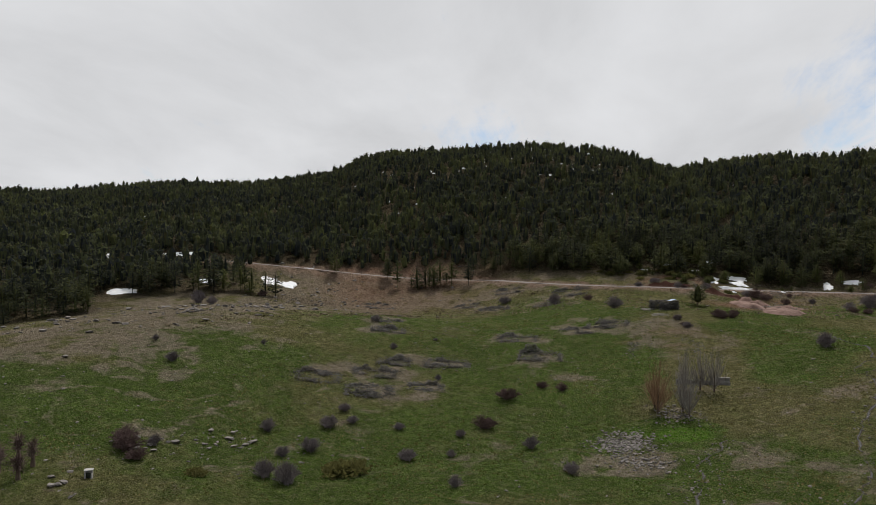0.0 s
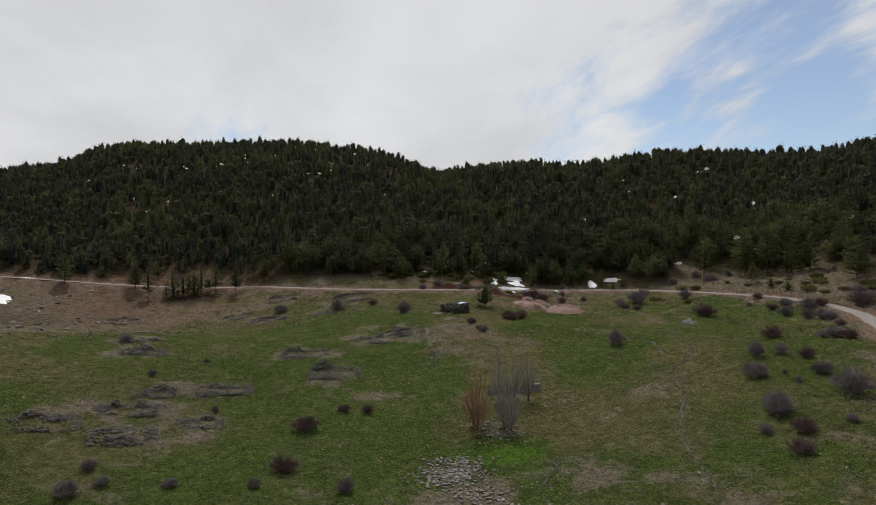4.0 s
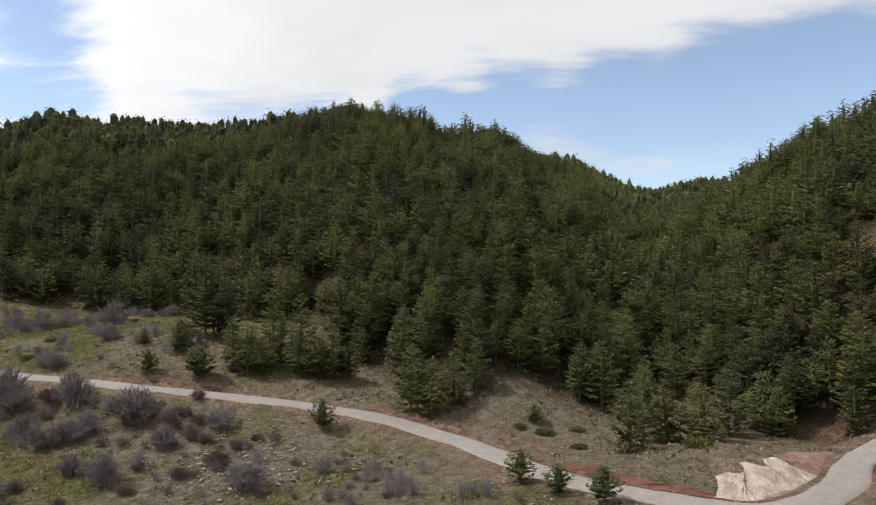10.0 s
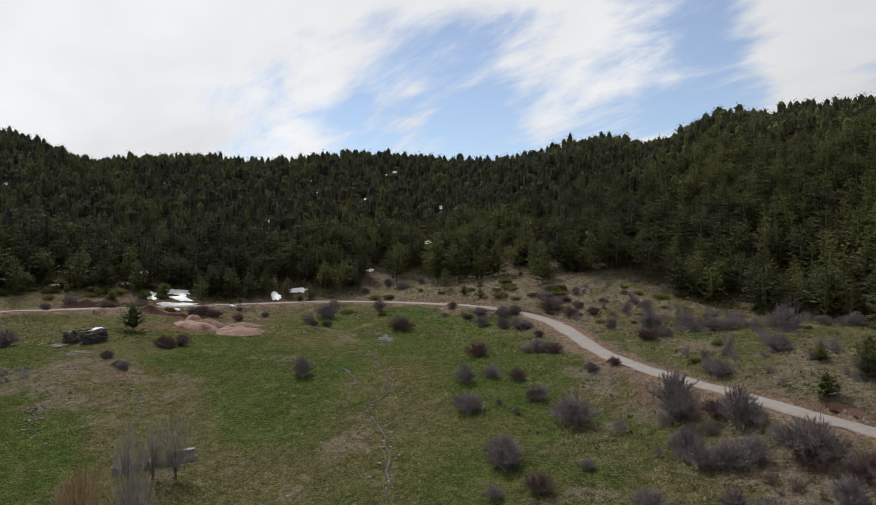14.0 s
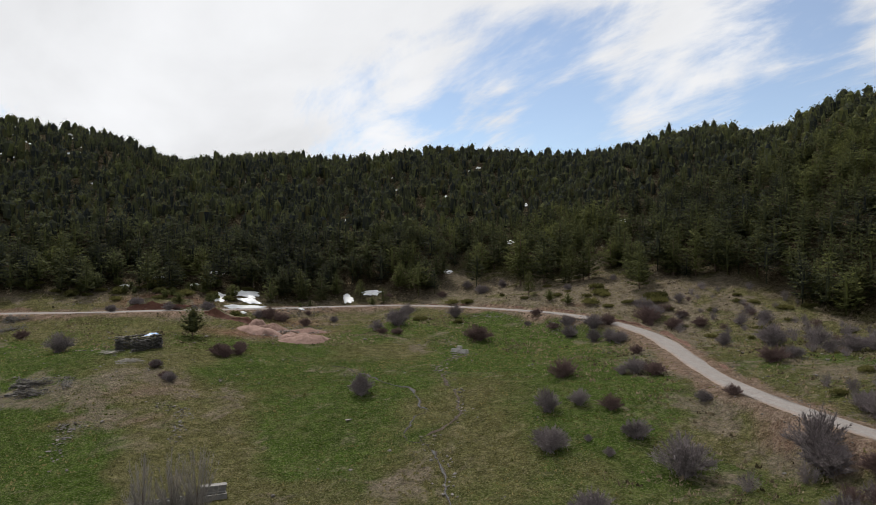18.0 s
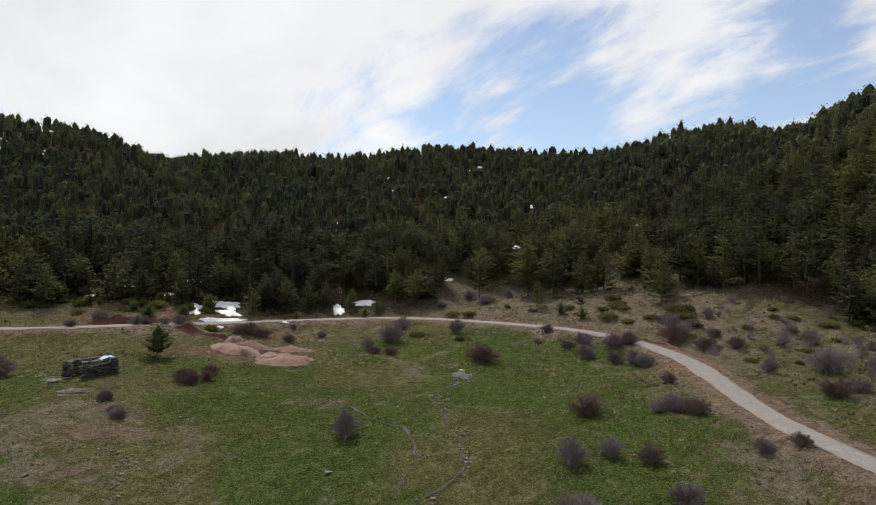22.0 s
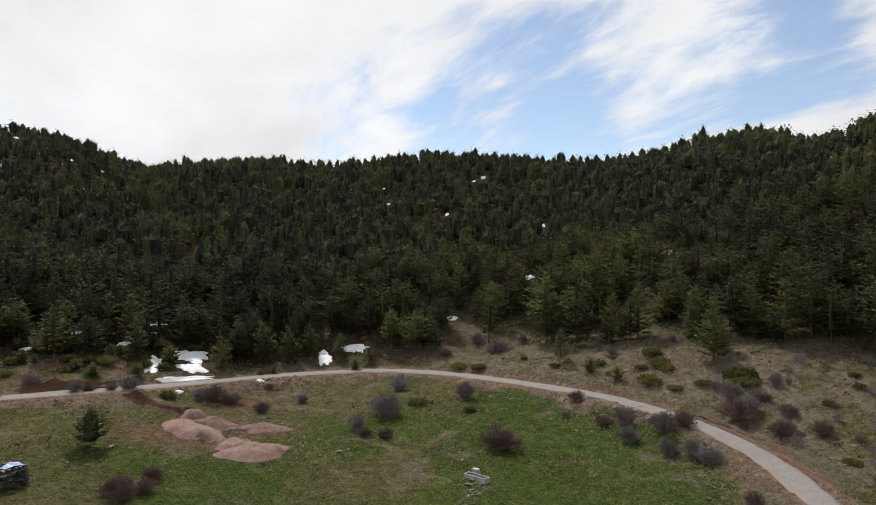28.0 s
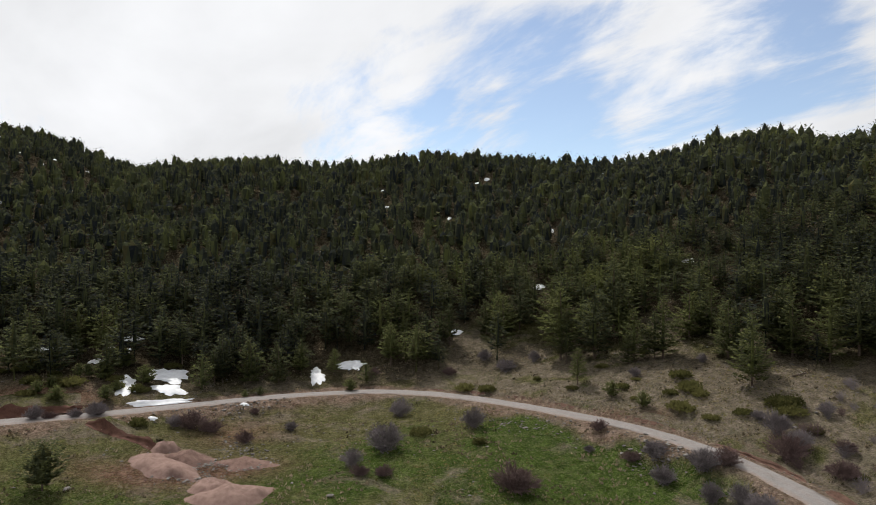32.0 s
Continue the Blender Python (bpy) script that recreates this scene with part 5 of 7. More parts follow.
# ---- bare shrubs ----
def shrub(rng, wide, tall, stems, twigs, material, label, name="bare_shrub", width=0.016):
    """Many thin stems from one root stock, fanning out, each with short side twigs; an uneven rounded outline."""
    T, S = [], []
    bulge = rng.uniform(0.8, 1.08, 9)
    for _ in range(stems):
        a, lean = rng.uniform(0, 6.28), rng.uniform(0, 1) ** 0.5
        k = bulge[int(a / 6.29 * 9)] * rng.uniform(0.75, 1.05)
        b = np.array([*(rng.normal(size=2) * wide * 0.08), -0.12])
        tip = np.array([math.cos(a) * wide * 0.48 * lean * k, math.sin(a) * wide * 0.48 * lean * k, tall * (1 - 0.66 * lean**2.8) * k])
        mid = b * 0.5 + tip * 0.5 + np.array([0, 0, 0.12 * tall]) * lean + rng.normal(size=3) * 0.08
        e = unit(np.cross(tip - b, rng.normal(size=3))) * width * 1.6
        S += [b - e, b + e, mid, mid - e * 0.6, mid + e * 0.6, tip]
        for _k in range(twigs):
            g = rng.uniform(0.12, 1.0) ** 0.6
            p = b * (1 - g) ** 2 + mid * 2 * g * (1 - g) + tip * g * g
            d = unit((tip - b) / tall + rng.normal(size=3) * 0.55 + np.array([0, 0, 0.25])) * rng.uniform(0.14, 0.36) * wide / 4
            e = unit(np.cross(d, rng.normal(size=3))) * width * rng.uniform(0.7, 1.2)
            T += [p - e, p + e, p + d]
    root = new(name)
    part("stem_base", *soup(S), material, root)
    part("twig_crown", *soup(T), material, root)
    return tagged(root, label, "shrub")


greys = [shrub(rng, 4.0, h, 160, 48, TWIGS, "leafless grey thorn shrub with fine upright twigs") for h in (2.3, 2.0, 2.5, 1.9)]
reds = [shrub(rng, 4.0, h, 150, 44, TWIGS_RED, "low dark reddish-brown leafless shrub", "brown_shrub") for h in (1.6, 1.35, 1.9)]
for g in greys:
    g["group"] = "grey shrubs on the meadow"
for g in reds:
    g["group"] = "brown shrubs on the meadow"
plant(greys, [(x, y, w / 3.7) for x, y, w in GREY_SHRUBS])
plant(reds, [(x, y, w / 3.5) for x, y, w in RED_SHRUBS])


small_greys = [shrub(rng, 4.0, h, 66, 26, TWIGS, "small leafless grey thorn shrub", width=0.020) for h in (3.2, 2.7)]
small_reds = [shrub(rng, 4.0, h, 66, 26, TWIGS_RED, "small dark reddish-brown leafless shrub", "brown_shrub", 0.020) for h in (1.9, 2.4)]
for g in small_greys + small_reds:
    g["group"] = "small shrubs on the slope"


def slope_shrubs(count, cx, cy, rx, ry, turn, lo, hi, kinds):
    c, s = math.cos(radians(turn)), math.sin(radians(turn))
    out = []
    for _ in range(count):
        u, v = rng.uniform(-1, 1, 2)
        x, y = cx + c * u * rx - s * v * ry, cy + s * u * rx + c * v * ry
        d, _z = near_road(np.array([x]), np.array([y]))
        if d[0] > 5:
            out.append((x, y, rng.uniform(lo, hi)))
    plant(kinds, out)


slope_shrubs(34, 65.6, 115.7, 11, 24.9, 25, 0.43, 0.90, small_greys)
slope_shrubs(16, 60.2, 126.6, 10.5, 25.4, 23, 0.43, 0.86, small_reds)
slope_shrubs(26, 41.9, 38.2, 8.4, 21, -3, 0.21, 0.52, small_reds)
slope_shrubs(26, 42.5, 23.7, 7.7, 26.6, 10, 0.26, 0.69, small_greys)
slope_shrubs(14, 45.2, 7, 5.8, 19.3, 10, 0.21, 0.43, small_reds)
slope_shrubs(34, 65, 130.5, 12.2, 29.5, 18, 0.34, 0.73, small_greys)
slope_shrubs(26, 56.9, 77.4, 8.3, 14.8, 7, 0.43, 0.86, small_greys)
slope_shrubs(22, 37.2, 54.4, 7.4, 15, 7, 0.34, 0.77, small_greys)
slope_shrubs(22, 41.9, 48.1, 5.5, 18.6, 7, 0.39, 0.77, small_reds)
slope_shrubs(14, 45.4, 15, 5.7, 14.2, 9, 0.34, 0.69, small_greys)
discard(greys + reds + small_greys + small_reds)


# ---- junipers ----
def juniper(rng, wide, tall):
    T = []
    for k in range(9):
        a, d = rng.uniform(0, 6.28), wide * 0.22 * math.sqrt(rng.uniform(0, 1))
        cx, cy, r, h = math.cos(a) * d, math.sin(a) * d, wide * rng.uniform(0.14, 0.24), tall * rng.uniform(0.6, 1.0)
        for _ in range(60):
            u = unit(rng.normal(size=3))
            u[2] = abs(u[2])
            p = np.array([cx, cy, 0]) + u * np.array([r, r, h]) * rng.uniform(0.6, 1.0)
            dvec = unit(u + rng.normal(size=3) * 0.5 + np.array([0, 0, 0.3])) * rng.uniform(0.2, 0.36)
            e = unit(np.cross(dvec, rng.normal(size=3))) * 0.13
            T += [p - e, p + e, p + dvec]
    v, f = soup(T)
    ob = new("juniper", mesh_object("juniper", v, f, JUNIPER, False, {"tone": np.full(len(v), rng.uniform(0.2, 0.9))}))
    return tagged(ob, "low spreading yellow-green juniper mat", "shrub", "junipers on the slope")


junipers = [juniper(rng, 4.0, 0.8), juniper(rng, 4.0, 0.6), juniper(rng, 4.0, 1.0)]
plant(junipers, [(x, y, w / 3.8) for x, y, w in JUNIPERS])
extra = [(x, y, rng.uniform(0.6, 1.5)) for x, y in zip(rng.uniform(-110, -50, 60), rng.uniform(156, 192, 60)) if near_road(np.array([x]), np.array([y]))[0][0] > 6 and y > 147 - 0.25 * x - 5]
for _ in range(85):
    x, y = rng.uniform(20, 105), rng.uniform(70, 200)
    s_, foot_, _c = slope_share(np.array([x]), np.array([y]))
    d, _z = near_road(np.array([x]), np.array([y]))
    if -38 < foot_[0] < 4 and d[0] > 6:
        extra.append((x, y, rng.uniform(0.4, 1.1)))
plant(junipers, extra)
discard(junipers)


# ---- bare trees by the spring ----
def bare_tree(rng, h, spread, limbs, twigs, material, label):
    """A slender leafless tree: trunk, steep limbs and a haze of twigs."""
    root = new("bare_tree")
    v, f = trunk_mesh(h * 0.55, 0.16)
    part("trunk", v, f, BARK, root, smooth=True)
    L, T = [], []
    for _ in range(limbs):
        rise = rng.uniform(0.32, 1.0)
        z0 = h * rng.uniform(0.03, 0.3) * rise
        a, r = rng.uniform(0, 6.28), spread * math.sin(math.pi * min(1, rise**1.1)) ** 0.7 * rng.uniform(0.3, 1.0) + 0.15
        b = np.array([0, 0, z0])
        t = np.array([math.cos(a) * r, math.sin(a) * r, h * rise])
        m = b * 0.5 + t * 0.5 + np.array([math.cos(a), math.sin(a), 0]) * 0.12 * r
        for p, q, w in ((b, m, 0.045), (m, t, 0.028)):
            e = unit(np.cross(q - p, rng.normal(size=3))) * w
            L += [p - e, p + e, q, p + e, q + e * 0.5, q]
        for _k in range(twigs):
            g = rng.uniform(0.25, 1.0)
            p = b * (1 - g) ** 2 + m * 2 * g * (1 - g) + t * g * g
            d = unit(np.array([math.cos(a), math.sin(a), 0]) * rng.uniform(-0.2, 0.6) + np.array([0, 0, 1.0]) + rng.normal(size=3) * 0.32) * rng.uniform(0.4, 1.0)
            e = unit(np.cross(d, rng.normal(size=3))) * 0.016
            T += [p - e, p + e, p + d]
    part("limb_frame", *soup(L), material, root)
    part("twig_crown", *soup(T), material, root)
    return tagged(root, label, "tree")


for x, y, h, spread, mat, label in ((-28.2, 56.5, 9.4, 2.2, TWIGS_TAN, "leafless orange-twigged willow beside the spring"),
                                    (-29.4, 58.2, 7.0, 1.9, TWIGS_TAN, "smaller leafless orange-twigged willow"),
                                    (-23.3, 57.4, 8.0, 1.7, TWIGS_PALE, "slender leafless grey poplar beside the wet patch"),
                                    (-24.8, 58.8, 8.4, 1.5, TWIGS_PALE, "slender leafless grey poplar beside the wet patch"),
                                    (-28, 69.1, 6.9, 1.5, TWIGS_PALE, "leafless grey tree in front of the spring wall"),
                                    (-25.5, 69.8, 7.1, 1.5, TWIGS_PALE, "leafless grey tree in front of the spring wall"),
                                    (-23.1, 70, 7.7, 2.2, TWIGS_PALE, "spreading leafless grey tree beside the spring wall")):
    t = bare_tree(rng, h, spread * 1.3, 44, 40, mat, label)
    t["group"] = "bare trees by the spring"
    t.matrix_basis = Matrix.Translation((x, y, on_ground(x, y) - 0.1))

# pollarded willows at the meadow's corner
for x, y, h in ((-77.6, -24.8, 4), (-77.1, -21.2, 4.3), (-74.2, -23.9, 3.6), (-80.2, -21.7, 4.1)):
    root = new("pollard_willow")
    v, f = trunk_mesh(h * 0.75, 0.30)
    part("trunk", v, f, BARK, root, smooth=True)
    T = []
    for _ in range(320):
        p = np.array([*(rng.normal(size=2) * 0.2), h * rng.uniform(0.28, 0.72)])
        d = unit(np.array([p[0], p[1], 0]) * 1.2 + np.array([0, 0, 0.6]) + rng.normal(size=3) * 0.6) * rng.uniform(0.5, 1.5)
        e = unit(np.cross(d, rng.normal(size=3))) * 0.035
        T += [p - e, p + e, p + d]
    part("shoot_crown", *soup(T), TWIGS_RED, root)
    tagged(root, "stubby pollarded willow with a dark trunk and thin shoots", "tree", "pollarded willows")
    root.matrix_basis = Matrix.Translation((x, y, on_ground(x, y) - 0.1))


# ---- stones ----
def stone_kinds(rng, count=6):
    """Small faceted stones of about unit size."""
    out = []
    for _ in range(count):
        bm = bmesh.new()
        bmesh.ops.create_icosphere(bm, subdivisions=1, radius=0.5)
        for v in bm.verts:
            v.co = Vector(np.array(v.co) * rng.uniform(0.45, 1.25) * np.array([1.3, 0.85, 0.5]))
        bm.faces.ensure_lookup_table()
        V = np.array([v.co for v in bm.verts])
        F = np.array([[v.index for v in f.verts] for f in bm.faces])
        bm.free()
        out.append((V, F))
    return out


STONES = stone_kinds(rng)


def stones_mesh(places):
    """One mesh of many stones: (x, y, z, size) each."""
    VV, FF, n = [], [], 0
    for x, y, z, s in places:
        V, F = STONES[int(rng.integers(len(STONES)))]
        a, b = rng.uniform(0, 6.28), rng.uniform(-0.35, 0.35)
        ca, sa, cb, sb = math.cos(a), math.sin(a), math.cos(b), math.sin(b)
        w = V * s * rng.uniform(0.8, 1.2, 3)
        w = np.stack([w[:, 0], w[:, 1] * cb - w[:, 2] * sb, w[:, 1] * sb + w[:, 2] * cb], 1)
        w = np.stack([w[:, 0] * ca - w[:, 1] * sa + x, w[:, 0] * sa + w[:, 1] * ca + y, w[:, 2] + z], 1)
        VV.append(w)
        FF.append(F + n)
        n += len(V)
    return np.concatenate(VV), np.concatenate(FF)


def scatter_stones(name, label, places, lo, hi, material, power=2.2, sink=0.12):
    p = np.array(places, float)
    size = lo + (hi - lo) * rng.uniform(0, 1, len(p)) ** power
    z = height(p[:, 0], p[:, 1]) + size * (0.36 - sink)
    v, f = stones_mesh(np.column_stack([p, z, size]))
    return tagged(new(name, mesh_object(name, v, f, material)), label, "stones", kind="stuff")


def patch(n, cx, cy, rx, ry, turn=0.0):
    c, s = math.cos(radians(turn)), math.sin(radians(turn))
    q = rng.normal(0, 0.5, (n, 2)) * (rx, ry)
    return np.stack([cx + q[:, 0] * c - q[:, 1] * s, cy + q[:, 0] * s + q[:, 1] * c], 1)


p = rng.uniform((-120, -50), (75, 190), (15000, 2))
s_, foot_, _c = slope_share(p[:, 0], p[:, 1])
d_, _z = near_road(p[:, 0], p[:, 1])
dense = np.clip(1.5 * fractal(p[:, 0], p[:, 1], 16, 4, 61), 0.05, 1)
p = p[(foot_ < 10) & (d_ > 3.4) & (rng.uniform(size=len(p)) < dense)]
scatter_stones("field_stones", "pale stones strewn over the meadow", p, 0.08, 0.55, STONE, 3.6)

p = rng.uniform((-125, -60), (110, 215), (16000, 2))
s_, foot_, _c = slope_share(p[:, 0], p[:, 1])
d_, _z = near_road(p[:, 0], p[:, 1])
dense = np.clip(1.5 * fractal(p[:, 0], p[:, 1], 12, 4, 63), 0.04, 1)
p = p[(foot_ > -42) & (foot_ < 14) & (d_ > 3.4) & (rng.uniform(size=len(p)) < dense)]
scatter_stones("slope_stones", "broken stones strewn over the slope below the wood", p, 0.10, 0.5, STONE, 3.0)

p = np.vstack([patch(260, -144.6, 39.1, 20.4, 45.4, -10), patch(120, -163.3, 94.9, 27.3, 24.8, -9), patch(90, -151.3, 138.1, 34.4, 19.8, 23)])
d_, _z = near_road(p[:, 0], p[:, 1])
scatter_stones("rim_rocks", "weathered brown rocks along the bare rim below the wood", p[d_ > 4], 0.4, 1.7, STONE, 2.2, 0.2)

t_ = np.gradient(ROAD_XY, axis=0)
t_ /= np.linalg.norm(t_, axis=1)[:, None]
k = rng.integers(150, len(ROAD_XY) - 1, 3600)
off = rng.choice((-1, 1), len(k), p=(0.45, 0.55)) * (2.3 + np.abs(rng.normal(0, 1.8, len(k))))
p = ROAD_XY[k] + np.stack([-t_[k, 1], t_[k, 0]], 1) * off[:, None]
scatter_stones("verge_stones", "loose stones along the edges of the gravel road", p, 0.05, 0.36, STONE, 3.2)


scatter_stones("scree", "grey broken stone heap beside the bright wet grass", np.vstack([patch(950, -28.6, 43.6, 4.6, 4.2, 25), patch(260, -23.5, 37.5, 4.6, 3.2, 10)]), 0.15, 0.6, STONE)
scatter_stones("rubble_patch", "small spill of broken stones on bare earth", np.vstack([patch(90, -46.1, 90.1, 2.3, 1.6, -1), patch(80, -45.1, 85.7, 1.2, 3.5, 21)]), 0.12, 0.5, STONE)
scatter_stones("spring_stones", "grey stones round the foot of the bare trees", patch(220, -25.3, 57, 4.4, 3.8, -3), 0.15, 0.6, STONE)
scatter_stones("slope_rubble", "loose rubble on the shrubby slope below the road", np.vstack([patch(1100, 42.5, 33.8, 8.6, 8.3, 8), patch(420, 48.9, 25.7, 5.8, 7.1, 10)]), 0.07, 0.50, STONE, 3.4)
scatter_stones("bank_rubble", "rubble on the bank below the road", np.vstack([patch(160, 27.6, 147.5, 4.6, 3.8, -44), patch(200, -33.7, 170.9, 8.9, 2.9, 32), patch(120, 12, 160.9, 10.6, 2.9, -28), patch(120, -29.5, 155.4, 5.2, 4, -2)]), 0.15, 0.6, STONE)
scatter_stones("wall_trace", "line of stones in the grass below the hut", np.vstack([patch(60, -35.5, 97.1, 3.6, 1.4, -34), patch(50, -32.9, 91.1, 1, 4.9, 21)]), 0.15, 0.5, STONE)


def boulder(x, y, s):
    V, F = STONES[int(rng.integers(len(STONES)))]
    ob = new("boulder", mesh_object("boulder", V * s, F, STONE))
    ob.matrix_basis = Matrix.Translation((x, y, on_ground(x, y) + s * 0.18)) @ Matrix.Rotation(rng.uniform(0, 6.28), 4, "Z")
    return tagged(ob, "weathered grey boulder lying in the grass", "boulder", "boulders in the meadow")


for x, y in [*patch(20, -74.5, 0.8, 4.6, 6.1, -10), *patch(14, -72.1, 5.5, 2.7, 2.8, -9), *patch(12, -76.5, -7.2, 2.8, 2.8, -10), *patch(8, -69.1, -20.7, 4.7, 2.5, -10), *patch(10, -104.7, -5.3, 9.4, 6.9, -11)]:
    boulder(float(x), float(y), float(0.35 + 1.0 * rng.uniform() ** 2.2))
for x, y, s in ((-11.5, 93.7, 0.9), (-43.1, 91.9, 0.8), (28.7, 145.6, 1), (30.7, 144.7, 0.9), (30.2, 31.3, 1.2), (25.4, 31.5, 0.7), (-14.1, 138, 0.8), (-45.7, 139.1, 0.9)):
    boulder(x, y, s)


# ---- ruins ----
def ruin(x, y, length, depth, turn, tall, walls=4, label="tumbled dry-stone foundation of a small ruined house"):
    """What is left of a dry-stone house: low walls of tumbled stones round a sunken floor, and stones strewn about."""
    root = new("stone_ruin")
    c, s = math.cos(radians(turn)), math.sin(radians(turn))

    def put(u, v, top, n, spread, lo, hi):
        # stones lie in a few clusters along each line
        out = []
        for _ in range(n):
            a, b = u(), v()
            px, py = x + a * c - b * s + rng.normal(0, spread), y + a * s + b * c + rng.normal(0, spread)
            out.append((px, py, top() , rng.uniform(lo, hi)))
        q = np.array(out)
        q[:, 2] += height(q[:, 0], q[:, 1])
        return stones_mesh(q)

    h, w = length / 2, depth / 2
    edges = (((-h, h), (w, w)), ((-h, h), (-w, -w)), ((-h, -h), (-w, w)), ((h, h), (-w, w)))[:walls]
    for (a0, a1), (b0, b1) in edges:
        run = max(abs(a1 - a0), abs(b1 - b0))
        spots = rng.uniform(0, 1, max(2, int(run / 2.2)))
        keep = []
        along = lambda: keep[-1]
        line = lambda: keep.append(float(np.clip(spots[int(rng.integers(len(spots)))] + rng.normal(0, 0.9) / run, -0.05, 1.05))) or a0 + (a1 - a0) * keep[-1]
        v, f = put(line, lambda: b0 + (b1 - b0) * along(), lambda: tall * rng.uniform(-0.2, 1.0) * rng.uniform(0.2, 1.0), int(run * rng.uniform(34, 46)), rng.uniform(0.25, 0.5), 0.12, 0.36)
        part("rubble_wall", v, f, RUIN_STONE, root)["kind"] = "stuff"
    # the best-kept stretches still stand as low curved walls
    for base, bow, lo, hi in ((w, 0.3, -1.0, rng.uniform(0.4, 1.0)), (-w * 0.6, 0.15, -0.8, rng.uniform(0.0, 0.5)))[: 2 if tall > 0.8 else 1]:
        out = []
        top = tall * rng.uniform(0.9, 1.3)
        wave = rng.uniform(0, 50)
        for a in np.arange(h * lo, h * hi, 0.24):
            rise = top * float(np.clip(0.55 + 1.1 * fractal(np.array([a + wave]), np.array([wave]), 1.8, 3, 95)[0], 0.0, 1.0)) * min(1.0, 3.0 * min(a / h - lo, hi - a / h) + 0.2)
            b = base + bow * depth * (1 - (a / h) ** 2)
            z = 0.05
            while z < rise:
                for side in (-0.16, 0.16):
                    u, q = a + rng.normal(0, 0.06), b + side + rng.normal(0, 0.06)
                    out.append((x + u * c - q * s, y + u * s + q * c, z, rng.uniform(0.24, 0.42)))
                z += 0.18
        if out:
            q = np.array(out)
            q[:, 2] += height(q[:, 0], q[:, 1])
            v, f = stones_mesh(q)
            part("standing_wall", v, f, RUIN_STONE, root, "dark low stretch of standing dry-stone wall")["kind"] = "stuff"
    v, f = put(lambda: rng.normal(0, h * 0.75), lambda: rng.normal(0, w * 0.75), lambda: rng.uniform(0.0, 0.25), int(length * depth * 2.6), 0.5, 0.08, 0.28)
    part("rubble", v, f, STONE, root)["kind"] = "stuff"
    tagged(root, label, "ruin", "ruined stone houses")


for spot in RUINS:
    ruin(*spot)


def stone_hut():
    root = new("stone_hut")
    a, bq = np.array([-55.0, 121.0]), np.array([-51.1, 120.3])
    cq = np.array([-48.7, 124.6])
    dq = a + cq - bq
    base = min(on_ground(*q) for q in (a, bq, cq, dq))

    def wall(p, q, gaps, tall):
        """Courses of dark stones, two deep, with openings left free."""
        run = np.linalg.norm(q - p)
        t, n = (q - p) / run, np.array([-(q - p)[1], (q - p)[0]]) / run
        out = []
        z = 0.1
        while z < tall:
            u = rng.uniform(0, 0.3)
            while u < run:
                step = rng.uniform(0.3, 0.52)
                if not any(g0 < u < g1 for g0, g1 in gaps) and (z < tall - 0.35 or rng.uniform() < 0.7):
                    for side in (-0.2, 0.2):
                        xy = p + t * u + n * (side + rng.normal(0, 0.03))
                        out.append((xy[0], xy[1], base + z, rng.uniform(0.40, 0.58)))
                u += step
            z += 0.24
        v, f = stones_mesh(out)
        w = part("wall", v, f, STONE_DARK, root)
        w["kind"] = "stuff"
        return w

    wall(a, bq, ((1.5, 3.0),), 2.1)
    wall(bq, cq, (), 2.2)
    wall(cq, dq, (), 2.3)
    wall(dq, a, (), 2.3)
    V, F = [], []
    for p, q in ((a, bq), (bq, cq), (cq, dq), (dq, a)):
        for u in np.arange(0.2, 1.0, 0.13):
            xy = p + (q - p) * u
            if p is a and 0.34 < u < 0.8:
                continue
            V.append((xy[0], xy[1], base + 2.42, rng.uniform(0.4, 0.6)))
    v, f = stones_mesh(V)
    part("wall_cap", v, f, STONE, root, "pale flat stones along the wall tops")["kind"] = "stuff"
    # a torn tarpaulin over the far corner
    n = 9
    u, w = np.meshgrid(np.linspace(0, 1, n), np.linspace(0, 1, n))
    u, w = u.ravel(), w.ravel()
    o = cq + (bq - cq) * 0.02
    x = o[0] + (dq - cq)[0] * u * 0.5 + (bq - cq)[0] * w * 0.32
    y = o[1] + (dq - cq)[1] * u * 0.5 + (bq - cq)[1] * w * 0.32
    z = base + 2.62 + 0.16 * fractal(x, y, 0.7, 3, 77) - 0.35 * u * w
    i = (np.arange(n - 1)[:, None] * n + np.arange(n - 1)[None, :]).ravel()
    tris = np.concatenate([np.stack([i, i + 1, i + n + 1], 1), np.stack([i, i + n + 1, i + n], 1)])
    sheet = part("tarpaulin", np.stack([x, y, z], 1), tris, TARP, root, "crumpled blue and white tarpaulin", True)
    tagged(root, "roofless dark stone hut with a doorway and a blue tarpaulin", "hut")


def tarp_material():
    s = Shader("blue_tarpaulin", 0.5, 0.4)
    n = s.noise(1.6, 3, 0.6, 0.5, 0.47, 0.53)
    return s.done(s.mix(n, (0.08, 0.22, 0.50), (0.36, 0.40, 0.46)))


TARP = tarp_material()
stone_hut()


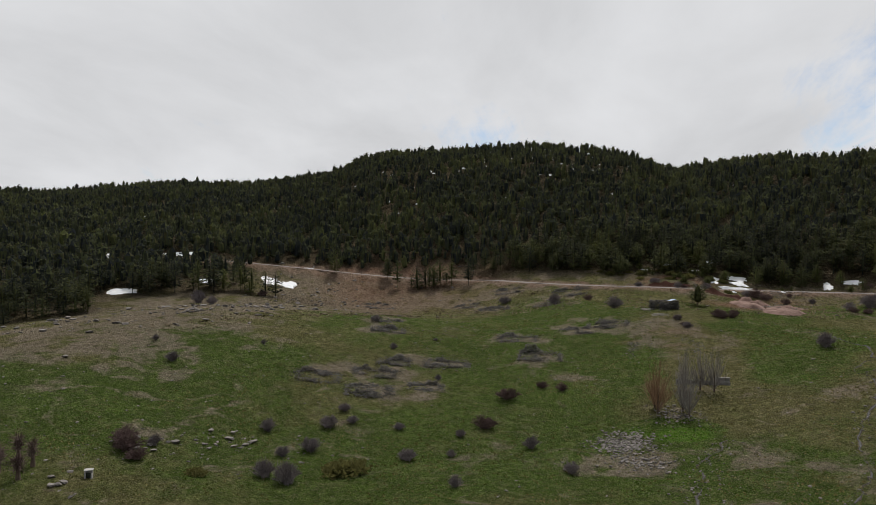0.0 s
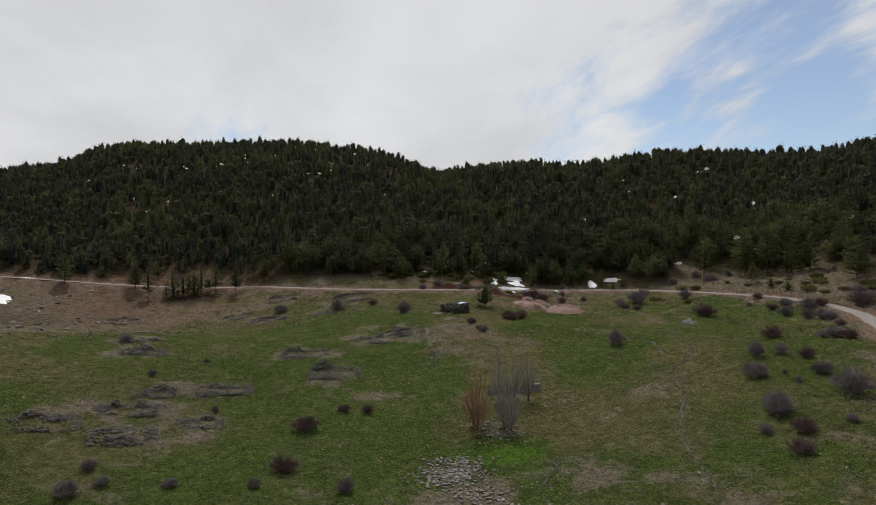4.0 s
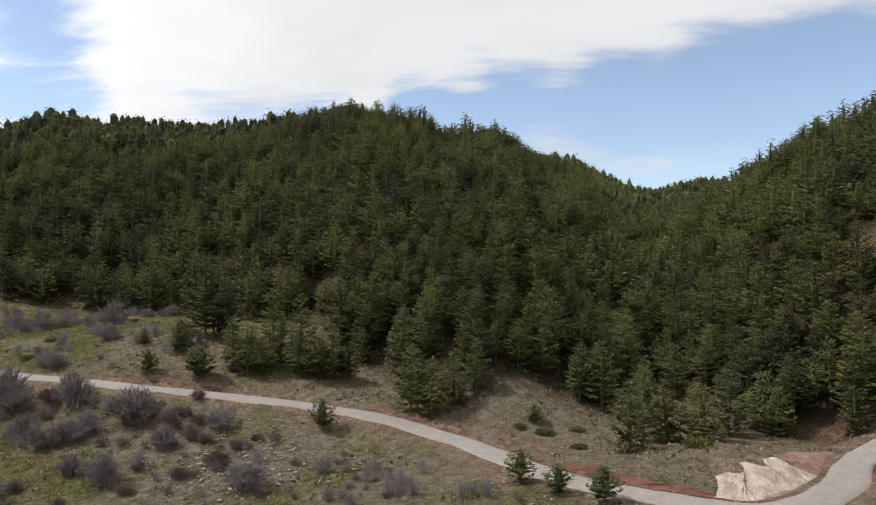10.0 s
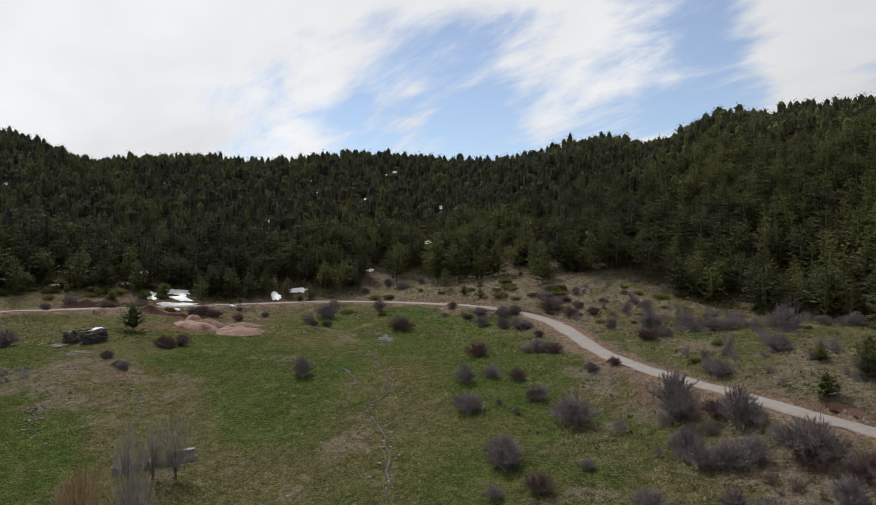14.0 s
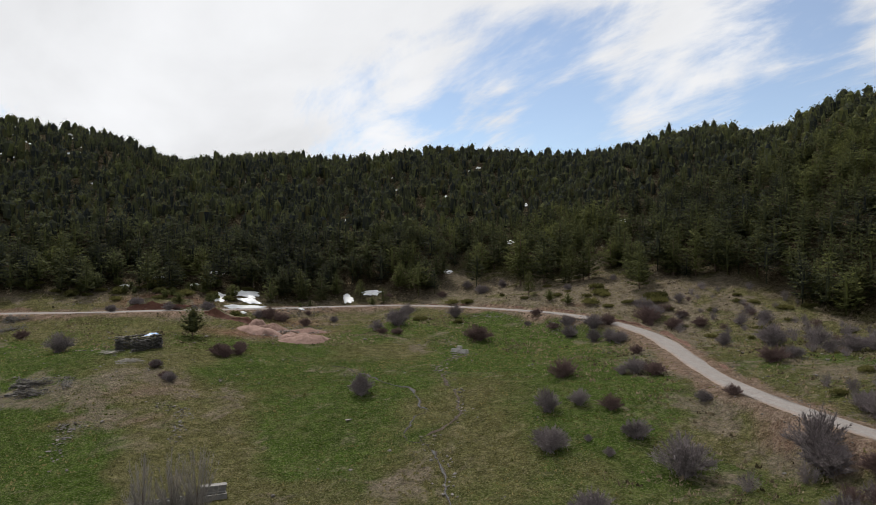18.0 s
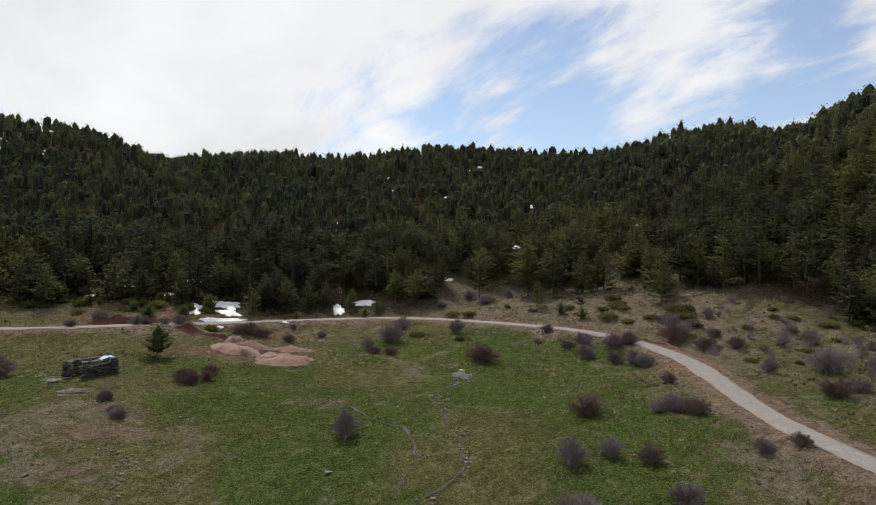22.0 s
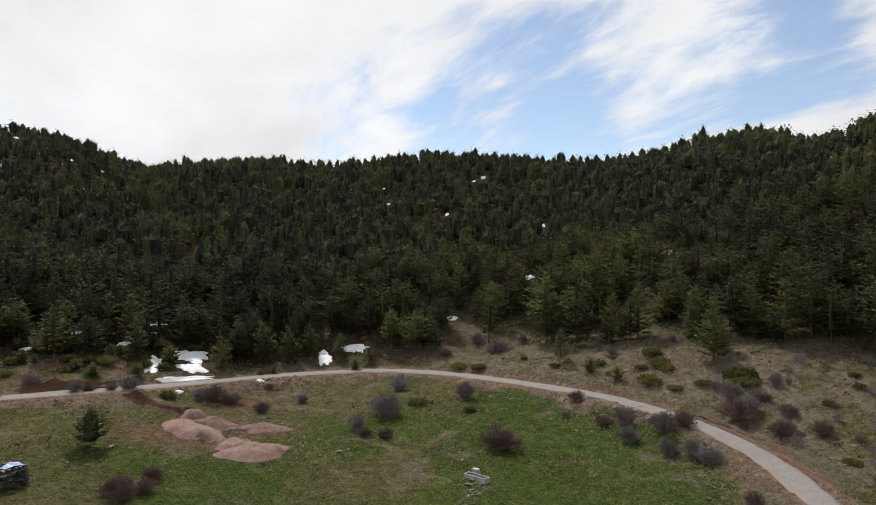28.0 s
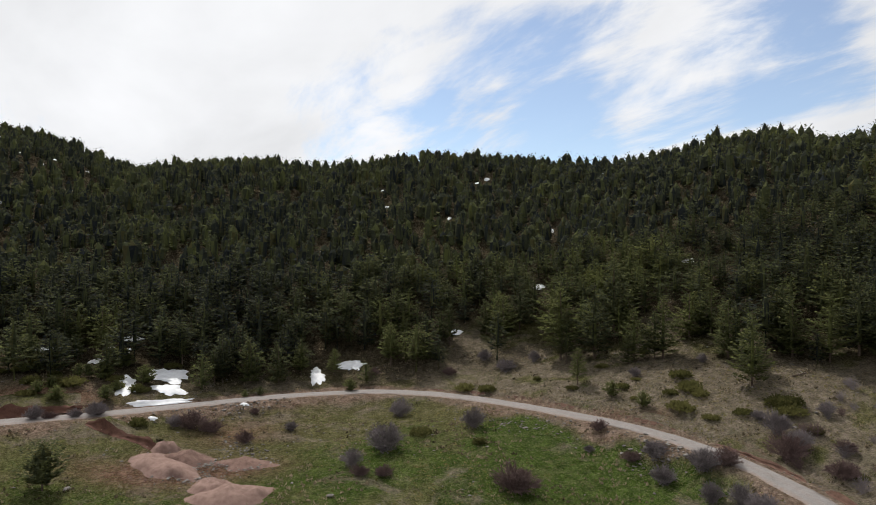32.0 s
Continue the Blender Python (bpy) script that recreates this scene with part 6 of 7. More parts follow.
def brush_pile(x, y, length, turn):
    """A flat heap of pale cut branches."""
    T = []
    for _ in range(70):
        a = radians(turn) + rng.normal(0, 0.28)
        d = np.array([math.cos(a), math.sin(a), rng.uniform(-0.04, 0.05)]) * rng.uniform(0.12, 0.35) * length
        p = np.array([x + rng.normal(0, length * 0.13), y + rng.normal(0, 0.8), 0]) - d * 0.5
        p[2] = on_ground(x, y) + rng.uniform(0.08, 0.5)
        e = unit(np.cross(d, rng.normal(size=3))) * rng.uniform(0.03, 0.06)
        T += [p - e, p + e, p + d, p - e, p + d, p + d - e * 0.4]
    v, f = soup(T)
    tagged(new("brush_pile", mesh_object("brush_pile", v, f, DEADWOOD)), "heap of pale dry cut branches on the grass", "brushwood", "brush piles below the hut")


DEADWOOD = plain_material("dead_wood", (0.22, 0.20, 0.18), (0.48, 0.45, 0.41), 1.5, 0.9, 0.2)
brush_pile(-54.8, 118.1, 4.7, 12)
brush_pile(-49.2, 113.8, 6.9, 8)


# ---- grass tufts ----
def raw_share(x, y):
    """How bare a place is, from the patches of red and pale earth."""
    out = np.zeros(len(x))
    for cx, cy, rx, ry, turn, h in RED + PALE:
        out = out + h * blob(x, y, cx, cy, rx, ry, turn)
    return np.clip(1.4 * out, 0, 1)


def grass_tufts():
    n = 36000
    x, y = rng.uniform(-95, 70, n), rng.uniform(-20, 170, n)
    d, _z = near_road(x, y)
    s, foot, _c = slope_share(x, y)
    keep = (d > 3.2) & (foot < 2) & (rng.uniform(size=n) < np.clip(0.45 + 0.5 * fractal(x, y, 12, 3, 71), 0.05, 1) * (1 - raw_share(x, y)))
    x, y = x[keep], y[keep]
    z = height(x, y)
    V, T = [], []
    for k in range(3):
        a, h, w = rng.uniform(0, 6.28, len(x)), rng.uniform(0.08, 0.26, len(x)), rng.uniform(0.07, 0.17, len(x))
        ox, oy = rng.normal(0, 0.12, (2, len(x)))
        c, s_ = np.cos(a) * w, np.sin(a) * w
        V.append(np.stack([np.stack([x + ox - c, y + oy - s_, z - 0.03], 1), np.stack([x + ox + c, y + oy + s_, z - 0.03], 1), np.stack([x + ox + rng.normal(0, 0.1, len(x)), y + oy + rng.normal(0, 0.1, len(x)), z + h], 1)], 1).reshape(-1, 3))
        T.append(np.repeat(np.clip(0.5 + 0.5 * fractal(x, y, 9, 3, 72) + rng.uniform(-0.3, 0.3, len(x)), 0, 1), 3))
    V, T = np.concatenate(V), np.concatenate(T)
    me = mesh_object("grass_tufts", V, np.arange(len(V)).reshape(-1, 3), TUFT, False, {"tone": T})
    tagged(new("grass_tufts", me), "short tufts of green and straw-coloured spring grass", "grass", kind="stuff")


def tussocks():
    """Coarse dry grass and small shrublets on the stony slopes below the wood and along the road."""
    n = 60000
    x, y = rng.uniform(-130, 105, n), rng.uniform(-60, 215, n)
    d, _z = near_road(x, y)
    s, foot, _c = slope_share(x, y)
    strip = ((foot > -46) & (foot < 9)) | ((d > 6) & (d < 26))
    keep = strip & (d > 3.3) & (rng.uniform(size=n) < np.clip(0.35 + 0.9 * fractal(x, y, 7, 4, 74), 0.03, 1) * (1 - raw_share(x, y)))
    x, y = x[keep], y[keep]
    z = height(x, y)
    tone = np.clip(0.45 + 0.5 * fractal(x, y, 5, 3, 75) + rng.uniform(-0.35, 0.35, len(x)), 0, 1)
    V, T = [], []
    size = rng.uniform(0.6, 1.5, len(x))
    for k in range(4):
        a, h, w = rng.uniform(0, 6.28, len(x)), rng.uniform(0.12, 0.34, len(x)) * size, rng.uniform(0.08, 0.2, len(x)) * size
        ox, oy = rng.normal(0, 0.16, (2, len(x)))
        c, s_ = np.cos(a) * w, np.sin(a) * w
        V.append(np.stack([np.stack([x + ox - c, y + oy - s_, z - 0.04], 1), np.stack([x + ox + c, y + oy + s_, z - 0.04], 1), np.stack([x + ox * 1.6, y + oy * 1.6, z + h], 1)], 1).reshape(-1, 3))
        T.append(np.repeat(tone, 3))
    V, T = np.concatenate(V), np.concatenate(T)
    me = mesh_object("dry_tussocks", V, np.arange(len(V)).reshape(-1, 3), TUSSOCK, False, {"tone": T})
    tagged(new("dry_tussocks", me), "coarse brown and straw-coloured tussocks on the stony slopes", "grass", kind="stuff")


TUSSOCK = leaf_material("dry_tussock", (0.034, 0.030, 0.016), (0.35, 0.285, 0.19))
tussocks()
TUFT = leaf_material("grass_tuft", (0.045, 0.062, 0.008), (0.30, 0.25, 0.115))
grass_tufts()


# ---- concrete things ----
CONCRETE = plain_material("weathered_concrete", (0.12, 0.115, 0.105), (0.26, 0.25, 0.235), 1.4, 0.85, 0.3, False)
WHITEWASH = plain_material("whitewashed_concrete", (0.20, 0.19, 0.18), (0.48, 0.47, 0.45), 1.8, 0.8, 0.25, False)


def water_material():
    s = Shader("spring_water", 0.08, 0.5)
    return s.done(s.mix(s.noise(1.2, 3), (0.020, 0.026, 0.022), (0.06, 0.066, 0.058)))


WATER = water_material()


def slab(bm, x0, x1, y0, y1, z0, z1, bevel=0.03):
    made = bmesh.ops.create_cube(bm, size=1.0)
    for v in made["verts"]:
        v.co = Vector(((x0 + x1) / 2 + v.co.x * (x1 - x0), (y0 + y1) / 2 + v.co.y * (y1 - y0), (z0 + z1) / 2 + v.co.z * (z1 - z0)))
    edges = list({e for v in made["verts"] for e in v.link_edges})
    bmesh.ops.bevel(bm, geom=edges, offset=bevel, segments=2, affect="EDGES", profile=0.6)


def bm_part(name, boxes, material, parent, label="", bevel=0.03):
    bm = bmesh.new()
    for b in boxes:
        slab(bm, *b, bevel)
    me = bpy.data.meshes.new(name)
    bm.to_mesh(me)
    bm.free()
    me.materials.append(material)
    ob = new(name, me)
    ob.parent = parent
    if label:
        ob["label"] = label
    return ob


def trough_parts(root, length, wide, tall, material):
    t = 0.12
    bm_part("basin", [(-length / 2, length / 2, -wide / 2, wide / 2, -0.4, 0.08), (-length / 2, length / 2, -wide / 2, -wide / 2 + t, 0.08, tall), (-length / 2, length / 2, wide / 2 - t, wide / 2, 0.08, tall),
                      (-length / 2, -length / 2 + t, -wide / 2 + t, wide / 2 - t, 0.08, tall), (length / 2 - t, length / 2, -wide / 2 + t, wide / 2 - t, 0.08, tall)], material, root)
    bm_part("water", [(-length / 2 + t, length / 2 - t, -wide / 2 + t, wide / 2 - t, 0.1, tall * 0.7)], WATER, root, "still dark water", 0.004)


def spring_wall():
    root = new("spring_trough")
    trough_parts(root, 9.4, 0.9, 0.55, CONCRETE)
    head = bm_part("head_wall", [(2.2, 4.7, 0.46, 1.15, -0.4, 1.05)], CONCRETE, root, "grey concrete head wall")
    bm_part("coping", [(2.1, 4.8, 0.38, 1.25, 1.05, 1.2)], CONCRETE, head, "pale coping slab")
    bm_part("spout", [(3.35, 3.45, 0.2, 0.5, 0.75, 0.83)], CONCRETE, head, "short iron spout", 0.01)
    root.matrix_basis = Matrix.Translation((-26.3, 73.7, on_ground(-26.3, 73.7) + 0.1)) @ Matrix.Rotation(radians(22), 4, "Z")
    tagged(root, "long low concrete spring trough with an upright head wall", "trough")


spring_wall()


def meadow_trough():
    root = new("meadow_trough")
    trough_parts(root, 3.4, 1.0, 0.5, WHITEWASH)
    head = bm_part("head_block", [(-1.25, -0.35, 0.52, 1.15, -0.4, 0.95)], WHITEWASH, root, "square head block with a pipe")
    bm_part("spout", [(-0.85, -0.75, 0.3, 0.55, 0.68, 0.75)], CONCRETE, head, "short iron spout", 0.01)
    root.matrix_basis = Matrix.Translation((4.3, 131, on_ground(4.3, 131) + 0.08)) @ Matrix.Rotation(radians(-42), 4, "Z")
    tagged(root, "whitewashed concrete drinking trough in the green meadow", "trough")


meadow_trough()
scatter_stones("trough_stones", "pale stones strewn round the drinking trough", patch(60, 4.3, 130.2, 2.9, 2.4, 0), 0.12, 0.6, STONE)


def spring_box():
    root = new("spring_box")
    bm_part("housing", [(-0.65, 0.65, 0.1, 0.9, -0.3, 1.35), (-0.65, -0.42, -0.5, 0.1, -0.3, 1.25), (0.42, 0.65, -0.5, 0.1, -0.3, 0.8)], WHITEWASH, root)
    bm_part("roof_slab", [(-0.75, 0.75, -0.3, 1.0, 1.35, 1.5)], WHITEWASH, root, "flat white slab")
    # dark slab on the solid front, standing in for the shade of an opening
    bm_part("opening", [(-0.4, 0.4, 0.04, 0.12, 0.0, 0.95)], WATER, root, "dark slab coloured as the shade inside an opening", 0.01)
    root.matrix_basis = Matrix.Translation((-70.2, -17.6, on_ground(-70.2, -17.6))) @ Matrix.Rotation(radians(58), 4, "Z") @ Matrix.Diagonal((0.68, 0.68, 0.68, 1))
    tagged(root, "small white concrete spring housing with a dark opening", "spring box")


spring_box()


# ---- streams ----
def ribbon(name, points, wide, lift, material, label, category, wobble=0.4):
    p = smooth_line(points, 0.6)
    t = np.gradient(p, axis=0)
    t /= np.linalg.norm(t, axis=1)[:, None] + 1e-9
    n = np.stack([-t[:, 1], t[:, 0]], 1)
    p = p + n * (fractal(p[:, 0], p[:, 1], 2.2, 4, 91) * wobble * 1.1)[:, None]
    rows = []
    for side in (-1, 0, 1):
        w = wide * np.maximum(0.06, 0.30 + 0.8 * fractal(p[:, 0] + 9 * side, p[:, 1], 2.2, 3, 92))
        q = p + n * (side * w)[:, None]
        rows.append(np.stack([q[:, 0], q[:, 1], height(q[:, 0], q[:, 1]) + lift - (0.0 if side else 0.02)], 1))
    v = np.stack(rows, 1).reshape(-1, 3)
    i = (np.arange(len(p) - 1)[:, None] * 3 + np.arange(2)[None, :]).ravel()
    f = np.concatenate([np.stack([i, i + 4, i + 1], 1), np.stack([i, i + 3, i + 4], 1)])
    return tagged(new(name, mesh_object(name, v, f, material, True)), label, category, kind="structure")


MUD = plain_material("wet_mud", (0.022, 0.018, 0.012), (0.085, 0.062, 0.042), 1.8, 0.95, 0.6, False)
RILL = plain_material("stony_rill", (0.030, 0.031, 0.030), (0.125, 0.128, 0.126), 2.6, 0.9, 0.6, False)
WEST_RILL = [(-17.3, 118.2), (-13.6, 116.5), (-7.8, 107.9), (-4.1, 104.6), (-3, 101.5), (-2.4, 97.4), (-1.6, 95.3), (-3.1, 91.5), (-4.3, 87.9), (-3.7, 86.1), (-1.9, 84.8)]
EAST_RILL = [(5.3, 129.2), (1.3, 123), (0.2, 115), (1.9, 104.8), (3, 99.7), (3.2, 93.5), (3, 91.2), (1.5, 88.6), (-1.9, 85.7)]
LOWER_RILL = [(-1.9, 85.7), (-0.7, 81.9), (0.5, 78), (1.4, 70.1), (0.7, 63.6), (0.8, 55.8), (2.3, 48.3), (3.7, 42.2), (3.6, 34.8), (1.6, 23.3), (-2.5, 7), (-5.4, -14.1)]
SPRING_RILL = [(-15.6, 50.2), (-14.8, 46), (-15.9, 40.7), (-13.6, 33.3), (-11.2, 24.8), (-6.9, 8.9)]
for name, line, wide in (("west_rill", WEST_RILL, 0.30), ("east_rill", EAST_RILL, 0.30), ("lower_rill", LOWER_RILL, 0.22), ("spring_rill", SPRING_RILL, 0.26)):
    ribbon(name + "_bed", line, wide * 0.9 + 0.16, 0.05, MUD, "dark muddy bed of a small stream", "stream bed")
    if name != "east_rill":
        ribbon(name, line, wide * 0.75, 0.09, RILL, "narrow stony trickle of water through the grass", "stream")
for name, line, n in (("rill_stones", LOWER_RILL, 260), ("upper_rill_stones", EAST_RILL, 150), ("spring_rill_stones", SPRING_RILL, 240)):
    q = smooth_line(line, 0.4)
    q = q[rng.integers(len(q), size=n)] + rng.normal(0, 0.75 if "spring" not in name else 1.4, (n, 2))
    scatter_stones(name, "pale pebbles along the small stream", q, 0.12, 0.5, STONE)


# ---- heaps of earth and snow ----
def heap(name, x, y, rx, ry, turn, tall, material, label, category, seed, flat=0.9, lift=0.0, edge=0.14, rings=12, spokes=40, lobes=1.3):
    """A rounded heap or sheet with an uneven outline that lies on the ground."""
    c, s = math.cos(radians(turn)), math.sin(radians(turn))
    V, F = [], []
    for i in range(rings + 1):
        f = i / rings
        for j in range(spokes):
            a = 2 * math.pi * j / spokes
            k = f * (1 + edge * f * f * float(fractal(np.array([math.cos(a) * lobes + seed]), np.array([math.sin(a) * lobes]), 1.0, 3, seed)[0]))
            u, v = math.cos(a) * rx * k, math.sin(a) * ry * k
            px, py = x + u * c - v * s, y + u * s + v * c
            V.append((px, py, (0.5 + 0.5 * math.cos(math.pi * f**flat)) ** 0.85))
    V = np.array(V)
    h = V[:, 2] * tall * (1 + 0.34 * fractal(V[:, 0], V[:, 1], max(0.7, rx * 0.36), 4, seed + 3))
    V[:, 2] = height(V[:, 0], V[:, 1]) + h + lift - 0.06 * (V[:, 2] <= 0)
    for i in range(rings):
        for j in range(spokes):
            a, b = i * spokes + j, i * spokes + (j + 1) % spokes
            F += [(a, a + spokes, b + spokes), (a, b + spokes, b)]
    return tagged(new(name, mesh_object(name, V, np.array(F), material, True)), label, category)


heap("sand_mound", -25.6, 138.4, 5.2, 2.9, 6, 1.05, SAND, "broad mound of pale pink sand beside the pit", "sand mound", 3, 2.0, 0.0, 0.3)
heap("sand_mound", -29.0, 141.2, 2.9, 2.2, -2, 0.95, SAND, "steep mound of pale pink sand", "sand mound", 5, 2.1, 0.0, 0.3)
heap("clay_mound", -37.0, 146.4, 5.2, 2.7, -22, 1.1, SAND, "mound of pinkish clay in front of the pit", "spoil mound", 7, 1.9, 0.0, 0.3)
heap("clay_mound", -38.6, 151.6, 2.2, 1.8, 21, 0.95, SAND, "pale peak of clay beside the pit", "spoil mound", 9, 1.7, 0.0, 0.3)
heap("clay_mound", -34.8, 149.4, 3.6, 2.4, 7, 1.1, CLAY, "stony reddish spoil mound", "spoil mound", 12, 1.6, 0.0, 0.45)
heap("clay_mound", -27.8, 149.6, 4.2, 2.2, 4, 0.8, CLAY, "low stony reddish spoil mound", "spoil mound", 14, 1.3, 0.0, 0.45)
for cx, cy, rx, ry, n, lift in ((-34.0, 148.8, 4.2, 2.2, 620, 0.4), (-28, 149, 4.8, 2.2, 520, 0.3), (-32.5, 144.2, 4.2, 1.8, 300, 0.1)):
    scatter_stones("spoil_stones", "loose stones over the spoil mounds", patch(n, cx, cy, rx, ry), 0.08, 0.42, STONE, 2.6, -lift)

scatter_stones("sand_clods", "loose clods round the sand mounds", np.vstack([patch(420, -26, 138.4, 6.4, 3.6, 6), patch(320, -38, 144.6, 5.6, 3.4, -20)]), 0.05, 0.30, SAND, 2.0, -0.1)


def earth_bank(points, tall, material, label, soil=0.7, ragged=0.22, seed=81):
    """A steep earth face along the line, its foot on the line and turf running back from its lip; up lies to the line's left."""
    p = smooth_line(points, 0.5) if len(points) < 30 else np.asarray(points)
    t = np.gradient(p, axis=0)
    t /= np.linalg.norm(t, axis=1)[:, None] + 1e-9
    n = np.stack([-t[:, 1], t[:, 0]], 1)
    u = np.linspace(0, 1, len(p))
    h = np.maximum(0.02, tall * np.clip(np.minimum(u, 1 - u) * 4.5, 0.0, 1) ** 0.7 * (1 + ragged * fractal(p[:, 0], p[:, 1], 3, 4, seed)) * np.clip(1.2 - ragged * (0.6 + 1.6 * fractal(p[:, 0], p[:, 1], 9, 2, seed + 5)), 0.1, 1))
    k = 0.45 + 0.5 * tall
    rows = []
    foot = height(p[:, 0], p[:, 1])
    for q_off, up in ((-0.3, -0.06), (0.0, 0.14), (0.08, 0.3), (0.16, 0.48), (0.22, 0.66), (0.30, 0.84), (0.42, 1.0), (1.2, 1.06), (2.4, 0.9), (4.2, -0.1)):
        wob = (0.07 + 0.07 * tall) * fractal(p[:, 0] + 2.5 * up, p[:, 1] + 1.7 * up, 1.3, 3, seed + 2)
        q = p + n * (q_off * k + wob)[:, None]
        ground = height(q[:, 0], q[:, 1])
        z = np.where(h > 0.3 * tall, np.maximum(foot + h * up, ground + 0.03), ground - 0.10) if q_off < 2 else ground + np.where((up > 0) & (h > 0.3 * tall), 0.35 * h, -0.12)
        rows.append(np.stack([q[:, 0], q[:, 1], z], 1))
    root = new("earth_bank")
    for name, lo, hi, mat in (("face", 0, 7, material), ("turf", 6, 10, GROUND)):
        v = np.stack(rows[lo:hi], 1).reshape(-1, 3)
        w = hi - lo
        i = (np.arange(len(p) - 1)[:, None] * w + np.arange(w - 1)[None, :]).ravel()
        f = np.concatenate([np.stack([i, i + w + 1, i + 1], 1), np.stack([i, i + w, i + w + 1], 1)])
        zero = np.zeros(len(v))
        part(name, v, f, mat, root, "", True, {"soil": zero + soil, "lush": zero, "red": zero, "wood": zero, "pale": zero} if mat == GROUND else None)
    return tagged(root, label, "earth bank")


def beside_road(start, end, offset):
    """A line along the road's left side, between its places nearest to the two points."""
    i, j = (int(((ROAD_XY - np.array(q)) ** 2).sum(1).argmin()) for q in (start, end))
    t = np.gradient(ROAD_XY, axis=0)
    t /= np.linalg.norm(t, axis=1)[:, None]
    return (ROAD_XY + np.stack([-t[:, 1], t[:, 0]], 1) * offset)[i:j]


def eroded_cut(start, end, wide, material, label, seed):
    """A raw slope above the road, furrowed by runnels from its crumbling lip to its foot."""
    line = beside_road(start, end, 0.0)
    p = smooth_line(line[:: max(1, len(line) // 14)], 0.3)
    t = np.gradient(p, axis=0)
    t /= np.linalg.norm(t, axis=1)[:, None] + 1e-9
    n = np.stack([-t[:, 1], t[:, 0]], 1)
    along = np.concatenate([[0], np.cumsum(np.hypot(*np.diff(p, axis=0).T))])
    ends = np.clip(np.minimum(along, along[-1] - along) / 2.0, 0, 1)
    lip = wide * (0.55 + 0.45 * ends) * (1 + 0.3 * fractal(along, along * 0, 3.0, 4, seed))
    rows, steps = [], 16
    for k in range(steps):
        u = k / (steps - 1)
        warp = along + 0.7 * fractal(along, np.full(len(along), 9.0 * u), 2.5, 2, seed + 4)
        runnel = 1 - np.abs(fractal(warp, np.full(len(along), 1.2 * u), 1.5, 3, seed + 1))
        q = p + n * (2.35 + u * lip)[:, None]
        lift = math.sin(math.pi * min(1.0, u * 1.05)) ** 0.7 * (0.62 * runnel - 0.15) * ends
        rows.append(np.column_stack([q, height(q[:, 0], q[:, 1]) + 0.05 + np.maximum(lift, -0.02) - (0.14 if k in (0, steps - 1) else 0)]))
    v = np.stack(rows, 1).reshape(-1, 3)
    i = (np.arange(len(p) - 1)[:, None] * steps + np.arange(steps - 1)[None, :]).ravel()
    f = np.concatenate([np.stack([i, i + steps + 1, i + 1], 1), np.stack([i, i + steps, i + steps + 1], 1)])
    return tagged(new("road_cutting", mesh_object("road_cutting", v, f, material, False)), label, "earth bank")


DARK_CLAY = plain_material("raw_red_earth", (0.060, 0.026, 0.018), (0.150, 0.074, 0.052), 1.1, 0.95, 0.7, False)
BROWN_CLAY = plain_material("raw_brown_earth", (0.070, 0.036, 0.025), (0.200, 0.118, 0.086), 1.3, 0.95, 0.8, False)
PALE_EARTH = plain_material("pale_raw_earth", (0.17, 0.125, 0.098), (0.43, 0.365, 0.31), 0.9, 0.95, 0.8, False)
earth_bank([(-53.5, 157.6), (-50, 156.2), (-46.5, 154.4), (-43, 152.6), (-40, 150.9), (-38.4, 152.2)], 1.25, DARK_CLAY, "undercut red earth bank of a small pit", 0.5, 0.55)
earth_bank(beside_road((-70, 153.2), (-53.5, 162.4), 2.6), 1.9, DARK_CLAY, "raw red earth bank cut beside the road", 0.4, 0.4)
earth_bank(beside_road((53.3, 4.7), (46.7, -15.9), 2.5), 1.0, DARK_CLAY, "low red earth bank above the gravel road", 0.7, 0.5)
eroded_cut((48.8, -12.5), (62.5, -23.3), 4.6, PALE_EARTH, "bare whitish furrowed earth cutting at the bend of the road", 131)
eroded_cut((61.5, -23.1), (72.5, -24.8), 4.2, CLAY, "bare reddish furrowed cutting beside the road", 137)
for start, end, tall in (((-17.2, 181.6), (11.9, 166.6), 0.5), ((13.5, 165.8), (32.4, 149.9), 0.45), ((33.5, 148.7), (37.3, 101.4), 0.5), ((37.8, 98.6), (45.2, 62), 0.6), ((46, 59.1), (57.6, 37.1), 0.6), ((58.1, 34.6), (57.9, 15), 0.5)):
    earth_bank(beside_road(start, end, 2.75), tall, BROWN_CLAY, "eroded brown earth edge above the gravel road", 0.6, 1.1, 85)["group"] = "earth edges along the road"
for k, (x, y, rx, ry, turn) in enumerate(SNOW_PATCHES):
    sp = heap("snow_patch", x, y, rx, ry, turn, 0.16, SNOW, "patch of old snow at the foot of the wood", "snow", 20 + k, 2.5, 0.14, 0.36, 12, 48, 2.4)
    sp["group"] = "snow patches"
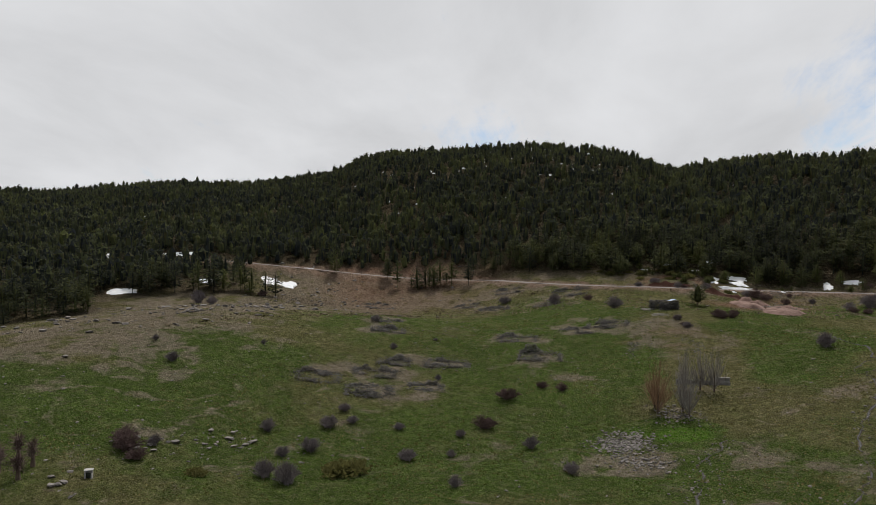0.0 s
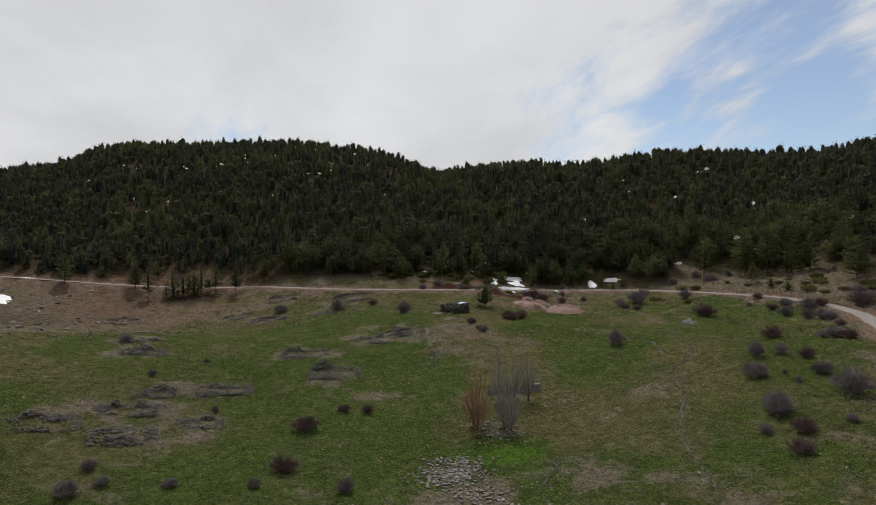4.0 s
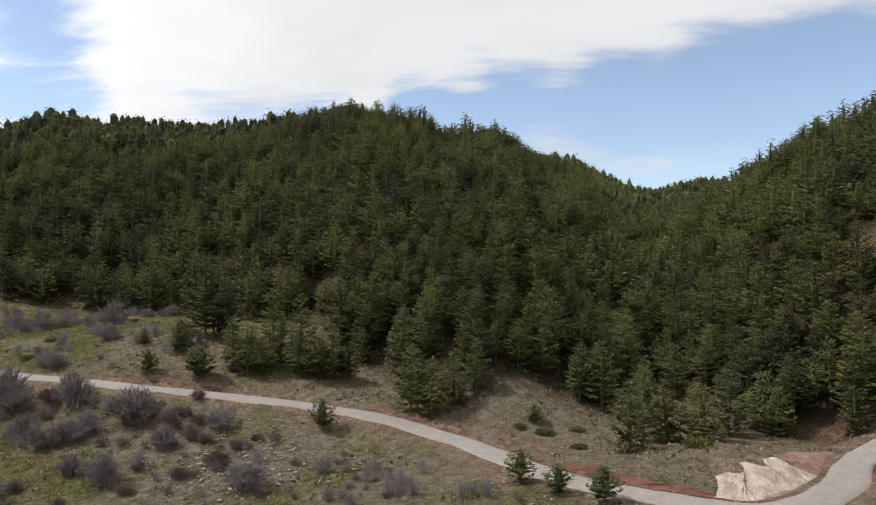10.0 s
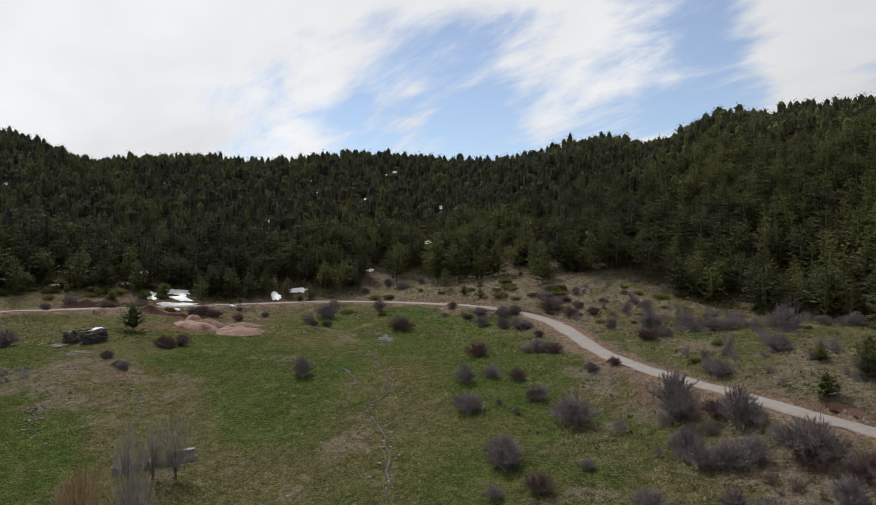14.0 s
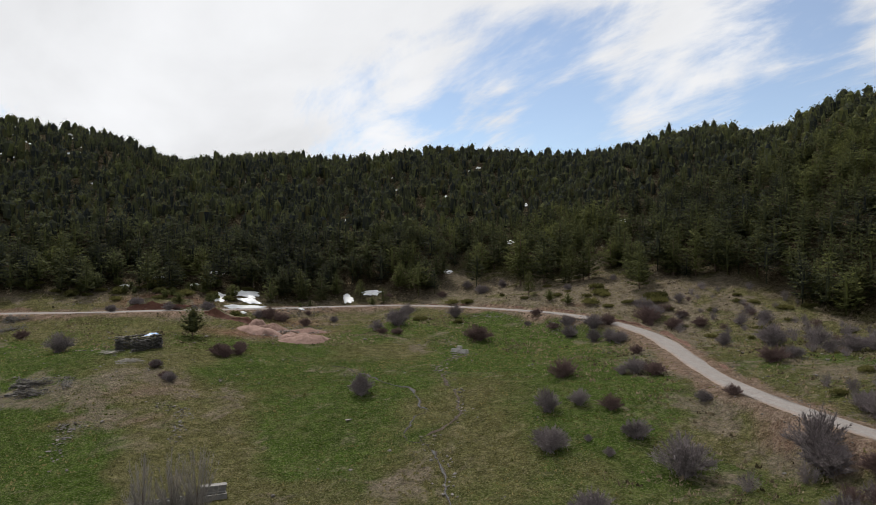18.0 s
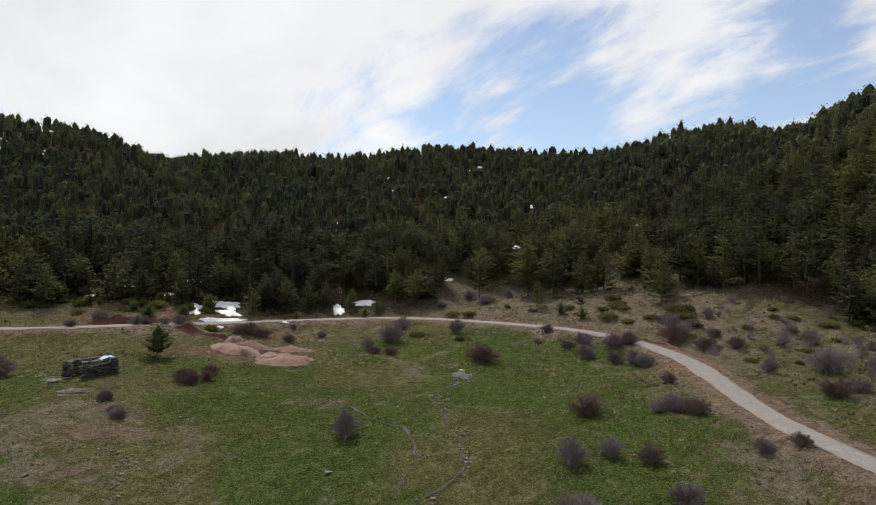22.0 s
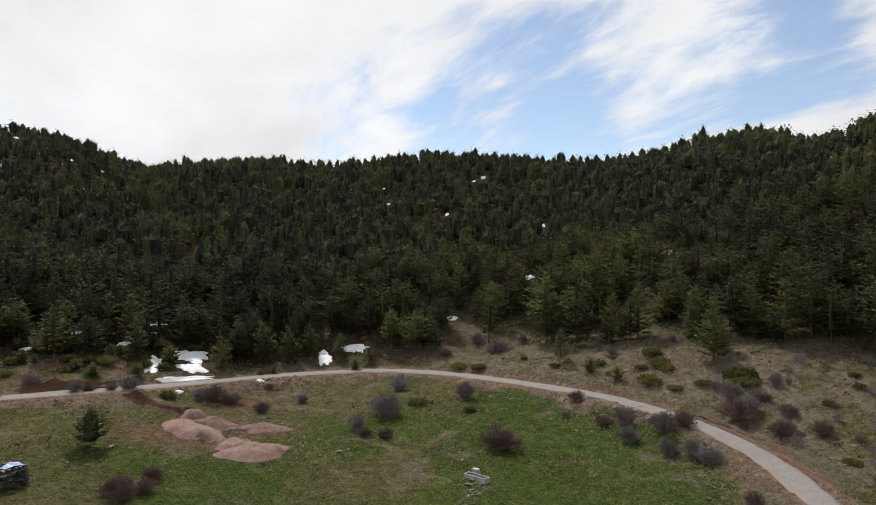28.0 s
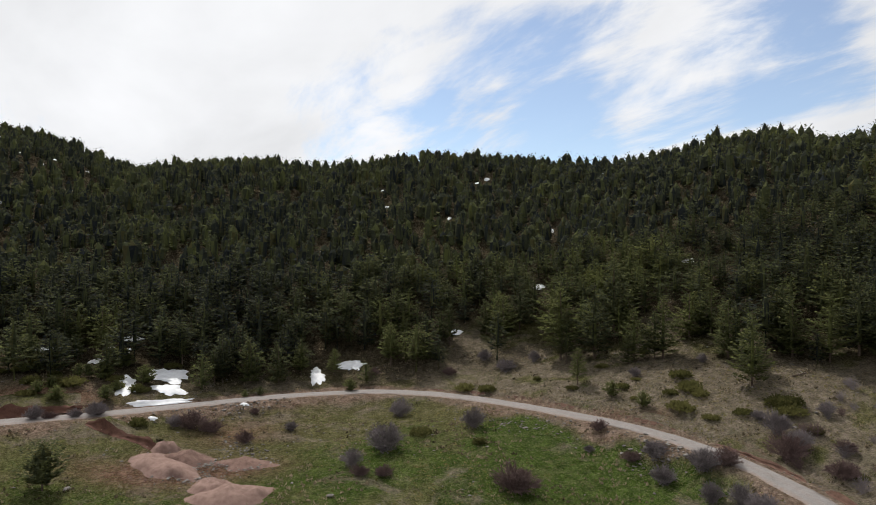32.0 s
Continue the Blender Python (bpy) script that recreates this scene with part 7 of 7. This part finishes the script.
for k, i in enumerate(SNOW_IN_WOOD):
    x, y = i
    sp = heap("snow_patch", x, y, float(rng.uniform(0.6, 1.5)), float(rng.uniform(0.6, 1.8)), float(rng.uniform(0, 180)), 0.35, SNOW, "patch of old snow between the pines", "snow", 60 + k, 2.5, 0.15, 0.45, 4, 12)
    sp["group"] = "snow patches"


# ---- fallen logs ----
def fallen_log(x, y, length, turn):
    root = new("fallen_log")
    sides, V, F = 7, [], []
    for k, u in enumerate((0.0, 0.3, 0.7, 1.0)):
        px, py = x + math.cos(radians(turn)) * (u - 0.5) * length, y + math.sin(radians(turn)) * (u - 0.5) * length
        for s in range(sides):
            a, r = 2 * math.pi * s / sides, 0.12 * (1 - 0.55 * u)
            V.append((px - math.sin(radians(turn)) * math.cos(a) * r, py + math.cos(radians(turn)) * math.cos(a) * r, on_ground(px, py) + 0.14 + math.sin(a) * r))
        if k:
            b = (k - 1) * sides
            for s in range(sides):
                F += [(b + s, b + (s + 1) % sides, b + sides + (s + 1) % sides), (b + s, b + sides + (s + 1) % sides, b + sides + s)]
    part("stem", V, F, BARK, root, smooth=True)
    for _ in range(9):
        u = rng.uniform(0.25, 0.95)
        p = np.array([x + math.cos(radians(turn)) * (u - 0.5) * length, y + math.sin(radians(turn)) * (u - 0.5) * length, 0])
        p[2] = on_ground(p[0], p[1]) + 0.14
        d = unit(rng.normal(size=3) * (1, 1, 0.3) + np.array([0, 0, 0.55])) * rng.uniform(0.5, 1.3)
        e = unit(np.cross(d, rng.normal(size=3))) * 0.04
        part("branch", *soup([p - e, p + e, p + d, p + e, p - e * 0.4, p + d]), DEADWOOD, root)
    tagged(root, "bleached fallen pine log with broken branches", "log", "fallen logs at the wood's edge")


for x, y, length, turn in ((54.9, 161.5, 5.2, 10), (45.2, 197.2, 4.3, 60), (46.5, 195.9, 3.4, 100), (48.4, 166.4, 3.4, 30), (38.7, 198.7, 3.4, 150), (68.8, 33.7, 3.4, 20), (76, 14.4, 3.4, 70), (86.5, -15.6, 3.4, 140)):
    fallen_log(x, y, length * 0.65, turn)
